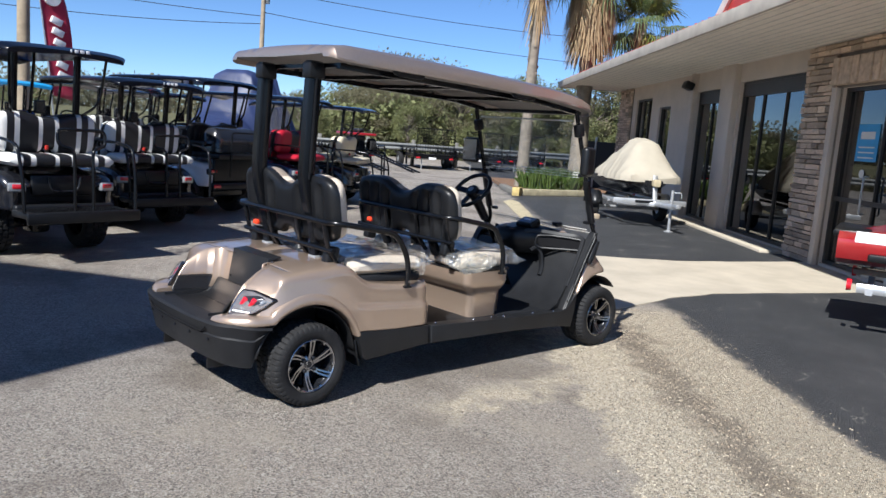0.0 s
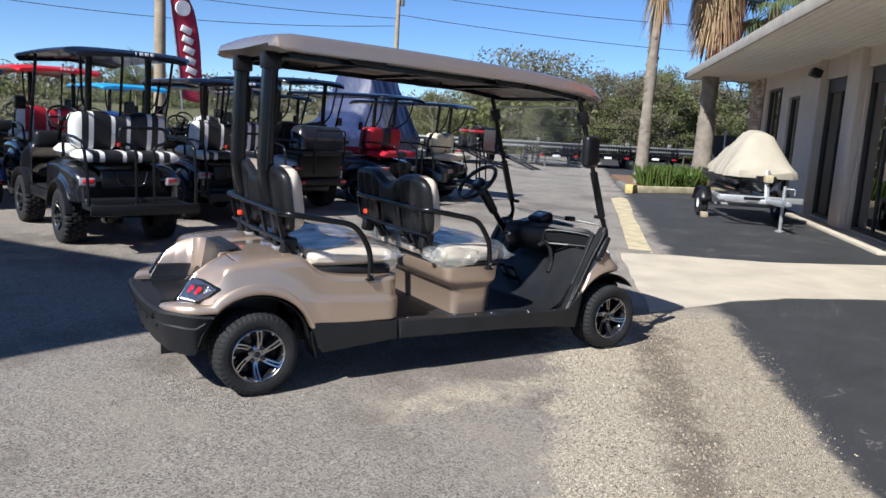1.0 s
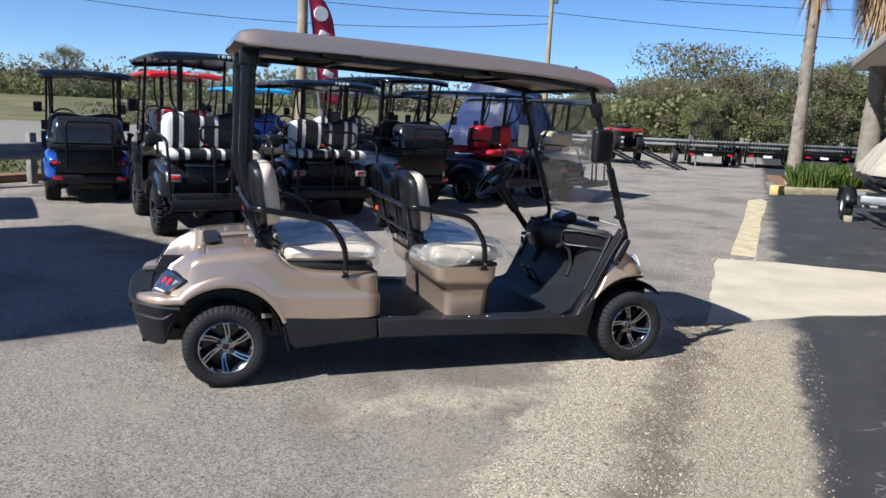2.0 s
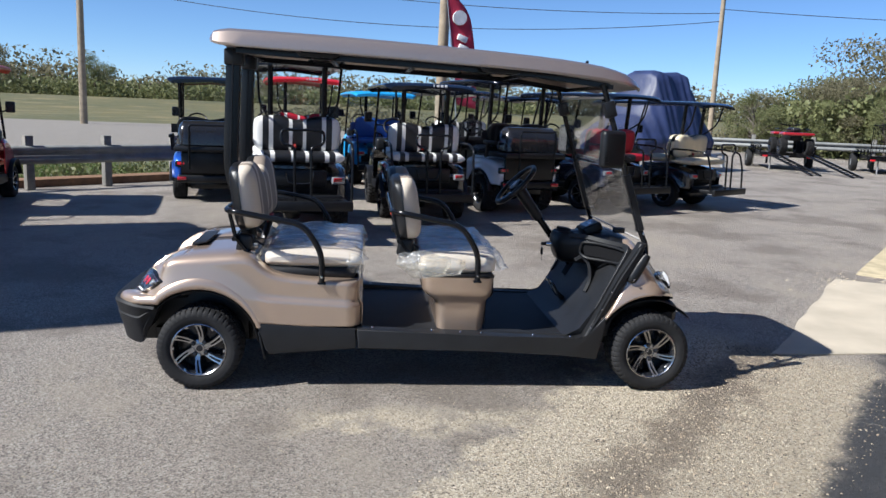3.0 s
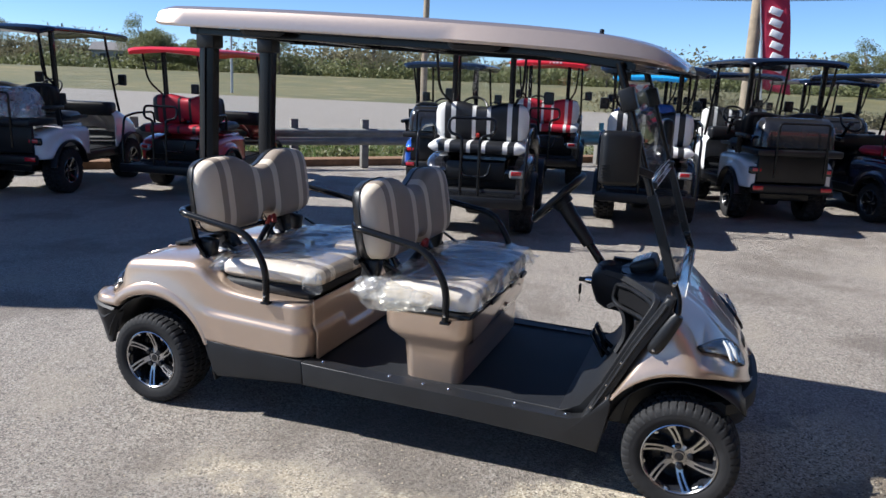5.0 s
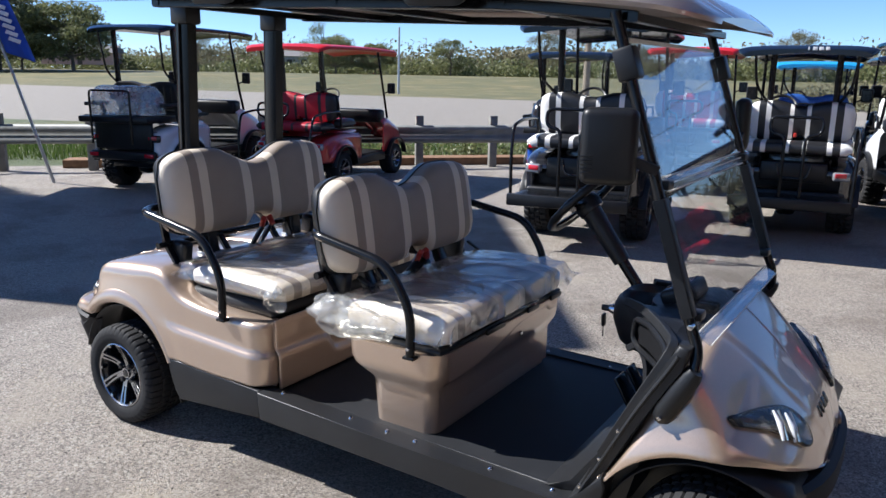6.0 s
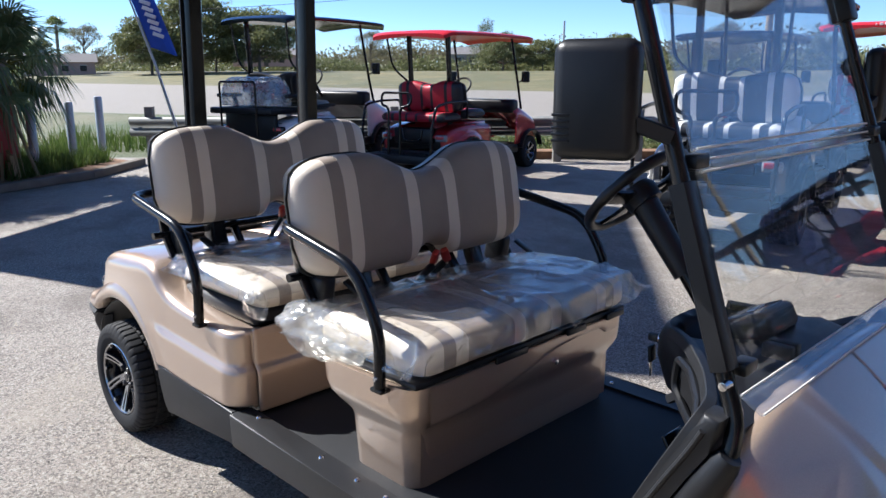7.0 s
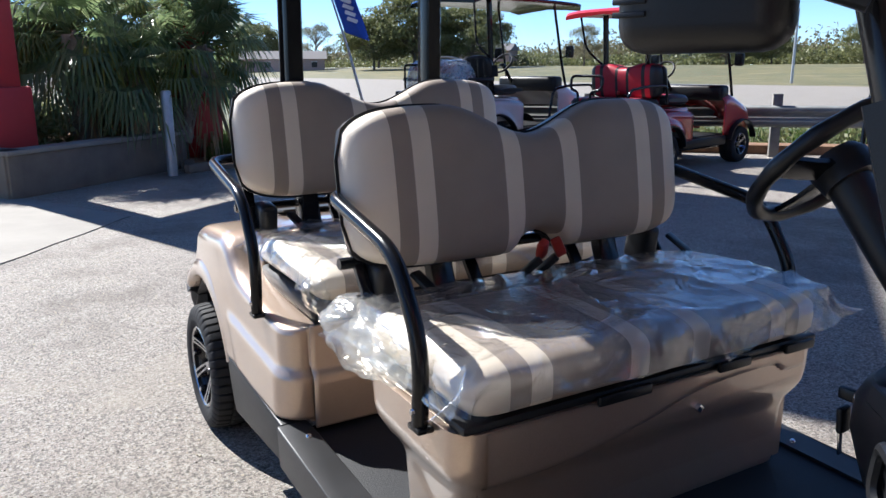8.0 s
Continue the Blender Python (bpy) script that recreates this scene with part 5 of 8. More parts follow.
def cart_screen(root):
    """Windscreen pillars, folding panes, mirrors."""
    line = lambda z: 1.205 - (z - 0.93) * 0.336
    for s in (-1, 1):
        pil = part("screen_pillar", tube(round_path([(1.190, s * 0.572, 0.685), (1.240, s * 0.562, 0.785), (1.240, s * 0.542, 0.85), (1.205, s * 0.532, 0.93), (1.082, s * 0.522, 1.295), (0.934, s * 0.506, 1.735)], 0.06, 6), 0.016, 12), BLACK_MET, root)
        part("pillar_cover", tube([(1.206, s * 0.532, 0.935), (1.100, s * 0.524, 1.245)], 0.02, flat=(0.022, 0.018)), BLACK_PL, pil)
        part("clamp", box((0.980, s * 0.510, 1.600), (0.06, 0.055, 0.09), 0.008, (0, -18, 0)), BLACK_PL, pil)
        secs = []
        for t, w, h in ((0.0, 0.014, 0.012), (0.06, 0.026, 0.021), (0.2, 0.031, 0.025), (0.6, 0.031, 0.025), (0.9, 0.027, 0.023), (1.0, 0.020, 0.02)):
            c = Vector((1.158, s * 0.574, 0.636)).lerp(Vector((1.246, s * 0.570, 0.800)), t)
            ax = Vector((0.892, 0, -0.452))
            secs.append([tuple(c + ax * w * math.cos(a) + Vector((0, s, 0)) * h * math.sin(a)) for a in [2 * math.pi * k / 16 for k in range(16)]])
        shoe = part("pillar_shoe", loft(secs), BLACK_PL, pil)
        part("bolt", lathe([(0, s * 0.608), (0.006, s * 0.607), (0.008, s * 0.59)], 8, "y", (1.168, 0, 0.656)), CHROME, shoe)
        for z in (0.93, 1.28):
            part("clip", box((line(z) + 0.012, s * 0.480, z), (0.032, 0.05, 0.025), 0.005), BLACK_PL, pil)
        part("bolt", lathe([(0, s * 0.564), (0.008, s * 0.562), (0.0095, s * 0.54)], 10, "y", (1.218, 0, 0.915)), CHROME, pil)
    def pane(z0, z1, m):
        p = part("windscreen_pane", extrude([(line(z0) - 0.003, z0), (line(z0) + 0.003, z0), (line(z1) + 0.003, z1), (line(z1) - 0.003, z1)], -0.462, 0.462), m, root, "clear acrylic windscreen pane", smooth=0)
        p.visible_shadow = False
    pane(0.868, 1.265, WINDSHIELD)
    # paler material here imitates the sky's haze on the upper pane
    pane(1.290, 1.665, HAZED_PANE)
    part("screen_trim", box((line(1.28) + 0.006, 0, 1.28), (0.010, 0.93, 0.040), 0.003, (0, -18, 0)), HINGE, root).visible_shadow = False
    for dz in (-0.02, 0.0, 0.02):
        part("screen_edge", tube([(line(1.28 + dz) + 0.011, -0.462, 1.28 + dz), (line(1.28 + dz) + 0.011, 0.462, 1.28 + dz)], 0.0022, 6), FASCIA, root)
    # clear flap from the foot of the screen down on to the bonnet
    flap = loft([[(1.216, y, 0.874), (1.222, y, 0.876), (1.240, y, 0.866), (1.262, y, 0.852), (1.258, y, 0.848), (1.236, y, 0.861)] for y in [-0.485 + 0.097 * i for i in range(11)]])
    part("screen_flap", flap, HINGE, root, "clear flap sealing the foot of the windscreen").visible_shadow = False
    for x, z in ((1.220, 0.877), (1.262, 0.853)):
        part("screen_edge", tube([(x, -0.485, z), (x, 0.485, z)], 0.0022, 6), FASCIA, root)
    part("screen_trim", box((line(1.665), 0, 1.665), (0.012, 0.924, 0.012), 0.003), FASCIA, root)
    for s, at, rz in ((-1, (1.07, -0.585, 1.386), 198), (1, (1.07, 0.550, 1.392), 100)):
        mir = new("side_mirror")
        mir.parent = root
        mir.matrix_basis = pose(*at, 0, 0, rz)
        part("housing", box((0.095, 0, 0.0), (0.150, 0.058, 0.204), 0.024, (0, 0, 0), 4), BLACK_PL, mir, "black ribbed mirror housing")
        gl = -1 if s < 0 else 1
        part("mirror_glass", box((0.095, 0.029 * gl, 0.005), (0.128, 0.004, 0.168), 0.0), CHROME, mir)
        part("arm", tube([(-0.03, 0.02 * s, -0.06), (0.05, 0, -0.03)], 0.014, flat=(0.02, 0.014)), BLACK_PL, mir)
        for i in range(5):
            part("rib", box((0.150, -0.028 * gl, -0.025 - i * 0.011), (0.032, 0.006, 0.005), 0.001), BLACK_PL, mir)


def cart_nose(root):
    """Bonnet, head lamps, front bumper."""
    wf = lambda x: smooth_lerp(x, [(1.0, 0.565), (1.2, 0.568), (1.30, 0.566), (1.36, 0.542), (1.41, 0.492), (1.448, 0.445), (1.49, 0.385), (1.523, 0.315), (1.545, 0.24), (1.556, 0.15)])
    ztf = lambda x: smooth_lerp(x, [(1.0, 0.44), (1.05, 0.53), (1.10, 0.64), (1.15, 0.745), (1.20, 0.805), (1.235, 0.820), (1.26, 0.808), (1.35, 0.730), (1.436, 0.636), (1.48, 0.590), (1.503, 0.560), (1.53, 0.510), (1.548, 0.465), (1.556, 0.440)])
    z0f = lambda x: max(arch_z(x, XF, 0.338, 0.42), lerp(x, [(1.30, 0.455), (1.45, 0.448), (1.5, 0.428), (1.556, 0.405)]) if x > XF else 0.42)
    slope = lambda x: smooth_lerp(x, [(1.0, 0.35), (1.2, 0.35), (1.332, 0.42), (1.40, 0.75), (1.436, 1.0), (1.556, 1.0)])
    fold = lambda x: smooth_lerp(x, [(1.0, 0.44), (1.20, 0.36), (1.30, 0.30), (1.436, 0.270), (1.503, 0.235), (1.535, 0.18), (1.556, 0.10)])
    def ridge(x, y):
        # raised middle panel of the bonnet
        edge = lerp(x, [(1.0, 0.34), (1.25, 0.275), (1.40, 0.205), (1.50, 0.15), (1.556, 0.07)])
        k = min(1.0, max(0.0, (x - 1.16) / 0.06)) * min(1.0, max(0.0, (1.556 - x) / 0.05))
        return k * 0.011 * soft_step(-y, -edge, 0.004)
    def brow_f(x, z):
        d = math.hypot(x - XF, z - WR)
        return 0.036 * math.exp(-((d - 0.338) / 0.06) ** 2) * min(1.0, max(0.0, (1.57 - x) / 0.10))
    def nose_section(x, s):
        """Crowned top out to the fold, a slope down to the side, then the side with its arch lip."""
        W, zt, zl, yf = wf(x), ztf(x), z0f(x), fold(x)
        zs = max(zt - (W - yf) * slope(x), zl + min(0.05, 0.3 * (zt - zl)))
        sec = [(yf * 0.93 * k / 27, zt + 0.012 * (1 - (k / 29.0) ** 2) + ridge(x, yf * 0.93 * k / 27)) for k in range(28)]
        corner = [(yf * 0.93, zt + 0.0017), (yf, zt), (yf + (W - yf) * 0.5, (zt + zs) / 2), (W, zs), (W, zs - (zs - zl) * 0.5), (W, zl)]
        for (p0, p1, p2), n in ((corner[0:3], 9), (corner[2:5], 12)):
            for k in range(1, n + 1):
                u = k / n
                sec.append(tuple((1 - u) ** 2 * a + 2 * u * (1 - u) * b + u * u * c for a, b, c in zip(p0, p1, p2)))
        for k in range(1, 8):
            sec.append((W, corner[4][1] + (zl - corner[4][1]) * k / 7))
        out = []
        for y, z in sec:
            side = max(0.0, (y - yf) / max(W - yf, 0.01)) ** 2
            out.append((x, s * (y + brow_f(x, z) * side), z))
        return out
    for s in (-1, 1):
        bm = loft([nose_section(x, s) for x in xs_range(1.0, 1.556, 80)], False)
        solid(part("bonnet", bm, GOLD, root, smooth=50), 0.008)
    part("nose_end", loft([[(1.550, y, 0.41), (1.563, y, 0.42), (1.557, y, 0.440 + 0.012 * (1 - (y / 0.15) ** 2))] for y in [-0.15 + 0.03 * i for i in range(11)]], False), GOLD, root)
    for i, (w, sk) in enumerate(((0.014, 0), (0.030, 8), (0.030, -8), (0.028, 0))):
        part("badge_bar", box((1.512, -0.068 + i * 0.043, 0.566), (0.008, w, 0.036), 0.003, (0, -32, sk)), BLACK_GLOSS, root)
    def skin_z(x, y):
        """Height of the bonnet's skin at a place in the plan."""
        sec = nose_section(x, 1)[:49]
        return float(np.interp(y, [p[1] for p in sec], [p[2] for p in sec]))
    for s in (-1, 1):
        hl = new("headlight")
        hl.parent = root
        # outline in plan, laid on the skin: pointed at the rear, blunt in front
        plan = [(1.322, 0.508), (1.358, 0.430), (1.395, 0.350), (1.428, 0.278), (1.465, 0.240), (1.498, 0.232), (1.513, 0.256), (1.503, 0.300), (1.478, 0.335), (1.448, 0.368), (1.405, 0.425), (1.362, 0.482)]
        for _ in range(2):
            nxt = []
            for p, q in zip(plan, plan[1:] + plan[:1]):
                p, q = Vector(p), Vector(q)
                nxt += [tuple(p.lerp(q, 0.25)), tuple(p.lerp(q, 0.75))]
            plan = nxt
        outer = [(x, y, skin_z(x, y)) for x, y in plan]
        cpt = Vector((sum(p[0] for p in outer) / len(outer), sum(p[1] for p in outer) / len(outer), sum(p[2] for p in outer) / len(outer)))
        nrm = Vector((0.72, 0.44, 0.54)).normalized()
        def ring(k, out):
            return [tuple((cpt + (Vector(p) - cpt) * k + nrm * (out + 0.012 * (1 - k * k))) * Vector((1, s, 1))) for p in outer]
        part("housing", loft([ring(1.02, -0.03), ring(1.06, 0.006), ring(1.02, 0.014), ring(0.94, 0.014), ring(0.88, 0.008), ring(0.4, 0.004)]), BLACK_GLOSS, hl)
        part("reflector", loft([ring(0.87, 0.010), ring(0.66, 0.009), ring(0.34, 0.008), ring(0.05, 0.008)]), HEAD_BOWL, hl)
        part("lens", loft([ring(0.97, 0.014), ring(0.90, 0.022), ring(0.72, 0.028), ring(0.45, 0.031), ring(0.05, 0.032)]), HEAD_COVER, hl, smooth=70).visible_shadow = False
        for q in (-0.038, 0.030):
            c = cpt + Vector((0.005 + q * 0.35, -q * 0.9, -0.35 * q)) + nrm * 0.024
            lo, hi = c + Vector((0.020, 0.012, -0.040)), c + Vector((-0.018, -0.006, 0.034))
            part("lamp_strip", tube([tuple(p * Vector((1, s, 1))) for p in (lo, c + nrm * 0.005, hi)], [0.004, 0.008, 0.003], 8), MARKW, hl)
            part("lamp_bezel", tube([tuple((p + Vector((0.010, -0.010, 0))) * Vector((1, s, 1))) for p in (lo, c + nrm * 0.003, hi)], 0.004, 6), CHROME, hl)
    secs = []
    for i in range(33):
        y = -0.495 + 0.99 * i / 32
        t = abs(y) / 0.495
        xb = 1.585 - 0.130 * t ** 3
        low = 0.262 + 0.10 * t ** 3
        secs.append([(xb - 0.10, y, 0.43), (xb - 0.02, y, 0.448), (xb + 0.002, y, 0.436), (xb + 0.004, y, 0.37 + 0.03 * t ** 4), (xb - 0.012, y, 0.355 + 0.03 * t ** 4), (xb - 0.03, y, low + 0.01), (xb - 0.045, y, low), (xb - 0.10, y, low)])
    part("front_bumper", loft(secs), BUMPER, root, smooth=35)


def cart_cockpit(root):
    """Cowl trim, toe board, dashboard, steering, pedals."""
    for s in (-1, 1):
        rear = [(0.900, 0.306), (0.980, 0.455), (1.030, 0.558), (1.080, 0.660), (1.120, 0.728), (1.157, 0.790), (1.184, 0.838), (1.196, 0.868)]
        front = [(1.232, 0.864), (1.228, 0.835), (1.212, 0.795), (1.175, 0.735), (1.130, 0.655), (1.080, 0.562), (1.028, 0.460), (0.950, 0.310)]
        if s > 0:
            rear, front = rear[:-2], front[2:]
        part("cowl_trim", extrude(rear + front, s * 0.525, s * 0.584, bevel=0.012, seg=3), GREY_PL, root, "charcoal cowl edge trim")
        mid = [(x * 0.62 + u * 0.38, s * 0.586, z * 0.62 + w * 0.38) for (x, z), (u, w) in zip(rear, front[::-1])]
        part("trim_bead", tube(round_path(mid[:-1], 0.03, 3), 0.006, 8), GREY_PL, root)
        # inner lip that runs from the pod over to the trim
        dz = -0.06 if s > 0 else 0.0
        part("trim_lip", tube(round_path([(0.985, s * 0.530, 0.470), (1.085, s * 0.528, 0.675), (1.155 + dz * 0.5, s * 0.515, 0.812 + dz), (1.150 + dz * 0.5, s * 0.455, 0.826 + dz), (1.085, s * 0.335, 0.826 + dz), (0.985, s * 0.215, 0.838 + dz * 0.4), (0.905, s * 0.145, 0.832)], 0.06, 5), 0.012, 10, flat=(0.014, 0.012)), GREY_PL, root)
        for x, z in ((0.945, 0.372), (1.000, 0.478), (1.050, 0.580)):
            part("screw", lathe([(0, s * 0.592), (0.005, s * 0.591), (0.007, s * 0.580)], 10, "y", (x, 0, z)), CHROME, root)
    part("toe_board", extrude([(0.80, 0.306), (1.06, 0.306), (1.16, 0.70), (1.095, 0.70), (1.00, 0.50), (0.895, 0.345)], -0.528, 0.528, bevel=0.004), GREY_PL, root)
    dash = new("dashboard")
    dash.parent = root
    secs = []
    for i in range(81):
        y = -0.53 + 1.06 * i / 80
        u = abs(y)
        xr = smooth_lerp(u, [(0.0, 0.830), (0.06, 0.834), (0.11, 0.855), (0.18, 0.925), (0.27, 1.020), (0.40, 1.110), (0.50, 1.158), (0.53, 1.165)])
        fall = 0.085 * soft_step(y, 0.19, 0.025)
        zt = 0.836 - 0.030 * soft_step(u, 0.30, 0.03) - 0.7 * fall
        zb = smooth_lerp(u, [(0.0, 0.660), (0.08, 0.665), (0.20, 0.690), (0.32, 0.715), (0.53, 0.725)])
        xb = max(1.13, xr + 0.045)
        # two wells for cups in the top of the pod
        well = 0.060 * (soft_step(u, 0.018, 0.004) - soft_step(u, 0.128, 0.006))
        mid = xr + 0.085
        top = [(xr + 0.012, zt - 0.010), (xr + 0.024, zt + 0.001), (xr + 0.036, zt - 0.002 - well * 0.15), (xr + 0.044, zt - 0.002 - well * 0.9), (mid, zt - well), (xr + 0.122, zt - well * 0.9), (xr + 0.130, zt + 0.002 - well * 0.1)]
        top = [(min(x, xb - 0.012 + 0.001 * i), z) for i, (x, z) in enumerate(top)]
        secs.append([(xr + 0.012, y, zb + 0.04), (xr - 0.004, y, (zb + zt) / 2), (xr - 0.001, y, zt - 0.035)] + [(x, y, z) for x, z in top] + [(xb, y, 0.862 - 0.052 * soft_step(u, 0.26, 0.03) - fall * 0.5), (1.215, y, 0.842 - 0.046 * soft_step(u, 0.26, 0.03) - fall * 0.4), (1.20, y, 0.66), (1.15, y, 0.62), (max(xr + 0.10, 1.08), y, 0.645), (xr + 0.055, y, zb - 0.012), (xr + 0.025, y, zb + 0.008)])
    part("body", loft(secs), BLACK_PL, dash, smooth=50)
    for s in (-1, 1):
        # open glove box with a thick lip on each side of the pod; a near-black block paints its inner shade
        face = lambda v: smooth_lerp(v, [(0.18, 0.925), (0.27, 1.020), (0.40, 1.110), (0.50, 1.158), (0.53, 1.165)])
        lowd = 0.05 if s > 0 else 0.0
        pocket = []
        for i in range(11):
            v = 0.235 + 0.262 * i / 10
            pocket.append([(face(v) - 0.006, s * v, 0.728), (face(v) - 0.006, s * v, 0.795 - lowd), (face(v) + 0.02, s * v, 0.795 - lowd), (face(v) + 0.02, s * v, 0.728)])
        part("glove_box_shade", loft(pocket), RECESS_SHADE, dash)
        rim = [(face(v) - 0.010, s * v, z - lowd * (z > 0.75)) for v, z in ((0.36, 0.716), (0.245, 0.712), (0.215, 0.735), (0.225, 0.805), (0.30, 0.812), (0.42, 0.808), (0.50, 0.800), (0.515, 0.765), (0.500, 0.722), (0.36, 0.716))]
        part("glove_box_lip", tube(round_path(rim, 0.02, 3), 0.010, 8), BLACK_PL, dash)
        part("grab_rib", tube(round_path([(0.945, s * 0.180, 0.690), (0.985, s * 0.200, 0.722), (1.025, s * 0.222, 0.672), (1.035, s * 0.235, 0.570), (1.00, s * 0.245, 0.500)], 0.05), 0.014, 10, flat=(0.030, 0.011)), BUMPER, dash)
    part("display", box((1.062, -0.04, 0.868), (0.120, 0.160, 0.060), 0.016, (0, -24, 0), 3), BLACK_PL, dash)
    part("screen", box((1.050, -0.04, 0.8975), (0.082, 0.120, 0.004), 0.0, (0, -24, 0)), surface("display_glass", (0.16, 0.20, 0.27), 0.1, bumps=0), dash)
    part("print_bar", box((1.052, -0.04, 0.9008), (0.018, 0.06, 0.003), 0.0, (0, -24, 0)), MARKW, dash)
    part("key_switch", lathe([(0.0, 0.792), (0.014, 0.794), (0.018, 0.806), (0.018, 0.85)], 12, "x", (0.0, 0.0, 0.752)), CHROME, dash)
    part("key", box((0.780, 0.0, 0.752), (0.035, 0.014, 0.022), 0.005), BLACK_PL, dash)
    part("key_fob", box((0.772, 0.004, 0.705), (0.012, 0.028, 0.048), 0.010, (6, 0, 0), 3), BLACK_PL, dash)
    part("key_blade", box((0.772, 0.002, 0.664), (0.004, 0.010, 0.045), 0.001, (6, 0, 0)), CHROME, dash)
    for y in (0.30, 0.33):
        part("vent_clip", box((1.185, -y + 0.09, 0.884), (0.06, 0.024, 0.030), 0.004), BUMPER, dash)
    stw = new("steering")
    stw.parent = root
    part("column", tube([(1.0, 0.155, 0.60), (0.66, 0.155, 1.045)], 0.021, 12), BLACK_MET, stw)
    part("column_shroud", tube([(0.775, 0.155, 0.892), (0.64, 0.155, 1.07)], [0.032, 0.040], 12), BLACK_PL, stw)
    part("column_stalk", tube([(0.685, 0.155, 1.01), (0.67, 0.235, 1.04)], 0.007, 8), BLACK_PL, stw)
    whl = new("steering_wheel")
    whl.parent = stw
    whl.matrix_basis = Matrix.Translation((0.610, 0.155, 1.105)) @ Euler((0, radians(-46), 0)).to_matrix().to_4x4()
    secs = []
    for a in range(48):
        q = a * math.pi / 24
        grip = 0.0155 + 0.0012 * math.cos(q * 12)
        secs.append([((0.158 + grip * math.cos(k * math.pi / 5)) * math.cos(q), (0.158 + grip * math.cos(k * math.pi / 5)) * math.sin(q), grip * math.sin(k * math.pi / 5)) for k in range(10)])
    secs.append(secs[0])
    bm = loft(secs, caps=False)
    bmesh.ops.remove_doubles(bm, verts=bm.verts, dist=1e-4)
    part("grip", bm, BLACK_PL, whl)
    for a in (0, 180, 90):
        c, s = math.cos(radians(a + 90)), math.sin(radians(a + 90))
        part("spoke", tube([(0.03 * c, 0.03 * s, -0.018), (0.09 * c, 0.09 * s, -0.012), (0.152 * c, 0.152 * s, 0.0)], 0.01, flat=(0.024, 0.006)), BLACK_MET, whl)
    part("hub", lathe([(0, 0.012), (0.045, 0.008), (0.055, -0.01), (0.05, -0.05), (0.0, -0.05)], 20, "z"), BLACK_PL, whl)
    part("hub_badge", lathe([(0, 0.015), (0.022, 0.013), (0.024, 0.008)], 16, "z"), STEEL, whl)
    for y, w in ((0.115, 0.075), (0.0, 0.095)):
        ped = part("pedal", box((0.878, y, 0.452), (0.012, w, 0.13), 0.004, (0, -30, 0)), BLACK_MET, root)
        part("pedal_plate", box((0.870, y, 0.456), (0.006, w * 0.6, 0.06), 0.002, (0, -30, 0)), STEEL, ped)
        part("pedal_arm", tube([(0.895, y, 0.43), (0.985, y, 0.36)], 0.011), BLACK_MET, ped)


def build_main_cart():
    root = thing("golf_cart", (0, 0.02, 0), 0, "champagne metallic four-seat golf cart with striped beige seats, parked on asphalt", "golf cart")
    cart_rear(root)
    cart_base(root)
    cart_seats(root)
    cart_roof(root)
    cart_screen(root)
    cart_nose(root)
    cart_cockpit(root)
    for x in (XR, XF):
        for s in (-1, 1):
            make_wheel(root, (x, s * 0.512, WR), s, 0.228, 0.215, 0.143, spokes=6)
    return root


build_main_cart()


# ---- the other carts on the lot; local x forward from the rear axle ----
P_BLACK = flake_paint("black_cart_paint", (0.012, 0.013, 0.018), 0.3, 0.25)
P_NAVYROOF = surface("dark_roof_plastic", (0.004, 0.006, 0.012), 0.16, var=0.2, bumps=0.0, spec=0.4)
P_REDROOF = surface("red_roof_plastic", (0.50, 0.014, 0.02), 0.35, var=0.1, bumps=0.0, spec=0.35)
P_NAVY = flake_paint("navy_cart_paint", (0.015, 0.022, 0.05), 0.3, 0.25)
P_RED = flake_paint("red_cart_paint", (0.45, 0.012, 0.018), 0.35, 0.28)
P_BLUE = flake_paint("blue_cart_paint", (0.015, 0.10, 0.52), 0.35, 0.28)
P_CYAN = surface("bright_blue_plastic", (0.02, 0.30, 0.62), 0.35, var=0.1, bumps=0)
P_WHITE = surface("white_cart_paint", (0.72, 0.72, 0.73), 0.25, var=0.05, bumps=0, coat=0.6)
P_SILVER = surface("silver_cart_paint", (0.45, 0.46, 0.48), 0.3, 0.5, var=0.05, bumps=0, coat=0.6)
DARKBOX = surface("glossy_dark_cover", (0.018, 0.018, 0.02), 0.18, var=0.2, scale=5, bumps=0.05, coat=0.3)
HAZE = clear_pane("hazy_clear_cover", (0.75, 0.78, 0.80), 0.10, 0.2, 0.30, 0.5)
MARK = surface("white_mark", (0.75, 0.75, 0.75), 0.5, bumps=0)


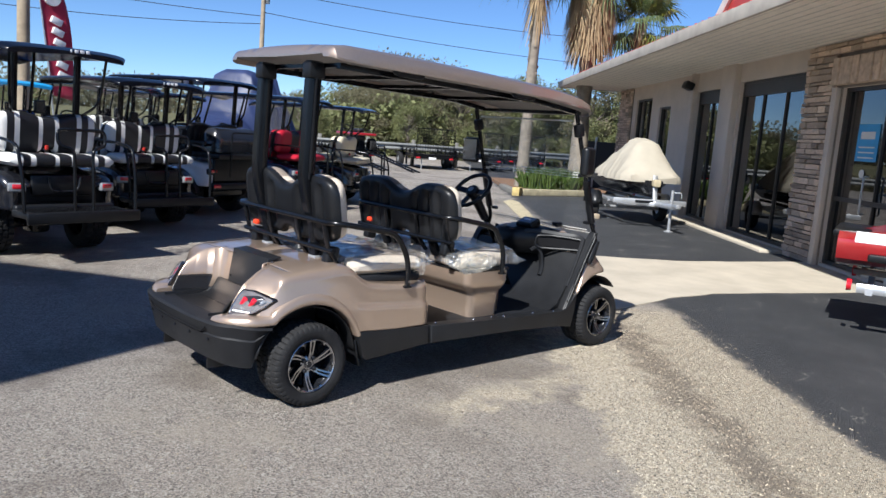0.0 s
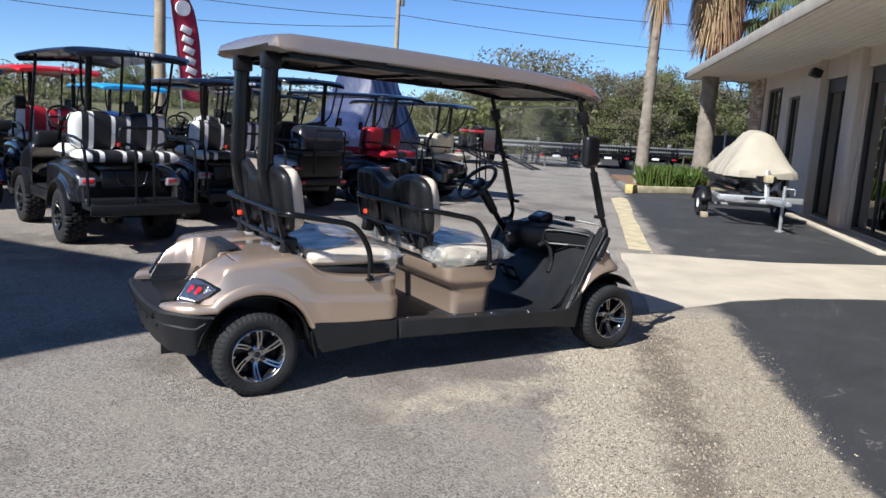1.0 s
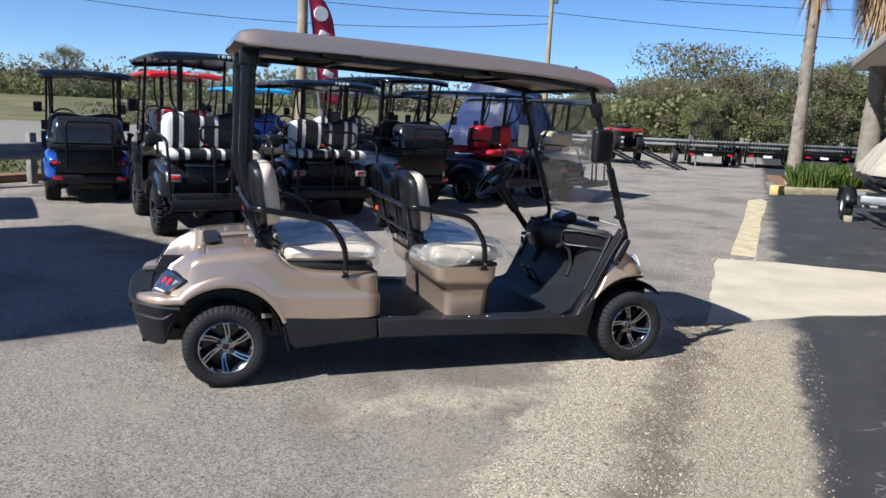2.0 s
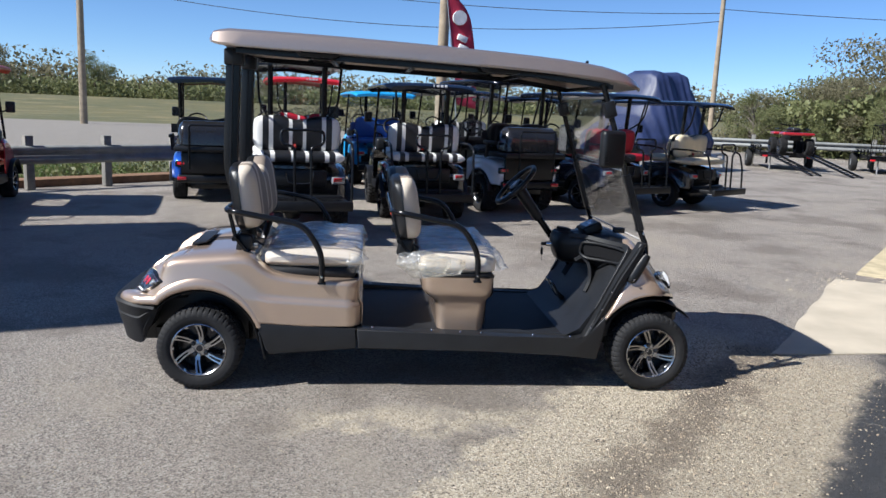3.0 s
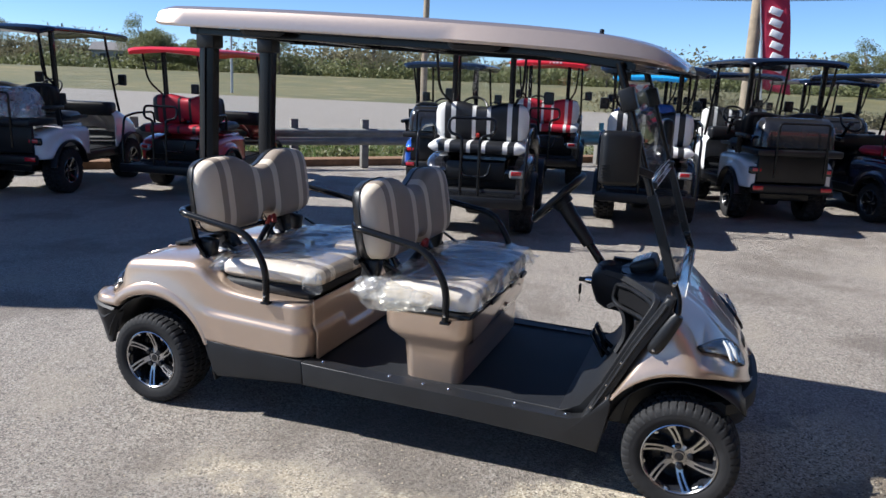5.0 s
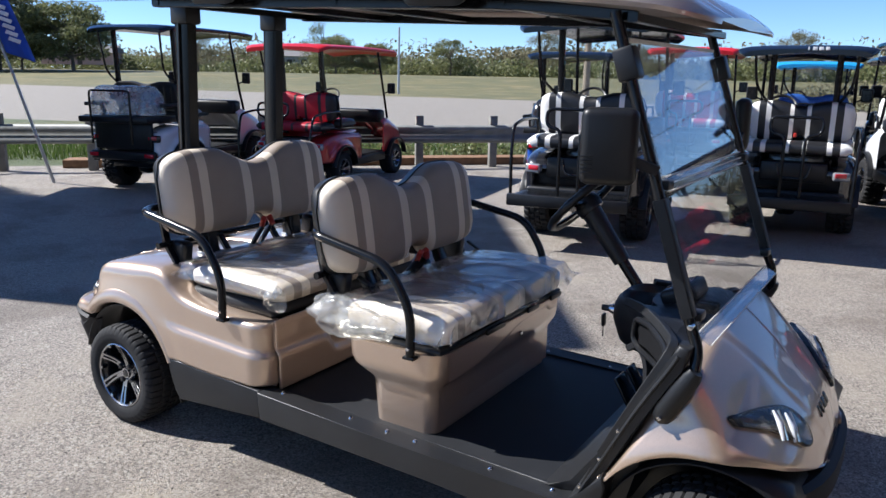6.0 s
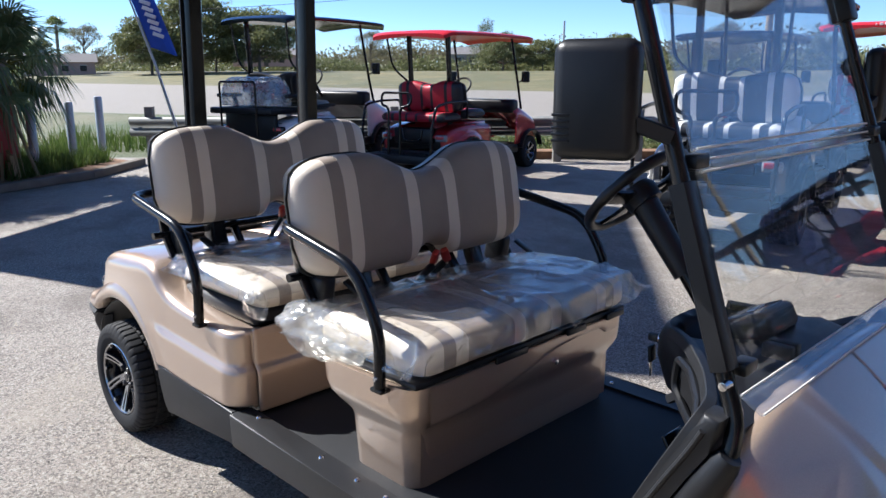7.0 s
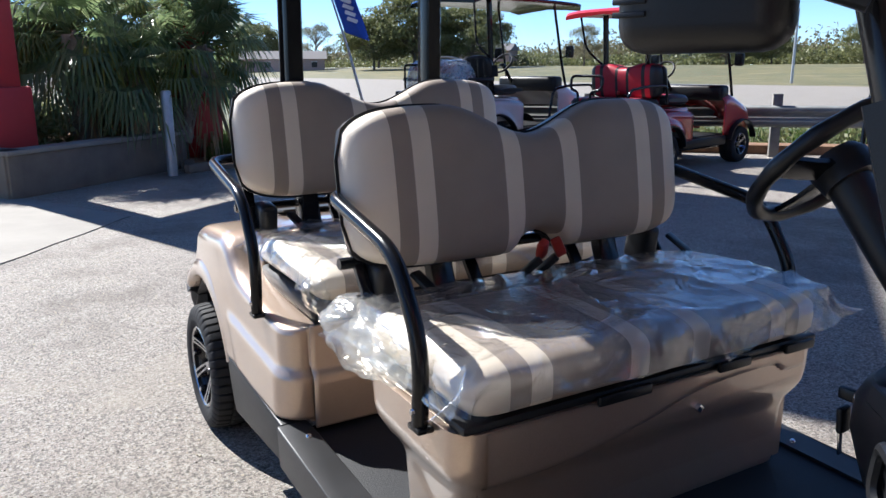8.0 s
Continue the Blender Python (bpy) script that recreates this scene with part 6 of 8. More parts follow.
def lot_cart(loc, heading, label, body, roofm, seat_a, seat_b, rear="seat", lift=0.10, R=0.28, blocky=True, roof_z=1.93, length=1.70, marks=True, stripes=(0.06, 0.10, 0.28, 0.33, 0.40), cover=None):
    root = thing("golf_cart", loc, heading, label, "golf cart", "parked carts")
    z = lift
    fz = 0.36 + z          # floor height
    # body: rear quarters, rocker, bonnet
    for s in (-1, 1):
        ws = [(-0.52, 0.44), (-0.45, 0.53), (-0.1, 0.57), (0.5, 0.57)]
        secs = shell_side(xs_range(-0.52, 0.52, 22), lambda x: smooth_lerp(x, ws), lambda x: smooth_lerp(x, [(-0.52, 0.56 + z), (-0.4, 0.66 + z), (0.0, 0.72 + z), (0.5, 0.70 + z)]),
                          lambda x: max(fz - 0.02, (R + 0.0 + math.sqrt(max(0, (R + 0.09) ** 2 - x * x))) if abs(x) < R + 0.09 else 0), lambda x: 0.3, lambda x: 0.07, s,
                          lambda x, zz: 0.025 * math.exp(-((math.hypot(x, zz - R) - R - 0.11) / 0.04) ** 2))
        solid(part("rear_quarter", loft(secs, False), body, root, smooth=50), 0.01)
        part("wheel_arch", tube([((R + 0.085) * math.cos(a), s * 0.585, R + (R + 0.085) * math.sin(a)) for a in [math.pi * (0.06 + 0.88 * k / 14) for k in range(15)]], 0.02, flat=(0.04, 0.012)), BLACK_PL, root)
        part("wheel_arch", tube([(length + (R + 0.085) * math.cos(a), s * 0.575, R + (R + 0.085) * math.sin(a)) for a in [math.pi * (0.08 + 0.84 * k / 14) for k in range(15)]], 0.02, flat=(0.04, 0.012)), BLACK_PL, root)
        part("rocker", box((0.85, s * 0.52, fz - 0.06), (1.0, 0.08, 0.12), 0.02), BLACK_PL, root)
        # front wing
        secs = shell_side(xs_range(length - 0.42, length + 0.42, 20), lambda x: smooth_lerp(x - length, [(-0.42, 0.55), (0.1, 0.55), (0.3, 0.50), (0.4, 0.38), (0.42, 0.30)]), lambda x: smooth_lerp(x - length, [(-0.42, 0.86 + z), (-0.3, 0.90 + z), (0.0, 0.80 + z), (0.3, 0.66 + z), (0.42, 0.50 + z)]),
                          lambda x: max(fz, R + math.sqrt(max(0, (R + 0.09) ** 2 - (x - length) ** 2))) if abs(x - length) < R + 0.09 else fz, lambda x: 0.0, lambda x: 0.12, s)
        solid(part("bonnet", loft(secs, False), body, root, smooth=50), 0.01)
    part("chassis", box((length / 2 - 0.05, 0, fz - 0.12), (length + 0.7, 0.62, 0.14), 0.02), BLACK_MET, root)
    part("rear_axle", tube([(0, -0.42, R), (0, 0.42, R)], 0.045, 10), BLACK_MET, root)
    part("front_axle", tube([(length, -0.42, R), (length, 0.42, R)], 0.035, 10), BLACK_MET, root)
    part("gearbox", box((-0.02, 0.05, R), (0.26, 0.2, 0.2), 0.05), BLACK_MET, root)
    for s in (-1, 1):
        part("shock", tube([(-0.08, s * 0.36, R + 0.02), (-0.12, s * 0.33, fz + 0.12)], 0.03, 10), BLACK_MET, root)
    part("floor", box((0.9, 0, fz), (1.05, 1.0, 0.03), 0.005), MATF, root)
    part("engine_box", box((-0.02, 0, 0.52 + z), (0.86, 0.92, 0.26), 0.03), BLACK_PL, root)
    part("seat_box", box((0.25, 0, 0.60 + z), (0.55, 0.98, 0.3), 0.03), body, root)
    part("dashboard", box((length - 0.36, 0, 0.90 + z), (0.2, 1.02, 0.2), 0.05, None, 3), BLACK_PL, root)
    part("rear_bumper", box((-0.55, 0, fz - 0.02), (0.08, 0.98, 0.12), 0.03, None, 3), BLACK_PL, root)
    for s in (-1, 1):
        lamp = part("tail_light", box((-0.50, s * 0.44, 0.56 + z), (0.07, 0.16, 0.09), 0.02, (0, 0, s * -14), 3), CLEAR_LENS if rear == "seat" else BLACK_GLOSS, root)
        part("lens", box((-0.532, s * 0.435, 0.57 + z), (0.02, 0.11, 0.045), 0.008, (0, 0, s * -14)), RED_LENS, lamp)
        if rear == "cargo":
            part("reflector", box((-0.605, s * 0.42, fz - 0.01), (0.02, 0.13, 0.05), 0.005), RED_LENS, root)
    if not seat_b:
        stripes = (0.6,)
    mats = [seat_a, seat_b or seat_a]
    # front seats face forward
    part("front_cushion", cushion_bm(0.02, 0.50, 0.51, 0.78 + z, 0.90 + z, stripes, 20), None, root, mats=mats)
    fb = new("front_backrest")
    fb.parent = root
    fb.matrix_basis = pose(0.0, 0, 0.90 + z, 0, -8, 0)
    part("pad", twin_pad(0.51, 0.37, 0.0, 0.09, stripes, 0.04, 0.04, n=40), None, fb, mats=mats)
    part("shell", twin_shell(0.515, 0.375, -0.005, 0.04, 0.04, 0.04, n=30), BLACK_PL, fb)
    if rear == "seat":
        # rear bench looks back
        part("rear_cushion", cushion_bm(-0.56, -0.12, 0.51, 0.76 + z, 0.87 + z, stripes, 20), None, root, mats=mats)
        rb = new("rear_backrest")
        rb.parent = root
        rb.matrix_basis = pose(-0.08, 0, 0.87 + z, 0, 6, 180)
        part("pad", twin_pad(0.51, 0.41, 0.0, 0.10, stripes, 0.05, 0.05, n=40), None, rb, mats=mats)
        part("shell", twin_shell(0.515, 0.415, -0.005, 0.04, 0.05, 0.05, n=30), BLACK_PL, rb)
        part("belt_buckle", box((-0.22, 0.03, 0.93 + z), (0.03, 0.032, 0.045), 0.006), BUCKLE, root)
        deck = part("foot_deck", box((-0.77, 0, fz - 0.03), (0.40, 1.04, 0.06), 0.012), BLACK_PL, root, "ribbed black foot platform")
        bm = bmesh.new()
        for i in range(12):
            add_box(bm, (-0.95 + i * 0.032, 0, fz + 0.003), (0.014, 0.9, 0.008))
        part("deck_rib", bm, BLACK_PL, deck)
        part("deck_edge", box((-0.97, 0, fz - 0.04), (0.05, 1.10, 0.11), 0.015), BLACK_PL, root)
        part("grab_bar", tube(round_path([(-0.93, -0.09, fz), (-0.91, -0.09, 0.96 + z), (-0.88, -0.23, 0.99 + z), (-0.86, -0.23, 1.14 + z), (-0.86, 0.23, 1.14 + z), (-0.88, 0.23, 0.99 + z), (-0.91, 0.09, 0.96 + z), (-0.93, 0.09, fz)], 0.06), 0.016), BLACK_MET, root)
        for s in (-1, 1):
            part("arm_rail", tube(round_path([(-0.90, s * 0.54, fz), (-0.88, s * 0.55, 0.70 + z), (-0.80, s * 0.56, 0.98 + z), (-0.5, s * 0.56, 1.02 + z), (-0.06, s * 0.55, 1.02 + z), (-0.04, s * 0.54, 0.80 + z)], 0.08), 0.016), BLACK_MET, root)
        part("spare_panel", box((-0.5, 0, 0.58 + z), (0.05, 0.62, 0.2), 0.02), BLACK_PL, root)
        part("panel_ring", tube(round_path([(-0.53, -0.16, 0.66 + z), (-0.54, -0.13, 0.52 + z), (-0.54, 0.13, 0.52 + z), (-0.53, 0.16, 0.66 + z)], 0.06), 0.012), BLACK_GLOSS, root)
    else:
        # flat bed with a rounded bag cover above it
        part("cargo_bed", box((-0.42, 0, 0.80 + z), (0.62, 1.04, 0.08), 0.02), BLACK_PL, root)
        part("bed_panel", box((-0.52, 0, 0.60 + z), (0.06, 0.86, 0.36), 0.015), BLACK_PL, root)
        secs = []
        for i in range(21):
            y = -0.50 + i * 0.05
            e = max(0, abs(y) - 0.38) / 0.12
            k = math.sqrt(max(0.02, 1 - e * e))
            secs.append([(-0.42 + 0.24 * k * math.cos(a) * 0.9, y, 0.86 + z + 0.36 * k * abs(math.sin(a)) ** 0.7) for a in [math.pi * q / 12 for q in range(13)]])
        part("bag_cover", loft(secs), cover or DARKBOX, root, "hazy clear plastic cover" if cover else "glossy dark rounded cover")
        part("rack", tube(round_path([(-0.74, -0.30, 0.50 + z), (-0.75, -0.30, 1.16 + z), (-0.75, 0.30, 1.16 + z), (-0.74, 0.30, 0.50 + z)], 0.05), 0.014), BLACK_MET, root)
        for s in (-1, 1):
            part("arm_rest", box((-0.30, s * 0.58, 0.98 + z), (0.42, 0.06, 0.05), 0.015), BLACK_PL, root)
            part("arm_post", tube([(-0.15, s * 0.57, 0.75 + z), (-0.22, s * 0.58, 0.97 + z)], 0.016, flat=(0.03, 0.014)), BLACK_PL, root)
    # roof on four posts
    rz = roof_z
    roof = new("roof")
    roof.parent = root
    x0, x1 = (-0.62 if rear == "seat" else -0.40), length + 0.02
    secs = []
    for k in range(25):
        t = k / 24
        x = x0 + (x1 - x0) * t
        e = max(0, abs(2 * t - 1) - 0.88) / 0.12
        W = 0.635 * (1 - 0.12 * e * e)
        zc = rz - 0.04 * e * e + 0.015 * math.sin(t * math.pi)
        sec = [(x, W * math.sin(a) if abs(math.sin(a)) < 0.999 else W * math.sin(a), zc - 0.05 * (1 - math.cos(a)) ** 1.5) for a in [math.pi / 2 * (2 * q / 16 - 1) for q in range(17)]]
        sec += [(x, W * 0.99, zc - 0.075), (x, 0, zc - 0.03), (x, -W * 0.99, zc - 0.075)]
        secs.append(sec)
    part("canopy", loft(secs), roofm, roof, smooth=45)
    if marks:
        for i, w in enumerate((0.012, 0.038, 0.04, 0.036)):
            part("badge_bar", box((x0 + 0.002, -0.02 - i * 0.055, rz - 0.035), (0.008, w, 0.03), 0.002), MARK, roof)
    for s in (-1, 1):
        xp = -0.10 if rear == "seat" else 0.02
        yp = s * (0.31 if rear == "seat" else 0.46)
        part("rear_post", tube(round_path([(xp, yp, 0.70 + z), (xp - 0.02, yp, 1.3 + z * 0.5), (xp - 0.06, yp, rz - 0.05)], 0.1), 0.026, 10, flat=(0.030, 0.022)), BLACK_MET, roof)
        part("front_post", tube(round_path([(length - 0.22, s * 0.52, 0.86 + z), (length - 0.30, s * 0.51, 1.2 + z * 0.5), (length - 0.48, s * 0.49, rz - 0.06)], 0.1), 0.018, 10), BLACK_MET, roof)
        part("roof_brace", tube(round_path([(xp, yp, 1.22 + z), (xp - 0.26, s * 0.44, 1.46 + z * 0.5), (xp - 0.34, s * 0.47, rz - 0.06)], 0.12), 0.014, 8), BLACK_MET, roof)
        mir = part("side_mirror", box((length - 0.30, s * 0.63, 1.32 + z), (0.05, 0.13, 0.16), 0.02, (0, 0, s * 8)), BLACK_PL, roof)
        part("mirror_glass", box((length - 0.327, s * 0.63, 1.32 + z), (0.004, 0.10, 0.13), 0, (0, 0, s * 8)), BLACK_GLOSS, mir)
        part("mirror_arm", tube([(length - 0.30, s * 0.63, 1.30 + z), (length - 0.30, s * 0.51, 1.24 + z)], 0.01), BLACK_PL, mir)
    pn = part("windscreen", extrude([(length - 0.216, 0.90 + z), (length - 0.21, 0.90 + z), (length - 0.464, rz - 0.1), (length - 0.47, rz - 0.1)], -0.48, 0.48), WINDSHIELD, roof, smooth=0)
    pn.visible_shadow = False
    part("steering_column", tube([(length - 0.35, 0.26, 0.80 + z), (length - 0.62, 0.26, 1.14 + z)], 0.025), BLACK_MET, root)
    bm = bmesh.new()
    secs = []
    rotm = Euler((0, radians(-50), 0)).to_matrix()
    for a in range(25):
        q = a * math.pi / 12
        secs.append([rotm @ Vector(((0.16 + 0.015 * math.cos(k * math.pi / 4)) * math.cos(q), (0.16 + 0.015 * math.cos(k * math.pi / 4)) * math.sin(q), 0.015 * math.sin(k * math.pi / 4))) + Vector((length - 0.65, 0.26, 1.18 + z)) for k in range(8)])
    add_loft(bm, secs, caps=False)
    part("steering_wheel", bm, BLACK_PL, root)
    part("steering_hub", lathe([(0, 0.01), (0.04, 0.005), (0.045, -0.03), (0, -0.04)], 14, "z", (length - 0.65, 0.26, 1.17 + z)), BLACK_PL, root)
    for x in (0, length):
        for s in (-1, 1):
            make_wheel(root, (x, s * 0.48, R), s, R, 0.24 if blocky else 0.20, 0.16 if R > 0.25 else 0.142, blocky, 26 if blocky else 44, 0.02 if blocky else 0.007)
    return root


lot_cart((-1.17, 4.72, 0), 99.5, "black lifted golf cart with black and white striped rear-facing seats", P_BLACK, P_NAVYROOF, BLACK_V, WHITE_V, "seat", 0.14, 0.29, True, 2.06)
lot_cart((0.47, 6.40, 0), 96, "black golf cart with black and white striped rear bench", P_BLACK, P_NAVYROOF, BLACK_V, WHITE_V, "seat", 0.08, 0.26, True, 1.90)
lot_cart((-2.78, 8.0, 0), 99, "bright blue golf cart with a dark bag cover and black roof", P_BLUE, P_NAVYROOF, BLACK_V, None, "cargo", 0.02, 0.24, False, 1.90, marks=False)
lot_cart((-1.45, 9.3, 0), 99, "dark golf cart with a red roof and red and white seats", P_BLACK, P_REDROOF, RED_V, WHITE_V, "seat", 0.12, 0.28, True, 2.0)
lot_cart((-0.05, 11.2, 0), 98, "bright blue golf cart with blue roof and seats", P_CYAN, P_CYAN, BLUE_V, None, "seat", 0.08, 0.26, True, 1.85, marks=False)
lot_cart((1.45, 10.2, 0), 98, "dark golf cart with striped seats behind the front row", P_BLACK, P_NAVYROOF, BLACK_V, WHITE_V, "seat", 0.10, 0.27, True, 1.92, marks=False)
lot_cart((2.02, 7.5, 0), 108, "white-sided lifted cart with a glossy dark bag cover", P_WHITE, P_NAVYROOF, BLACK_V, None, "cargo", 0.12, 0.29, True, 2.06, marks=False)
lot_cart((3.0, 11.4, 0), 102, "dark golf cart with a flat roof behind the front row", P_SILVER, P_NAVYROOF, BLACK_V, WHITE_V, "cargo", 0.05, 0.25, True, 1.88, marks=False)
lot_cart((3.76, 8.20, 0), 118, "dark blue golf cart with red, white and black seats", P_NAVY, P_NAVYROOF, BLACK_V, RED_V, "seat", 0.08, 0.26, True, 1.93, marks=False, stripes=(0.13,))
lot_cart((5.45, 8.95, 0), 126, "dark golf cart with cream vinyl seats and a long flat roof", P_BLACK, P_NAVYROOF, CREAM_V, None, "seat", 0.02, 0.24, False, 1.87, marks=False)
lot_cart((-5.82, 5.72, 0), 101, "red golf cart with a red roof and red and black seats", P_RED, P_REDROOF, RED_V, BLACK_V, "seat", 0.02, 0.24, False, 1.93, marks=False)
lot_cart((-7.22, 4.15, 0), 105, "white lifted golf cart with hazy clear rear cover, dark roof", P_WHITE, P_NAVYROOF, BLACK_V, None, "cargo", 0.14, 0.30, True, 2.12, marks=False, cover=HAZE)


# ---- palms, trees, shrubs ----
def leaf_material(name, a, b, rough=0.5, trans=0.35):
    m, nt, bs = mat_base(name)
    geo = nt.nodes.new("ShaderNodeNewGeometry")
    c = ramp(nt, geo.outputs["Random Per Island"], [(0.0, a), (1.0, b)])
    c = mixc(nt, calc(nt, 'MULTIPLY', noise_tex(nt, 2.0, 3), 0.5), c, tuple(x * 0.55 for x in a))
    nt.links.new(c, bs.inputs["Base Color"])
    bs.inputs["Roughness"].default_value = rough
    bs.inputs["Specular IOR Level"].default_value = 0.5 if rough < 0.35 else 0.25
    tl = nt.nodes.new("ShaderNodeBsdfTranslucent")
    nt.links.new(c, tl.inputs[0])
    mx = node(nt, "ShaderNodeMixShader", Fac=trans)
    nt.links.new(bs.outputs[0], mx.inputs[1]); nt.links.new(tl.outputs[0], mx.inputs[2])
    nt.links.new(mx.outputs[0], nt.nodes["Material Output"].inputs["Surface"])
    return m


BARK = surface("palm_bark", (0.24, 0.205, 0.165), 0.9, var=0.3, scale=5, fine=40, bumps=0.8, dist=0.02)
BARK_D = surface("tree_bark", (0.12, 0.10, 0.08), 0.9, var=0.3, scale=5, fine=40, bumps=0.8, dist=0.02)
THATCH = leaf_material("dead_palm_thatch", (0.42, 0.31, 0.18), (0.24, 0.16, 0.09), 0.8, 0.1)
PALMLEAF = leaf_material("palm_leaf", (0.12, 0.19, 0.085), (0.26, 0.31, 0.15), 0.28, 0.58)
PALMLEAF_Y = leaf_material("yellowing_palm_leaf", (0.12, 0.16, 0.03), (0.26, 0.24, 0.05), 0.4, 0.25)
LEAF_A = leaf_material("oak_leaf", (0.115, 0.135, 0.055), (0.26, 0.262, 0.12))
LEAF_B = leaf_material("dry_olive_leaf", (0.145, 0.138, 0.080), (0.27, 0.24, 0.15), 0.8)
LEAF_C = leaf_material("bright_leaf", (0.15, 0.172, 0.070), (0.31, 0.315, 0.15))
GRASSM = leaf_material("grass_blade", (0.06, 0.11, 0.02), (0.16, 0.21, 0.06), 0.5, 0.3)


def fan_frond(bm, base, d, length, size, rng, droop=0.4, n=20, mi=0):
    """A fan palm frond: stalk, then pleated leaflets spread from its end."""
    d = Vector(d).normalized()
    side = d.cross(Vector((0, 0, 1))).normalized()
    up = side.cross(d)
    tip = Vector(base) + d * length + Vector((0, 0, -droop * length * 0.25))
    add_tube(bm, [base, (Vector(base) + tip) / 2 + up * 0.04, tip], [0.014, 0.011, 0.008], 4, mi=mi)
    for k in range(n):
        a = (k / (n - 1) * 2 - 1) * radians(125)
        L = size * (0.75 + 0.3 * math.cos(a)) * rng.uniform(0.85, 1.1)
        v = (d * math.cos(a) + side * math.sin(a)).normalized()
        w = v.cross(up).normalized() * L * 0.032
        q = tip + v * L * 0.55 + up * 0.03
        e = tip + v * L + Vector((0, 0, -droop * L * rng.uniform(0.4, 1.0)))
        p = [bm.verts.new(x) for x in (tip, q + w, e, q - w)]
        bm.faces.new(p).material_index = mi


def fan_palm(loc, h, r, label, crown=30, size=0.75, stalk=0.6, seed=1, skirt=0, lean=(0, 0), group="palms", low=-0.5, skirt_len=1.3):
    rng = random.Random(seed)
    root = thing("palm_tree", loc, rng.uniform(0, 360), label, "palm tree", group)
    top = Vector((lean[0], lean[1], h))
    pts, rad = [], []
    for i in range(15):
        t = i / 14
        pts.append(top * t + Vector((0, 0, 0)))
        rad.append(r * (1.25 - 0.35 * min(1, t * 3) + 0.05 * math.sin(i * 2.1)))
    bm = bmesh.new()
    add_tube(bm, pts, rad, 16)
    for i in range(40):
        a, t = rng.uniform(0, 6.28), rng.uniform(0.1, 1)
        p = top * t + Vector((math.cos(a), math.sin(a), 0)) * r * 0.92
        add_box(bm, p, (0.05, 0.05, 0.09), 0.01, (0, 20, math.degrees(a)), 1)
    part("trunk", bm, BARK, root)
    bm = bmesh.new()
    for i in range(crown):
        a = i * 2.399 + rng.uniform(-.2, .2)
        el = rng.uniform(low, 1.25)
        d = (math.cos(a) * math.cos(el), math.sin(a) * math.cos(el), math.sin(el))
        fan_frond(bm, top + Vector((0, 0, rng.uniform(-0.1, 0.1))), d, stalk * rng.uniform(0.8, 1.2), size * rng.uniform(0.8, 1.15), rng, 0.5 if el > 0.2 else 0.9, 30, 1 if rng.random() < 0.2 else 0)
    part("crown", bm, None, root, mats=[PALMLEAF, PALMLEAF_Y], smooth=0)
    if skirt:
        bm = bmesh.new()
        for i in range(skirt):
            a, z = rng.uniform(0, 6.28), rng.uniform(0, 1)
            b = top * (1 - 0.02) + Vector((math.cos(a) * r, math.sin(a) * r, -z * skirt_len))
            L = rng.uniform(0.5, 1.1)
            fat = 1 + 0.8 * math.sin(z * 3.1)
            b += Vector((math.cos(a), math.sin(a), 0)) * r * 0.7 * fat * (skirt_len > 1.5)
            e = b + Vector((math.cos(a) * L * 0.28, math.sin(a) * L * 0.28, -L))
            w = Vector((-math.sin(a), math.cos(a), 0)) * rng.uniform(0.008, 0.032)
            p = [bm.verts.new(x) for x in (b - w, b + w, e + w * 0.3, e - w * 0.3)]
            bm.faces.new(p)
        part("dead_frond_skirt", bm, THATCH, root, "hanging dry brown fronds", smooth=0)
    return root


fan_palm((13.9, 11.6, 0), 6.5, 0.17, "tall palm, grey trunk, brown skirt of dead fronds", 34, 0.9, 0.7, 4, 200, (-0.15, 0.1))
fan_palm((15.6, 10.9, 0), 6.6, 0.25, "thick palm trunk with hanging thatch beside the fence", 34, 1.0, 0.8, 9, 1500, (0.1, 0.1), skirt_len=1.9)
fan_palm((16.9, 10.2, 0), 5.2, 0.2, "palm behind the shop corner", 26, 0.9, 0.7, 19, 120, (0.1, 0.1))


def leaf_cloud(bm, c, rad, n, leaf, rng):
    """Many small leaves in clumps round a centre, thinner outside."""
    for i in range(n):
        v = Vector((rng.gauss(0, 1), rng.gauss(0, 1), rng.gauss(0, 1))).normalized() * (rng.random() ** 0.45)
        p = Vector(c) + Vector((v.x * rad[0], v.y * rad[1], v.z * rad[2]))
        a, b = Vector((rng.gauss(0, 1), rng.gauss(0, 1), rng.gauss(0, 1))).normalized() * leaf * rng.uniform(0.6, 1.3), Vector((rng.gauss(0, 1), rng.gauss(0, 1), rng.gauss(0, 1))).normalized() * leaf * 0.6
        q = [bm.verts.new(x) for x in (p - a, p + b, p + a, p - b)]
        bm.faces.new(q)


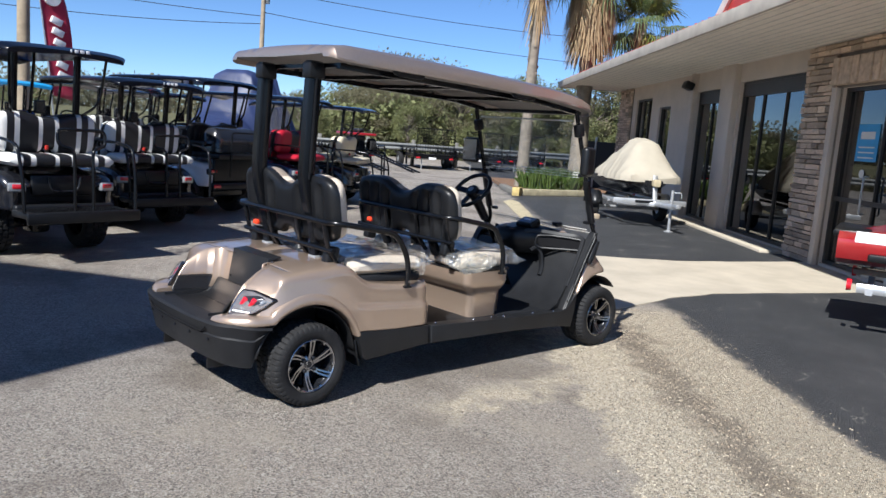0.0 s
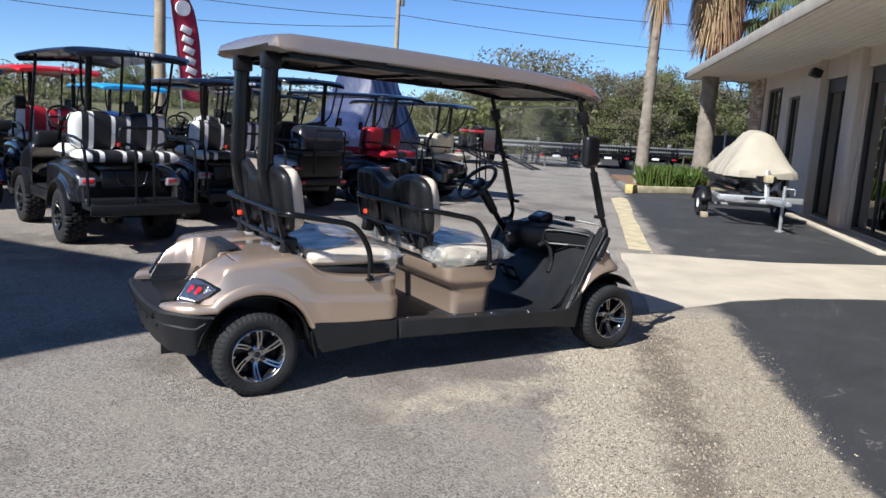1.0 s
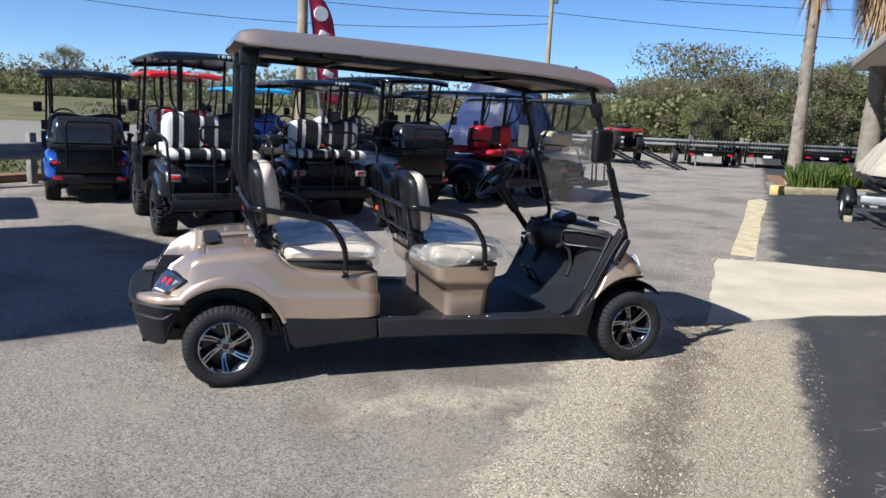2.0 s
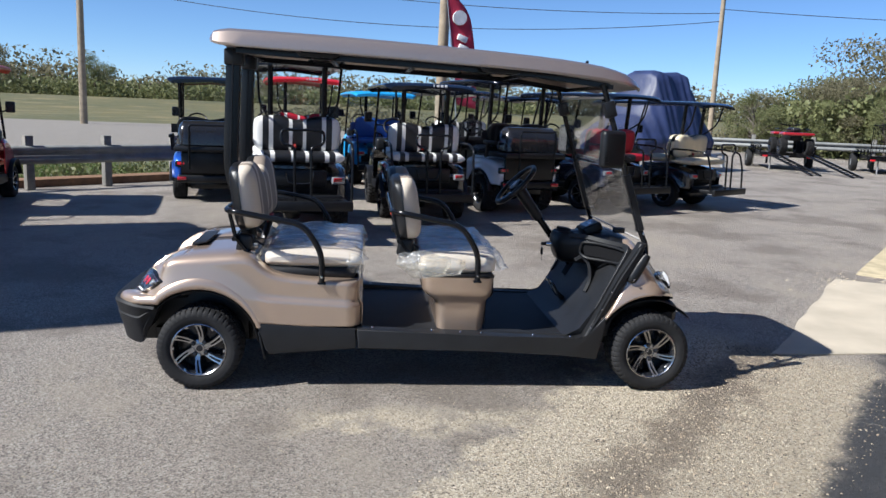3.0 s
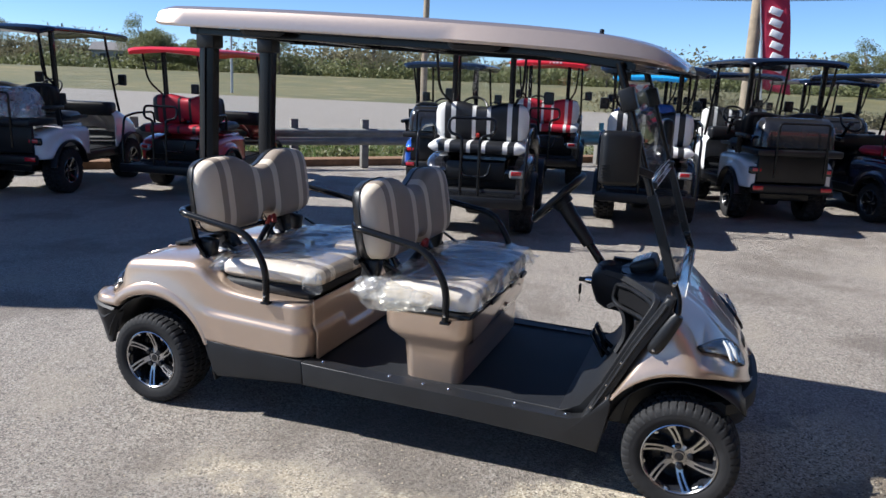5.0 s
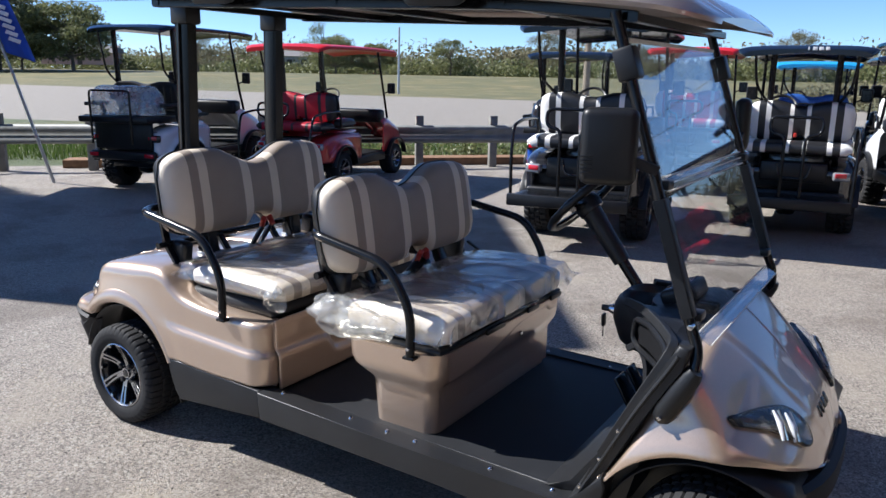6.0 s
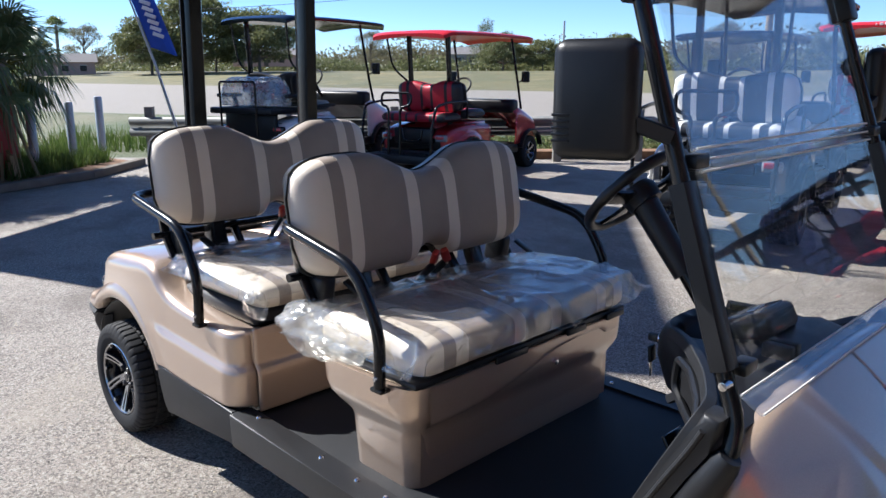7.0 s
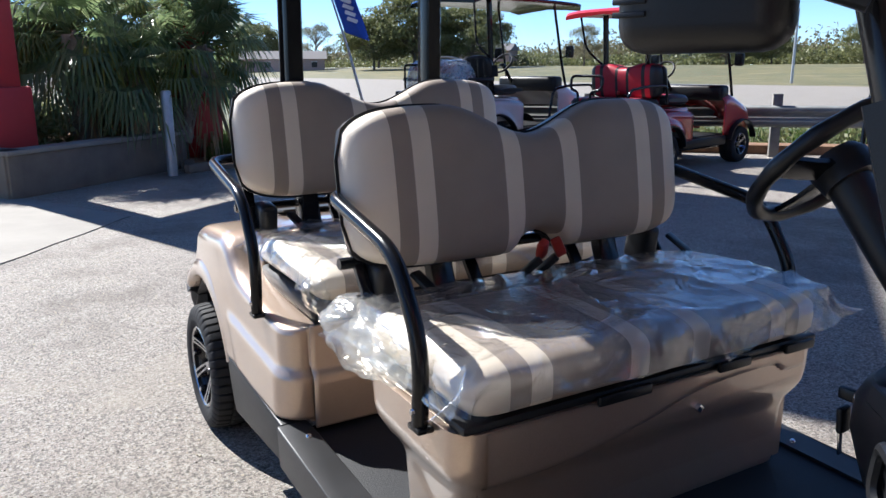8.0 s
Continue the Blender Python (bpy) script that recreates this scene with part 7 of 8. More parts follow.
def tree_meshes(seed, h, spread, clumps, leaves, leaf, mat):
    rng = random.Random(seed)
    tb, cb = bmesh.new(), bmesh.new()
    add_tube(tb, [(0, 0, -0.1), (0.05, 0.02, h * 0.25), (0.1, -0.05, h * 0.5), (0.05, 0.05, h * 0.8)], [h * 0.03, h * 0.022, h * 0.014, h * 0.005], 8)
    for i in range(clumps):
        a, t = i * 2.4 + rng.uniform(-.4, .4), rng.uniform(0.12, 1.0)
        rr = spread * math.sin(math.pi * (0.15 + 0.75 * t)) * rng.uniform(0.5, 1.05)
        c = (math.cos(a) * rr, math.sin(a) * rr, h * (0.10 + 0.85 * t))
        add_tube(tb, [(0.05, 0, h * (0.1 + 0.5 * t)), (c[0] * 0.5, c[1] * 0.5, h * (0.12 + 0.65 * t)), c], [h * 0.010, h * 0.007, h * 0.002], 5)
        k = rng.uniform(0.6, 1.15)
        leaf_cloud(cb, c, (spread * 0.36 * k, spread * 0.36 * k, h * 0.12 * k), leaves, leaf, rng)
    out = []
    for bm, nm, mt in ((tb, "trunk", BARK_D), (cb, "crown", mat)):
        me = bpy.data.meshes.new(nm)
        bm.to_mesh(me)
        bm.free()
        me.materials.append(mt)
        out.append(me)
    return out


KINDS = [tree_meshes(1, 4.6, 1.9, 30, 330, 0.058, LEAF_A), tree_meshes(2, 4.2, 2.1, 28, 300, 0.055, LEAF_B), tree_meshes(3, 4.8, 1.7, 30, 330, 0.056, LEAF_C), tree_meshes(4, 3.2, 2.0, 26, 340, 0.06, LEAF_A), tree_meshes(5, 6.0, 4.2, 60, 240, 0.15, LEAF_A)]


def tree(loc, k, scale, rz, label):
    root = thing("tree", loc, rz, label, "tree", "trees behind the lot")
    for nm, me in zip(("trunk", "crown"), KINDS[k]):
        o = new(nm, me)
        o.parent = root
        o.scale = (scale, scale, scale)
    return root


TLAB = ["dark green leafy tree behind the trailers", "dry olive bushy tree behind the lot", "bright green leafy tree behind the trailers", "low dark green bushy tree"]
rng_t = random.Random(12)
for i in range(24):
    t = i / 23
    p = Vector((20.0, 33.0)).lerp(Vector((44.0, 22.0)), t) + Vector((rng_t.uniform(-1.5, 1.5), rng_t.uniform(-2, 2)))
    sc = lerp(t, [(0, 0.72), (0.15, 0.95), (0.5, 1.15), (0.8, 1.4), (1, 1.45)]) * rng_t.uniform(0.85, 1.12)
    k = rng_t.choice((1, 1, 0, 3)) if t < 0.4 else rng_t.choice((0, 2, 0, 1, 2))
    tree((p.x, p.y, 0), k, sc, rng_t.uniform(0, 360), TLAB[k])
for i in range(12):
    t = i / 11
    p = Vector((19.0, 31.0)).lerp(Vector((40.0, 20.5)), t) + Vector((rng_t.uniform(-1, 1), rng_t.uniform(-1, 1)))
    tree((p.x, p.y, 0), rng_t.choice((3, 2, 0)), rng_t.uniform(0.5, 0.75), rng_t.uniform(0, 360), TLAB[3])


def woods(name, pts, height, depth, n, leaf, mat, label, seed):
    """A far belt of trees as one mass of leaves with an uneven top."""
    rng = random.Random(seed)
    bm = bmesh.new()
    for i in range(n):
        t = rng.random()
        k = t * (len(pts) - 1)
        j = min(int(k), len(pts) - 2)
        p = Vector(pts[j]).lerp(Vector(pts[j + 1]), k - j)
        hh = height * (0.55 + 0.45 * noise.noise((p.x * 0.09, p.y * 0.09, seed)) + 0.55 * noise.noise((p.x * 0.35, p.y * 0.35, seed + 4)))
        hh = max(0.6, hh)
        z = hh * rng.random() ** 0.85 + far_rise(p.x, p.y)
        q = Vector((p.x + rng.uniform(-depth, depth), p.y + rng.uniform(-depth, depth), z))
        a = Vector((rng.gauss(0, 1), rng.gauss(0, 1), rng.gauss(0, 1))).normalized() * leaf * rng.uniform(0.6, 1.4)
        b = Vector((rng.gauss(0, 1), rng.gauss(0, 1), rng.gauss(0, 1))).normalized() * leaf * rng.uniform(0.5, 1.0)
        vs = [bm.verts.new(x) for x in (q - a, q + b, q + a * 0.9, q - b)]
        bm.faces.new(vs)
    w = part(name, bm, mat, smooth=0)
    tagged(w, label, "woods", kind="stuff")


woods("far_woods", [(-330, 20), (-264, 88), (-160, 135), (-90, 150), (-25, 160), (55, 172), (154, 209)], 8.6, 9.0, 90000, 0.42, LEAF_B, "far olive treeline across the road", 3)
woods("far_shrubs", [(-260, 40), (-150, 105), (-90, 122), (-30, 134), (30, 140)], 3.8, 6.0, 36000, 0.32, LEAF_A, "dark green scrub across the road", 8)
for i, (x, y, k, sc) in enumerate(((-133, 61, 4, 1.6), (-130, 68, 4, 2.3), (-122, 76, 4, 1.8), (-178, 52, 4, 1.7), (-150, 70, 1, 2.4), (-134, 74, 3, 2.6), (-92, 108, 4, 1.05), (-86, 112, 4, 0.9), (-60, 128, 1, 1.9), (-160, 60, 1, 2.2), (-170, 20, 4, 1.5), (-45, 132, 0, 1.6), (-18, 130, 1, 1.8), (-110, 92, 1, 1.7), (-75, 120, 3, 2.0), (20, 128, 0, 1.9), (-200, 10, 4, 1.8), (-105, 120, 0, 2.2))):
    tree((x, y, far_rise(x, y)), k, sc, i * 77, "tree standing across the road")

woods("scrub", [(-6, 46), (6, 42), (14, 38.5), (21, 35)], 1.9, 1.6, 14000, 0.10, LEAF_B, "low dry scrub behind the boat and trailers", 17)
woods("thicket", [(20, 34.5), (25, 31.5), (34, 28.5)], 3.1, 1.4, 12000, 0.13, LEAF_B, "dry olive thicket behind the trailers", 21)
woods("thicket", [(27, 36), (34, 33.5), (46, 28.5), (60, 22)], 6.6, 2.6, 60000, 0.10, LEAF_B, "tall grey-green woods behind the lot", 33)
woods("thicket", [(23, 36), (30, 33.5), (40, 29.5), (54, 23.5)], 5.2, 2.0, 46000, 0.095, LEAF_C, "green mixed woods behind the lot", 39)
woods("thicket", [(20.5, 32), (25, 30.2), (34, 27.0), (46, 22.5)], 3.9, 1.6, 20000, 0.13, LEAF_C, "green leafy thicket behind the trailers", 27)


# ---- guard rail, road side, poles ----
WOODP = surface("weathered_pole_wood", (0.30, 0.24, 0.17), 0.9, var=0.25, scale=4, fine=60, bumps=0.5)
GREYPOST = surface("grey_timber_post", (0.20, 0.19, 0.17), 0.9, var=0.25, fine=60, bumps=0.5)
RAILM = surface("dull_galvanised_rail", (0.20, 0.205, 0.20), 0.6, 0.2, var=0.2, scale=5, bumps=0.1, spec=0.3)
WIRE = surface("wire", (0.03, 0.03, 0.03), 0.6, bumps=0)


def guard_rail(a, b, n, label, hgt=0.72):
    a, b = Vector(a), Vector(b)
    d = (b - a).normalized()
    rz = math.degrees(math.atan2(d.y, d.x))
    root = thing("guard_rail", a, rz, label, "guard rail", kind="structure")
    L = (b - a).length
    for i in range(n):
        part("post", box((L * i / (n - 1), 0.06, (hgt + 0.16) / 2), (0.13, 0.13, hgt + 0.16), 0.01), GREYPOST, root)
    prof = [(0, hgt - 0.30), (-0.05, hgt - 0.27), (-0.05, hgt - 0.21), (0, hgt - 0.17), (0, hgt - 0.13), (-0.05, hgt - 0.09), (-0.05, hgt - 0.03), (0, hgt)]
    bm = bmesh.new()
    add_loft(bm, [[(x, y - 0.01, z) for y, z in prof] for x in (-0.3, L + 0.3)], closed=False)
    solid(part("rail", bm, RAILM, root), 0.006)


guard_rail((-10.3, 3.75, 0), (2.6, 16.6, 0), 15, "grey steel guard rail on timber posts along the lot")
guard_rail((8.0, 24.5, 0), (34.0, 17.0, 0), 14, "pale steel guard rail behind the trailers", 0.95)


def pole(loc, h, r, label, top=True):
    root = thing("utility_pole", loc, 20, label, "utility pole", "poles")
    part("shaft", tube([(0, 0, -0.2), (0.02, 0, h * 0.5), (0.05, 0, h)], [r, r * 0.9, r * 0.75], 12), WOODP if r > 0.12 else STEEL, root)
    if top:
        part("transformer", lathe([(0, h - 0.9), (0.17, h - 0.9), (0.19, h - 0.85), (0.19, h - 0.3), (0.0, h - 0.25)], 16, "z", (0.28, 0, 0)), STEEL, root)
        part("insulator", lathe([(0, h + 0.15), (0.03, h + 0.14), (0.04, h)], 10, "z", (0.05, 0, 0)), STEEL, root)
    return root


pole((17.8, 34.8, 0), 8.6, 0.15, "weathered utility pole with a transformer behind the lot")
pole((1.75, 17.2, 0), 7.0, 0.16, "round wooden pole beside the red flag", False)
pole((-15.5, 39.5, 0), 9.5, 0.2, "wooden utility pole beside the road", False)
pole((-34, 47, 0), 5.0, 0.1, "thin pole across the road", False)


def wire(a, b, sag, r=0.018):
    a, b = Vector(a), Vector(b)
    pts = [a.lerp(b, i / 20) + Vector((0, 0, -4 * sag * (i / 20) * (1 - i / 20))) for i in range(21)]
    tagged(part("overhead_wire", tube(pts, r, 5), WIRE), "thin dark overhead power wire between poles", "wire", "overhead wires")


wire((17.85, 34.8, 8.4), (60, 20, 10.5), 1.2)
wire((17.85, 34.8, 7.2), (60, 20, 8.0), 1.0)
wire((17.85, 34.8, 7.0), (-15.5, 39.5, 9.0), 0.9)
wire((17.85, 34.8, 6.6), (-15.5, 39.5, 7.4), 1.2)
wire((-15.5, 39.5, 9.2), (-70, 20, 7.6), 1.0)
wire((-15.5, 39.5, 7.4), (-60, 26, 6.0), 0.6)

# shrubs along the rail foot, and the mulch edge
rng_s = random.Random(5)
bm = bmesh.new()
for i in range(46):
    t = i / 45
    p = Vector((-9.6, 5.0)).lerp(Vector((0.6, 15.2)), t) + Vector((-0.55, 0.55)) + Vector((rng_s.uniform(-.15, .15), rng_s.uniform(-.15, .15)))
    leaf_cloud(bm, (p.x, p.y, 0.16), (0.32, 0.32, 0.26), 90, 0.05, rng_s)
tagged(part("hedge", bm, LEAF_A, smooth=0), "low dark green hedge behind the guard rail", "hedge", kind="stuff")
MULCH = surface("reddish_mulch_edge", (0.20, 0.11, 0.06), 0.95, var=0.3, scale=8, fine=60, bumps=0.6)
edge = part("timber_edging", extrude([(-10.0, 4.55), (1.0, 15.55), (0.7, 15.85), (-10.3, 4.85)], 0.0, 0.13, "z", 0.01), MULCH)
tagged(edge, "reddish brown timber edging below the guard rail", "edging", kind="structure")
bm = bmesh.new()
for i in range(5200):
    t, q = rng_s.random(), rng_s.uniform(0.4, 3.2)
    p = Vector((-13.5, 2.2)).lerp(Vector((-4.0, 11.5)), t) + Vector((-0.7, 0.7)) * q
    h = rng_s.uniform(0.08, 0.30) * (1.5 if t < 0.45 else 0.8)
    a = rng_s.uniform(0, 6.28)
    w = Vector((math.cos(a), math.sin(a), 0)) * 0.012
    top = Vector((p.x, p.y, h)) + Vector((rng_s.uniform(-.1, .1), rng_s.uniform(-.1, .1), 0))
    vs = [bm.verts.new(x) for x in (Vector((p.x, p.y, 0)) - w, Vector((p.x, p.y, 0)) + w, top)]
    bm.faces.new(vs)
tagged(part("verge_grass", bm, GRASSM, smooth=0), "bright green tufts of verge grass", "grass", kind="stuff")

# ---- feather flags ----
FLAGRED = surface("dark_red_flag_cloth", (0.38, 0.015, 0.05), 0.7, var=0.1, bumps=0.1)
FLAGBLUE = surface("blue_flag_cloth", (0.02, 0.08, 0.42), 0.7, var=0.1, bumps=0.1)


def feather_flag(loc, h, width, cloth, label, lean, rz, z_low):
    root = thing("feather_flag", loc, rz, label, "flag", "feather flags")
    tip = Vector((lean, 0, h))
    part("flag_pole", tube([(0, 0, 0), (lean * 0.5, 0, h * 0.55), tip], [0.025, 0.018, 0.01], 8), STEEL, root)
    secs = []
    for i in range(25):
        t = i / 24
        z = z_low + (h - z_low) * t
        x = lean * (z / h) ** 1.3
        w = width * (1 if t < 0.75 else math.sqrt(max(0.02, 1 - ((t - 0.75) / 0.25) ** 2)))
        secs.append([(x + w * k / 6, 0.05 * math.sin(t * 9 + k) * k / 6, z - 0.12 * k / 6) for k in range(7)])
    solid(part("cloth", loft(secs, False), cloth, root), 0.004, 0)
    bm = bmesh.new()
    for i in range(6):
        z = z_low + (h - z_low) * (0.16 + 0.085 * i)
        add_box(bm, (lean * (z / h) ** 1.3 + width * 0.48, 0, z), (width * 0.42, 0.13, (h - z_low) * 0.05), 0.004, (0, 20, 0))
    part("print_bar", bm, MARK, root, kind="stuff")
    part("print_disc", lathe([(0, -0.07), (width * 0.3, -0.07), (width * 0.3, 0.07), (0, 0.07)], 18, "y", (lean * 0.82 + width * 0.45, 0, z_low + (h - z_low) * 0.76)), MARK, root)
    return root


feather_flag((2.2, 15.9, 0), 4.6, 0.62, FLAGRED, "dark red feather flag with white print", -0.55, 12, 1.7)
feather_flag((-8.6, 3.55, 0), 2.75, 0.34, FLAGBLUE, "blue feather flag with white print leaning on its pole", -0.75, 60, 1.75)

# ---- covered boat, trailers, quad bike ----
TARP = surface("navy_tarpaulin", (0.022, 0.034, 0.095), 0.5, var=0.25, scale=2, fine=9, bumps=0.5, dist=0.02)
TAN = surface("tan_canvas_cover", (0.38, 0.34, 0.27), 0.85, var=0.08, scale=3, fine=200, bumps=0.3)
ALU = surface("aluminium_frame", (0.62, 0.63, 0.64), 0.4, 0.7, var=0.1, bumps=0.05)


def draped(sec_fn, n, seed, amp=0.05):
    """A cloth pulled over a form, with folds running down it."""
    secs = []
    for i in range(n + 1):
        ring = sec_fn(i / n)
        out = []
        low = min(p[2] for p in ring)
        for k, p in enumerate(ring):
            p = Vector(p)
            f = noise.noise((p.x * 2.2, p.y * 2.2, seed)) + 0.6 * noise.noise((p.x * 6, p.y * 6, seed + 2))
            # pleats hang from the ridge and fan out below
            pleat = noise.noise((p.x * 3.4, 1.0 if p.y > 0 else -1.0, seed + p.z * 0.35)) + 0.7 * noise.noise((p.x * 8.0, 2.0 if p.y > 0 else -2.0, seed + p.z * 0.5))
            side = math.copysign(min(1.0, abs(p.y) * 2), p.y)
            out.append(p + Vector((f, f * 0.7, 0.3 * f)) * amp * 0.6 + Vector((0.25 * pleat, side * pleat, 0)) * amp * (1.3 if p.z > low + 0.05 else 1.8))
        secs.append(out)
    return loft(secs)


def covered_boat():
    root = thing("covered_boat", (8.4, 18.63, 0), 30, "tall boat under a navy blue tarpaulin on a trailer", "boat")
    def sec(t):
        x = -2.6 + 5.2 * t
        w = 1.25 * (1 - abs(2 * t - 1) ** 4) + 0.15
        top = lerp(t, [(0, 1.1), (0.18, 1.38), (0.27, 1.65), (0.33, 2.2), (0.385, 2.86), (0.42, 2.97), (0.52, 2.90), (0.62, 2.97), (0.66, 2.86), (0.74, 2.2), (0.84, 1.6), (1.0, 1.2)])
        tw = w * lerp(t, [(0, 0.8), (0.42, 0.45), (0.62, 0.45), (1, 0.7)])
        ring = [(x, -w * 0.9, 0.45), (x, -w, 0.9), (x, -(w + tw) / 2, (0.9 + top) / 2), (x, -tw, top - 0.1), (x, -tw * 0.6, top), (x, tw * 0.6, top), (x, tw, top - 0.1), (x, (w + tw) / 2, (0.9 + top) / 2), (x, w, 0.9), (x, w * 0.9, 0.45)]
        return [tuple(Vector(p).lerp(Vector(q), k / 4)) for p, q in zip(ring, ring[1:]) for k in range(4)] + [ring[-1]]
    part("tarpaulin", draped(sec, 110, 3, 0.052), TARP, root, smooth=60)
    part("trailer_frame", box((0, 0, 0.4), (5.6, 1.2, 0.12), 0.02), STEEL, root)
    for s in (-1, 1):
        for x in (-0.6, 0.3):
            part("trailer_wheel", lathe([(0.1, -0.1), (0.30, -0.1), (0.33, -0.06), (0.33, 0.06), (0.30, 0.1), (0.1, 0.1)], 28, "y", (x, s * 1.1, 0.33)), RUBBER, root)
    part("tongue", tube([(2.7, 0, 0.4), (4.0, 0, 0.45), (4.0, 0, 0.0)], 0.05, flat=(0.05, 0.05)), STEEL, root)


covered_boat()


def utility_trailer(loc, rz, label, gate=True):
    root = thing("utility_trailer", loc, rz, label, "trailer", "utility trailers")
    part("deck", box((0, 0, 0.50), (3.0, 1.7, 0.06), 0.01), BARK_D, root)
    bm = bmesh.new()
    for s in (-1, 1):
        add_box(bm, (0, s * 0.86, 0.56), (3.0, 0.06, 0.12))
        add_box(bm, (0, s * 0.86, 0.80), (3.0, 0.05, 0.05))
        for i in range(6):
            add_box(bm, (-1.45 + i * 0.58, s * 0.86, 0.68), (0.05, 0.05, 0.24))
    add_box(bm, (-1.5, 0, 0.52), (0.08, 1.7, 0.16))
    part("frame", bm, BLACK_MET, root)
    if gate:
        bm = bmesh.new()
        add_tube(bm, [(-1.55, -0.8, 0.5), (-1.6, -0.8, 1.62), (-1.6, 0.8, 1.62), (-1.55, 0.8, 0.5)], 0.02, 6)
        for i in range(15):
            add_tube(bm, [(-1.55, -0.75 + i * 0.107, 0.5), (-1.6, -0.75 + i * 0.107, 1.62)], 0.008, 4)
        for i in range(8):
            add_tube(bm, [(-1.56 - i * 0.005, -0.8, 0.6 + i * 0.13), (-1.56 - i * 0.005, 0.8, 0.6 + i * 0.13)], 0.006, 4)
        part("mesh_gate", bm, BLACK_MET, root)
    for s in (-1, 1):
        w = part("trailer_wheel", lathe([(0.13, -0.09), (0.28, -0.1), (0.32, -0.06), (0.32, 0.06), (0.28, 0.1), (0.13, 0.09)], 28, "y", (0.1, s * 1.0, 0.32)), RUBBER, root)
        part("wheel_rim", lathe([(0, -0.05), (0.14, -0.08), (0.14, 0.08), (0, 0.05)], 18, "y", (0.1, s * 1.0, 0.32)), STEEL, w)
        part("mudguard", box((0.1, s * 1.0, 0.70), (0.85, 0.24, 0.03), 0.01), BLACK_MET, root)
        part("tail_light", box((-1.55, s * 0.7, 0.46), (0.03, 0.16, 0.06), 0.005), RED_LENS, root)
    part("plate_bar", box((-1.56, 0.1, 0.45), (0.02, 0.3, 0.09)), MARK, root)
    part("stand", tube([(-1.4, 0.5, 0.0), (-1.4, 0.5, 0.46)], 0.025), STEEL, root)
    part("tongue", tube([(1.5, 0, 0.48), (2.7, 0, 0.48), (2.7, 0, 0)], 0.04, flat=(0.04, 0.05)), BLACK_MET, root)


for x, y, rz in ((17.9, 20.8, 66), (20.6, 20.6, 62), (23.6, 20.7, 58)):
    utility_trailer((x, y, 0), rz, "black utility trailer with an upright mesh ramp gate")
utility_trailer((14.4, 21.6, 0), 70, "black flat trailer holding a quad bike", False)


def ladder_ramp(loc, rz):
    root = thing("loading_ramp", loc, rz, "black ladder ramp leaning on the trailer", "ramp", "loading ramps")
    a, b = Vector((0, 0, 0.02)), Vector((2.2, 0, 0.55))
    for s in (-0.16, 0.16):
        part("side_rail", tube([a + Vector((0, s, 0)), b + Vector((0, s, 0))], 0.025, flat=(0.02, 0.03)), BLACK_MET, root)
    for i in range(14):
        p = a.lerp(b, (i + 0.5) / 14)
        part("rung", tube([p + Vector((0, -0.16, 0)), p + Vector((0, 0.16, 0))], 0.015, 6), BLACK_MET, root)


ladder_ramp((14.6, 17.3, 0), 98)
ladder_ramp((13.5, 17.7, 0), 98)


def quad_bike(loc, rz):
    root = thing("quad_bike", loc, rz, "red and black quad bike standing on a trailer", "quad bike")
    for x in (-0.6, 0.6):
        for s in (-1, 1):
            make_wheel(root, (x, s * 0.42, 0.28), s, 0.28, 0.24, 0.16, True, True, 26, 0.02)
    part("body", box((0, 0, 0.62), (1.2, 0.36, 0.3), 0.08, None, 3), BLACK_PL, root)
    part("seat", box((-0.2, 0, 0.84), (0.65, 0.28, 0.14), 0.06, None, 3), BLACK_V, root)
    for x in (-0.6, 0.6):
        part("fender", box((x, 0, 0.70), (0.62, 1.0, 0.10), 0.05, None, 3), P_RED, root)
        part("rack", tube(round_path([(x - 0.25, -0.35, 0.85), (x + 0.25, -0.35, 0.85), (x + 0.25, 0.35, 0.85), (x - 0.25, 0.35, 0.85)], 0.05), 0.015), BLACK_MET, root)
    part("handlebar", tube(round_path([(0.25, -0.36, 1.02), (0.32, -0.12, 0.98), (0.32, 0.12, 0.98), (0.25, 0.36, 1.02)], 0.05), 0.016), BLACK_MET, root)
    part("steering_post", tube([(0.5, 0, 0.7), (0.31, 0, 0.98)], 0.025), BLACK_MET, root)


quad_bike((14.2, 20.6, 0.53), 75)


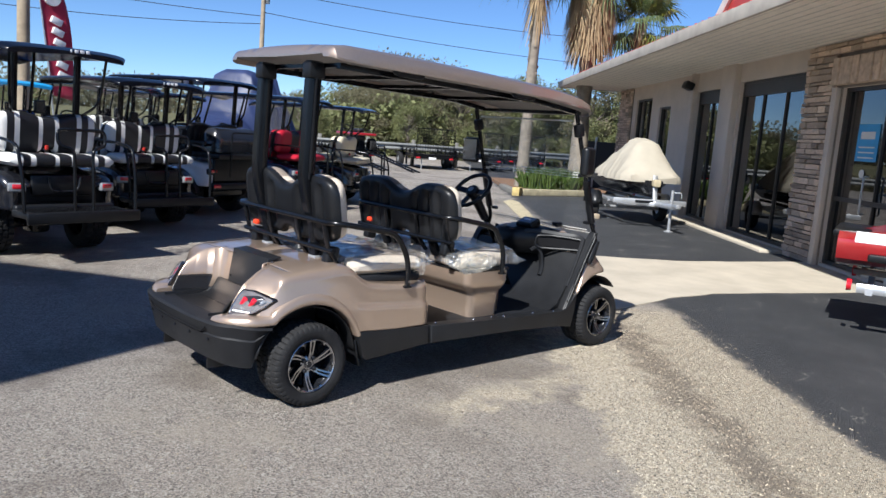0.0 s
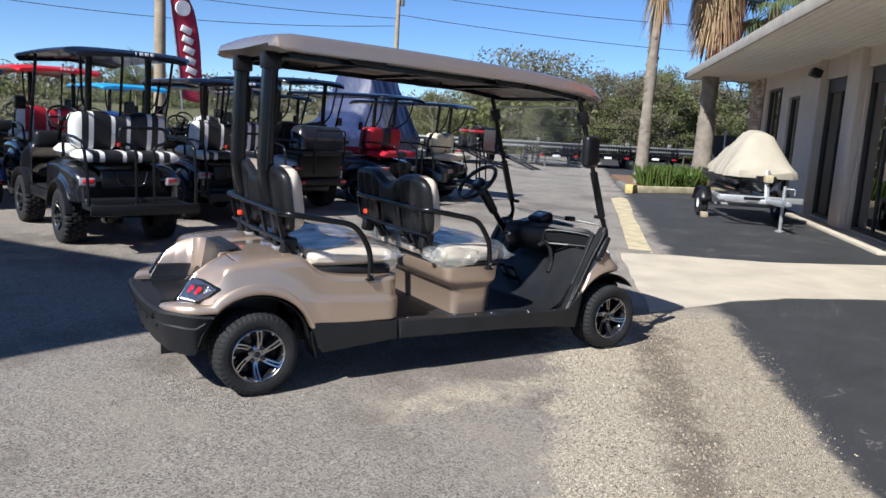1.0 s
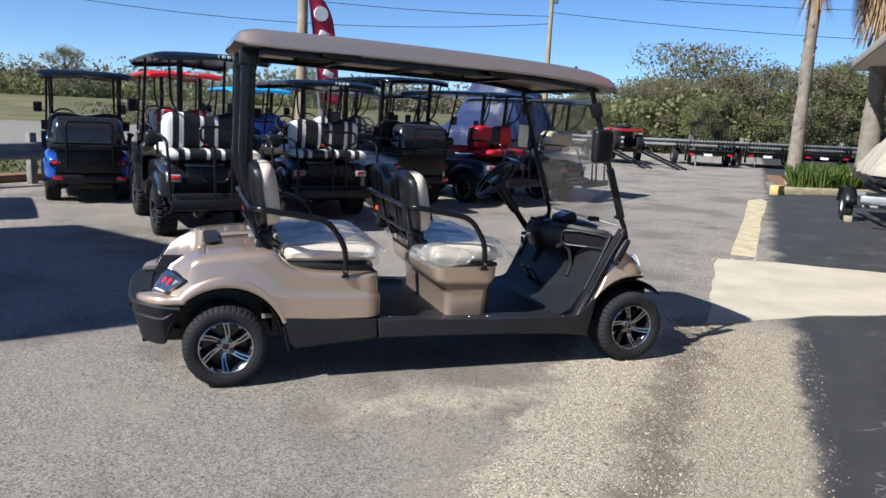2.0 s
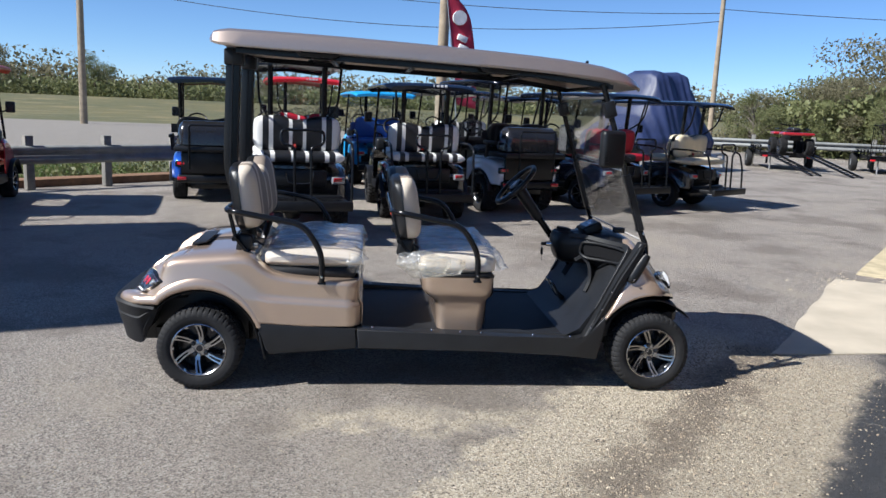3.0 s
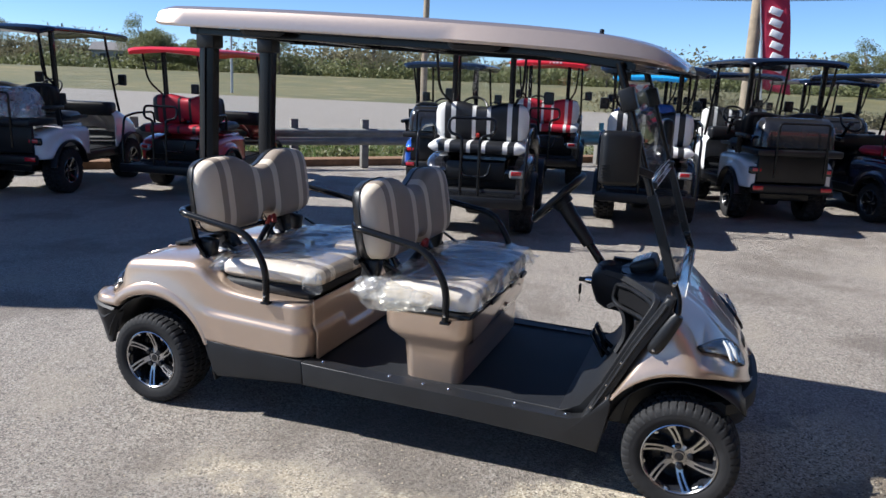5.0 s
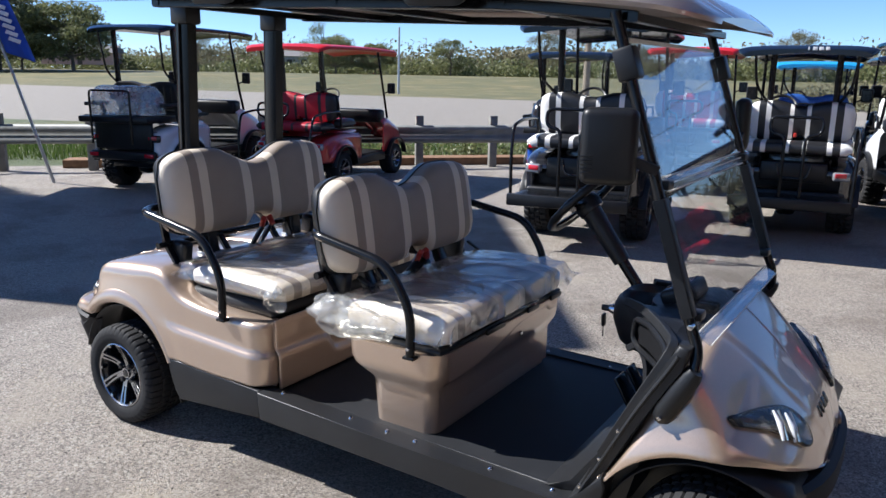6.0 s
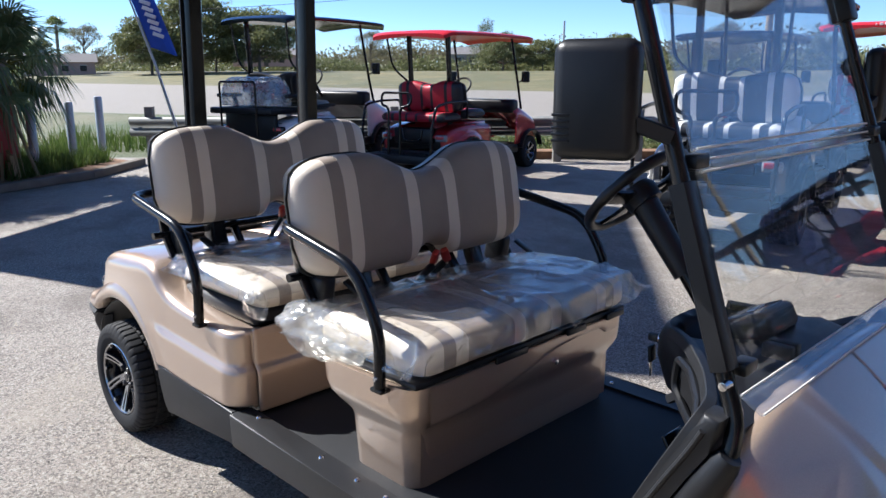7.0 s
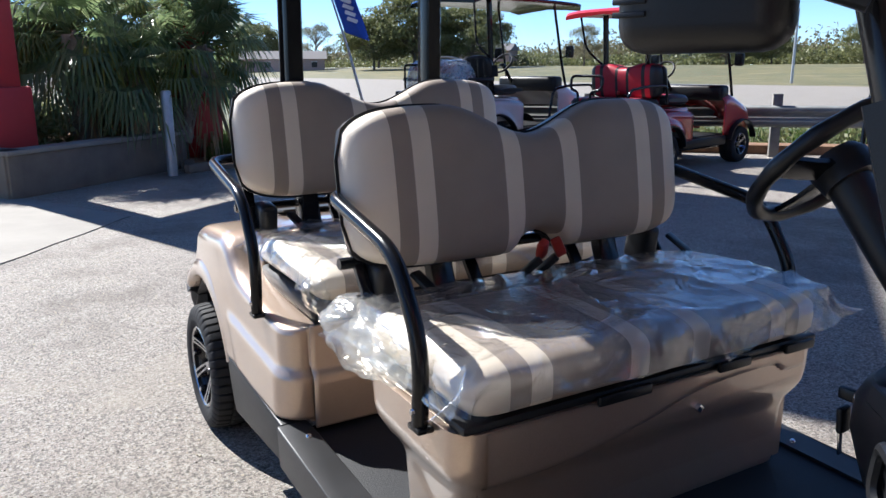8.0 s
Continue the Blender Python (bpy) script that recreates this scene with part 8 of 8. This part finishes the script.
# ---- covered watercraft on a trailer by the shop wall ----
def ski_trailer(loc, rz, label):
    root = thing("boat_trailer", loc, rz, label, "trailer", "watercraft trailers")
    bm = bmesh.new()
    add_tube(bm, [(0.05, 0, 0.50), (1.0, 0, 0.48), (3.2, 0, 0.46)], 0.04, flat=(0.04, 0.05))
    for s in (-1, 1):
        add_tube(bm, round_path([(0.9, 0, 0.46), (1.35, s * 0.52, 0.44), (3.4, s * 0.52, 0.44)], 0.15), 0.03, flat=(0.025, 0.04))
    for x in (1.5, 2.1, 3.3):
        add_tube(bm, [(x, -0.56, 0.42), (x, 0.56, 0.42)], 0.03, flat=(0.03, 0.03))
    part("frame", bm, ALU, root)
    part("front_cross_bar", box((1.0, 0.1, 0.50), (0.06, 1.45, 0.10), 0.01), ALU, root)
    part("print_bar", box((0.966, 0.15, 0.50), (0.004, 0.5, 0.05)), BLACK_PL, root)
    part("coupler", box((0.0, 0, 0.52), (0.24, 0.09, 0.08), 0.015), STEEL, root)
    jack = part("jack", tube([(0.42, -0.09, 0.03), (0.42, -0.09, 0.78)], 0.03, 12), STEEL, root)
    part("jack_foot", lathe([(0, 0.0), (0.08, 0.0), (0.09, 0.015), (0.04, 0.04)], 16, "z", (0.42, -0.09, 0)), STEEL, jack)
    part("jack_crank", tube(round_path([(0.42, -0.09, 0.74), (0.36, -0.24, 0.74), (0.36, -0.24, 0.64)], 0.03), 0.01), STEEL, jack)
    part("winch_post", tube([(1.0, 0, 0.48), (1.12, 0, 1.0)], 0.03, flat=(0.04, 0.03)), ALU, root)
    part("winch", box((1.02, 0, 0.86), (0.16, 0.14, 0.14), 0.03), YELLOW, root)
    for s in (-1, 1):
        w = part("trailer_wheel", lathe([(0.1, -0.07), (0.22, -0.08), (0.255, -0.05), (0.255, 0.05), (0.22, 0.08), (0.1, 0.07)], 28, "y", (2.5, s * 0.74, 0.255)), RUBBER, root)
        part("wheel_rim", lathe([(0, -0.03), (0.06, -0.05), (0.115, -0.07), (0.12, 0.0), (0.115, 0.07), (0.06, 0.05), (0, 0.03)], 18, "y", (2.5, s * 0.74, 0.255)), P_WHITE, w)
        secs = [[(2.5 + 0.33 * math.cos(a), s * y, 0.255 + 0.33 * math.sin(a)) for y in (0.63, 0.85)] for a in [math.pi * (0.05 + 0.9 * k / 12) for k in range(13)]]
        solid(part("mudguard", loft(secs, False), BLACK_PL if s > 0 else ALU, root), 0.008)
        part("bunk", box((2.5, s * 0.3, 0.56), (1.9, 0.09, 0.05), 0.01), BARK_D, root)
        part("tail_light", lathe([(0, -0.02), (0.05, -0.02), (0.055, 0.02), (0, 0.02)], 16, "x", (3.46, s * 0.52, 0.46)), RED_LENS, root)
    part("axle", tube([(2.5, -0.7, 0.255), (2.5, 0.7, 0.255)], 0.03), STEEL, root)
    part("chock", box((2.2, 0.74, 0.05), (0.16, 0.12, 0.1), 0.01), WOODP, root)
    return root


jack_at = Vector((9.20, 3.66, 0))
tr_rz = WALL_RZ + 6.0
base = jack_at - Matrix.Rotation(radians(tr_rz), 3, 'Z') @ Vector((0.42, -0.09, 0))
ski_trailer(base, tr_rz, "galvanised watercraft trailer with a raised jack by the shop")


def covered_ski(loc, rz):
    root = thing("covered_watercraft", loc, rz, "personal watercraft under a tan canvas cover", "watercraft")
    def sec(t):
        x = 1.15 + 2.25 * t
        w = 0.61 * (1 - max(0.0, t - 0.3) ** 2 * 0.5) * min(1, 0.80 + t * 2)
        top = lerp(t, [(0, 1.02), (0.08, 1.25), (0.24, 1.66), (0.42, 1.71), (0.60, 1.48), (0.85, 1.28), (1, 1.05)])
        tw = w * lerp(t, [(0, 0.6), (0.24, 0.36), (0.40, 0.34), (0.55, 0.5), (1, 0.7)])
        return [(x, -w, 0.86), (x, -w * 0.98, 0.98), (x, -(w + tw) * 0.48, (0.98 + top) / 2), (x, -tw, top - 0.06), (x, -tw * 0.4, top), (x, tw * 0.4, top), (x, tw, top - 0.06), (x, (w + tw) * 0.48, (0.98 + top) / 2), (x, w * 0.98, 0.98), (x, w, 0.86)]
    part("canvas_cover", draped(sec, 64, 7, 0.045), TAN, root, smooth=60)
    secs = []
    for i in range(15):
        t = i / 14
        x = 1.1 + 2.5 * t
        w = 0.52 * min(1, 0.3 + t * 2.5)
        secs.append([(x, -w, 0.90), (x, -w, 0.80), (x, -w * 0.5, 0.66 - 0.06 * min(1, t * 3)), (x, 0, 0.62 - 0.05 * min(1, t * 3)), (x, w * 0.5, 0.66 - 0.06 * min(1, t * 3)), (x, w, 0.80), (x, w, 0.90)])
    part("hull", loft(secs), BLACK_GLOSS, root)


covered_ski(base, tr_rz)


# ---- red and white watercraft on its trailer, stern towards the cart ----
def red_ski():
    rz = -72.5
    ski_trailer((5.28, -4.61, 0), rz + 180, "white-rimmed trailer carrying a red watercraft")
    root = thing("watercraft", (5.28, -4.61, 0), rz + 180, "red and white personal watercraft with black trim on a trailer", "watercraft")
    def hull(t):
        x = 0.9 + 2.7 * t
        w = 0.56 * min(1, 0.25 + t * 2.2)
        return x, w
    secs, deck = [], []
    for i in range(25):
        t = i / 24
        x, w = hull(t)
        k = 0.20 * (1 - min(1, t * 2.0))
        secs.append([(x, -w, 0.86 + k), (x, -w * 1.02, 0.80 + k), (x, -w * 0.9, 0.68 + k), (x, -w * 0.4, 0.60 + k), (x, 0, 0.57 + k), (x, w * 0.4, 0.60 + k), (x, w * 0.9, 0.68 + k), (x, w * 1.02, 0.80 + k), (x, w, 0.86 + k)])
        top = lerp(t, [(0, 0.95), (0.2, 1.10), (0.4, 1.16), (0.5, 1.06), (0.85, 1.0), (0.93, 0.93), (1, 0.90)])
        deck.append([(x, -w, 0.862 + k), (x, -w * 0.75, 0.93 + k * 0.6), (x, -w * 0.35, top - 0.05), (x, 0, top), (x, w * 0.35, top - 0.05), (x, w * 0.75, 0.93 + k * 0.6), (x, w, 0.862 + k)])
    part("hull", loft(secs), P_RED, root)
    part("deck", loft(deck), P_RED, root)
    for s in (-1, 1):
        part("side_flash", loft([[(x, s * (w * 1.016), 0.842), (x, s * (w * 1.006), 0.872), (x, s * w * 0.80, 0.928), (x, s * w * 0.78, 0.905), (x, s * w * 0.98, 0.85)] for x, w in [hull(0.45 + 0.5 * k / 10) for k in range(11)]]), P_WHITE, root)
        part("sponson", box((2.9, s * 0.58, 0.72), (0.9, 0.07, 0.07), 0.02), BLACK_PL, root)
    part("seat", box((2.4, 0, 1.06), (1.1, 0.3, 0.16), 0.07, None, 3), BLACK_V, root)
    part("boarding_deck", box((3.5, 0, 0.90), (0.3, 0.9, 0.06), 0.02), BLACK_PL, root)
    part("handlebar", tube(round_path([(1.75, -0.38, 1.42), (1.68, -0.1, 1.38), (1.68, 0.1, 1.38), (1.75, 0.38, 1.42)], 0.05), 0.018), BLACK_PL, root)
    part("steering_post", tube([(1.5, 0, 1.2), (1.68, 0, 1.38)], 0.05), BLACK_PL, root)


red_ski()

# ---- planted island by the palms, fence ----
TIMBER_G = surface("faded_timber", (0.36, 0.31, 0.20), 0.85, var=0.3, scale=5, fine=60, bumps=0.5)
TIMBER_Y = surface("yellow_timber", (0.48, 0.36, 0.14), 0.8, var=0.3, scale=6, fine=60, bumps=0.4)
isl = thing("planter_edging", (0, 0, 0), 0, "timber planter edging with worn yellow paint", "planter", kind="structure")
for a, b, h in (((11.75, 9.85), (12.1, 10.05), 0.22), ((12.15, 10.0), (15.0, 9.6), 0.17), ((12.05, 10.1), (13.4, 11.9), 0.14)):
    a, b = Vector(a), Vector(b)
    d = b - a
    part("timber", box(((a.x + b.x) / 2, (a.y + b.y) / 2, h / 2), (d.length, 0.2, h), 0.015, (0, 0, math.degrees(math.atan2(d.y, d.x)))), TIMBER_Y if h > 0.2 else (TIMBER_G if d.y < 0 else GREYPOST), isl)
soil = part("planting_soil", extrude([(12.15, 10.05), (15.5, 9.7), (19, 12), (16, 15), (13.5, 11.9)], 0.0, 0.10, "z"), MULCH)
tagged(soil, "dark mulch soil of the palm island", "soil", kind="structure")
bm = bmesh.new()
for i in range(1500):
    a, q = rng_s.uniform(0, 6.28), rng_s.random() ** 0.6
    c = Vector((14.4, 10.9)) + Vector((math.cos(a) * 1.1 * q, math.sin(a) * 0.8 * q))
    tip = Vector((c.x + rng_s.uniform(-.3, .3), c.y + rng_s.uniform(-.3, .3), rng_s.uniform(0.35, 0.75)))
    w = Vector((rng_s.gauss(0, 1), rng_s.gauss(0, 1), 0)).normalized() * 0.02
    b0 = Vector((c.x, c.y, 0.1))
    mid = (b0 + tip) / 2 + Vector((0, 0, 0.12))
    vs = [bm.verts.new(x) for x in (b0 - w, b0 + w, mid + w, tip, mid - w)]
    bm.faces.new(vs)
tagged(part("lily_grass", bm, GRASSM, smooth=0), "clump of bright green strap-leaved grass", "plants", kind="stuff")
FENCEM = surface("black_fence_screen", (0.012, 0.016, 0.02), 0.7, var=0.2, fine=200, bumps=0.3)
fence = thing("fence", (0, 0, 0), 0, "black screened chain-link fence between palms and shop", "fence")
fa, fb_ = Vector((17.05, 12.3, 0)), Vector((17.6, 9.9, 0))
dd = (fb_ - fa)
part("screen", box(((fa.x + fb_.x) / 2, (fa.y + fb_.y) / 2, 0.85), (dd.length, 0.02, 1.5), 0, (0, 0, math.degrees(math.atan2(dd.y, dd.x)))), FENCEM, fence)
for i in range(4):
    p = fa.lerp(fb_, i / 3)
    part("post", tube([(p.x, p.y, 0), (p.x, p.y, 1.75)], 0.035), STEEL, fence)

# ---- sign tower, planter, bollards on the road side ----
REDPOST = surface("red_painted_post", (0.42, 0.02, 0.02), 0.55, var=0.12, scale=3, bumps=0.1)
PLANTERW = surface("planter_block", (0.17, 0.145, 0.115), 0.9, var=0.2, scale=4, fine=70, bumps=0.5)
s1, s2 = Vector((-8.15, -1.15, 0)), Vector((-9.93, 1.30, 0))
sd = (s2 - s1).normalized()
s_rz = math.degrees(math.atan2(sd.y, sd.x))
sign = thing("sign_tower", s1, s_rz, "tall red two-post road sign in a planter, its unseen panel added to shade the lot", "sign")
for x in (0.0, (s2 - s1).length):
    part("post", box((x, 0, 2.6), (0.42, 0.42, 5.2), 0.02), REDPOST, sign)
    part("post_base", box((x, 0, 0.55), (0.56, 0.56, 1.1), 0.02), REDPOST, sign)
# panel added above the view, sized so its shadow falls across the lot
part("unseen_shade_panel", box((2.2, 0, 5.35), (4.8, 0.4, 5.0), 0.03), REDPOST, sign)
pl = thing("planter_wall", (0, 0, 0), 0, "low tan block planter wall below the palms", "planter", kind="structure")
for a, b in (((-7.45, -1.08), (-9.05, 0.85)), ((-9.05, 0.85), (-11.3, 1.55)), ((-7.45, -1.08), (-9.5, -2.2))):
    a, b = Vector(a), Vector(b)
    d = b - a
    part("wall", box(((a.x + b.x) / 2, (a.y + b.y) / 2, 0.22), (d.length + 0.18, 0.2, 0.44), 0.015, (0, 0, math.degrees(math.atan2(d.y, d.x)))), PLANTERW, pl)
    part("coping", box(((a.x + b.x) / 2, (a.y + b.y) / 2, 0.465), (d.length + 0.22, 0.26, 0.05), 0.012, (0, 0, math.degrees(math.atan2(d.y, d.x)))), CONCRETE_G, pl)
psoil = part("planter_soil", extrude([(-7.52, -1.08), (-9.05, 0.82), (-11.3, 1.5), (-13, 1.8), (-13, -3), (-9.5, -2.2)], 0.0, 0.38, "z"), MULCH)
tagged(psoil, "dark soil and dry leaves in the planter", "soil", kind="structure")
for x, y, h in ((-8.34, 0.66, 1.02), (-9.72, 1.83, 0.95), (-10.55, 2.64, 0.98), (-10.95, 3.24, 1.04)):
    b = thing("bollard", (x, y, 0), 0, "grey steel pipe bollard", "bollard", "bollards")
    part("pipe", lathe([(0, 0), (0.062, 0), (0.062, h - 0.02), (0.05, h), (0, h + 0.01)], 18, "z"), STEEL, b)
for i, (x, y, h, c, sz, lx, ly) in enumerate(((-9.3, -0.15, 1.35, 46, 0.60, 0.0, 0.05), (-9.35, 0.95, 1.20, 44, 0.55, 0.05, 0.42), (-9.0, 0.45, 0.95, 34, 0.48, 0.0, 0.0), (-10.6, -0.9, 1.75, 36, 0.70, 0.0, 0.0), (-10.5, 0.5, 1.50, 40, 0.62, 0.0, 0.1), (-10.5, 1.5, 1.30, 34, 0.58, 0.0, 0.1), (-9.9, -1.6, 1.45, 34, 0.62, 0.0, 0.0))):
    fan_palm((x, y, 0.35), h, 0.15, "fan palm with drooping green fronds in the planter", c, sz, 0.52, 30 + i, 40, (lx, ly), "planter palms", -0.75)
bm = bmesh.new()
rng_p = random.Random(64)
for i in range(20):
    x = rng_p.uniform(-11.6, -8.9)
    y = rng_p.uniform(-1.9, 1.6)
    if x > -8.35 - max(0.0, (y + 1.05) * 0.83):
        continue
    k = rng_p.uniform(0.6, 1.2)
    leaf_cloud(bm, (x, y, 0.38 + 0.22 * k), (0.36 * k, 0.36 * k, 0.30 * k), 210, 0.06, rng_p)
tagged(part("planter_shrubs", bm, LEAF_C, smooth=0), "low leafy shrubs filling the planter under the palms", "shrubs", kind="stuff")
bm = bmesh.new()
for i in range(900):
    x, y = rng_s.uniform(-10.5, -7.8), rng_s.uniform(-1.2, 2.4)
    if x < -7.7 - max(0, (y + 1) * 0.83):
        p = Vector((x, y, 0.39))
        a = rng_s.uniform(0, 6.28)
        v, w = Vector((math.cos(a), math.sin(a), 0.15)) * rng_s.uniform(0.05, 0.16), Vector((-math.sin(a), math.cos(a), 0.1)) * 0.012
        vs = [bm.verts.new(q) for q in (p - v, p + w, p + v, p - w)]
        bm.faces.new(vs)
tagged(part("leaf_litter", bm, THATCH, smooth=0), "dry leaf litter in the planter", "leaf litter", kind="stuff")

bed = part("planting_bed", extrude([(-8.62, 1.0), (-9.15, 2.3), (-10.1, 3.35), (-12.0, 3.2), (-11.4, 1.65), (-9.1, 0.98)], 0.0, 0.07, "z"), MULCH)
tagged(bed, "mulched bed with green tufts below the planter", "planting bed", kind="structure")
bedge = thing("bed_edging", (0, 0, 0), 0, "tan concrete edging round the planting bed", "edging", kind="structure")
for a, b in (((-8.5, 0.9), (-9.05, 2.32)), ((-9.05, 2.32), (-10.05, 3.45)), ((-8.5, 0.9), (-9.0, 1.0))):
    a, b = Vector(a), Vector(b)
    d = b - a
    part("kerb_block", box(((a.x + b.x) / 2, (a.y + b.y) / 2, 0.055), (d.length + 0.1, 0.13, 0.11), 0.02, (0, 0, math.degrees(math.atan2(d.y, d.x)))), PLANTERW, bedge)
bm = bmesh.new()
for i in range(3600):
    t, q = rng_s.random(), rng_s.random()
    p = Vector((-8.95, 1.25)).lerp(Vector((-10.3, 3.1)), t) + Vector((-1.0, 0.15)) * q * 1.5
    h = rng_s.uniform(0.10, 0.34) * (0.6 + 0.6 * noise.noise((p.x * 1.7, p.y * 1.7, 2.0)) + 0.3)
    a = rng_s.uniform(0, 6.28)
    w = Vector((math.cos(a), math.sin(a), 0)) * 0.011
    base_p = Vector((p.x, p.y, 0.06))
    top = base_p + Vector((rng_s.uniform(-.12, .12), rng_s.uniform(-.12, .12), max(0.05, h)))
    bm.faces.new([bm.verts.new(x) for x in (base_p - w, base_p + w, top)])
tagged(part("bed_grass", bm, GRASSM, smooth=0), "green tufts of grass in the planting bed", "grass", kind="stuff")
fan_palm((-146, 50, far_rise(-146, 50)), 8.6, 0.3, "lone palm standing across the road", 30, 1.5, 1.0, 51, 0, (0.3, 0.2))

# ---- houses across the road ----
HOUSEP = surface("pink_render", (0.48, 0.33, 0.29), 0.85, var=0.1)
HOUSET = surface("pale_render", (0.45, 0.43, 0.40), 0.85, var=0.1)
ROOFD = surface("grey_shingles", (0.17, 0.16, 0.16), 0.9, var=0.2)


def house(loc, rz, L, label, wallm):
    root = thing("house", loc, rz, label, "house", "houses across the road")
    part("wall", box((0, 0, 1.2), (L, 7, 2.4)), wallm, root)
    part("roof", extrude([(-4.0, 2.4), (0, 4.0), (4.0, 2.4)], -L / 2 - 0.5, L / 2 + 0.5, "x"), ROOFD, root)
    for i in range(int(L / 3)):
        # dark block paints the unlit room seen in each window
        w = part("window", box((-L / 2 + 2 + i * 3, -3.52, 1.3), (1.1, 0.06, 1.0)), ROOM_SHADE, root)
        part("window_frame", box((-L / 2 + 2 + i * 3, -3.56, 1.85), (1.25, 0.05, 0.1)), MARK, w)
    part("door", box((0.5, -3.53, 1.0), (0.95, 0.06, 2.0)), BARK_D, root)


house((-150, 96, 2.3), 40, 14, "low pink house with a grey roof across the road", HOUSEP)
house((-112, 124, 2.3), 30, 12, "low pale house with a grey roof across the road", HOUSET)
house((-152, 50, far_rise(-152, 50) - 0.1), 70, 16, "low pale house across the road", HOUSEP)

# ---- grit and stones on the sandy edge ----
def gravel_patch(label, mat, n, place, small, large, seed):
    """Loose stones of uneven shape, thrown over a stretch of the plan."""
    rng = random.Random(seed)
    verts, faces = [], []
    for i in range(n):
        x, y = place(rng)
        if x > 5.4 or -1.55 < x < 1.6 and -0.55 < y < 0.6:
            continue
        r = small * (large / small) ** (rng.random() ** 2.2)
        a0, q = rng.uniform(0, 6.28), len(verts)
        for k in range(5):
            a = a0 + k * 1.2566
            d = r * rng.uniform(0.7, 1.15)
            verts.append((x + d * math.cos(a), y + d * math.sin(a), r * rng.uniform(0.0, 0.35)))
        verts.append((x + r * rng.uniform(-0.3, 0.3), y + r * rng.uniform(-0.3, 0.3), r * rng.uniform(0.7, 1.0)))
        faces += [(q + k, q + (k + 1) % 5, q + 5) for k in range(5)]
    me = bpy.data.meshes.new("gravel")
    me.from_pydata(verts, [], faces)
    me.materials.append(mat)
    tagged(new("gravel", me), label, "gravel", kind="stuff")


def on_band(rng):
    """The sandy band: distance along it and across it."""
    u, v = rng.uniform(-4.0, 1.8), rng.gauss(1.75, 0.42)
    if not 0.95 < v < 2.55:
        v = rng.uniform(1.05, 2.4)
    return 0.65 * u + 0.76 * v, 0.76 * u - 0.65 * v


def on_lot(rng):
    """The worn asphalt in front of the cart, up to the edge of the sealed patch."""
    y = -0.45 - 3.8 * rng.random() ** 1.2
    return rng.uniform(-4.5, min(3.2, (2.3 + 0.65 * y) / 0.76)), y


def on_crossing(rng):
    return rng.gauss(4.6, 0.40), rng.gauss(2.45, 0.30)


PEBBLE = surface("cream_gravel", (0.50, 0.425, 0.315), 0.9, var=0.25, scale=40, rand=0.0)
PEBBLE_TAN = surface("tan_gravel", (0.34, 0.27, 0.19), 0.9, var=0.3, scale=40, rand=0.0)
PEBBLE_DARK = surface("dark_gravel", (0.075, 0.065, 0.055), 0.85, var=0.3, scale=40, rand=0.0)
gravel_patch("small cream stones scattered on the sandy asphalt", PEBBLE, 7000, on_band, 0.002, 0.008, 77)
gravel_patch("small tan stones scattered on the sandy asphalt", PEBBLE_TAN, 10000, on_band, 0.0025, 0.008, 78)
gravel_patch("small dark stones scattered on the sandy asphalt", PEBBLE_DARK, 8000, on_band, 0.0025, 0.008, 79)
gravel_patch("loose pale grit on the worn asphalt lot", PEBBLE, 9000, on_lot, 0.0016, 0.0065, 80)
gravel_patch("loose dark grit on the worn asphalt lot", PEBBLE_DARK, 7000, on_lot, 0.0016, 0.006, 83)
gravel_patch("white stones spilled at the end of the kerb strip", PEBBLE, 150, on_crossing, 0.006, 0.022, 81)


# ---- facing stones, last ----
build_stone(shop, "stone_facing", -5.6, 0.22, 0.0, 3.2, 3, hole=(-2.85, -0.80, 2.56))
build_stone(shop, "stone_facing", 11.2, 12.6, 0.0, 3.2, 5)
bm_ = bmesh.new()
for i_ in range(14):
    add_box(bm_, (-3.0 + i_ * 0.175, 0.07, 2.78), (0.165, 0.09 + 0.02 * (i_ % 3), 0.38), 0.012, (0, random.Random(i_).uniform(-2, 2), 0), 1)
part("lintel_stone", bm_, STONE, shop)
part("door_jamb", box((-0.735, 0.05, 1.28), (0.13, 0.1, 2.56), 0.01), STUCCO, shop)
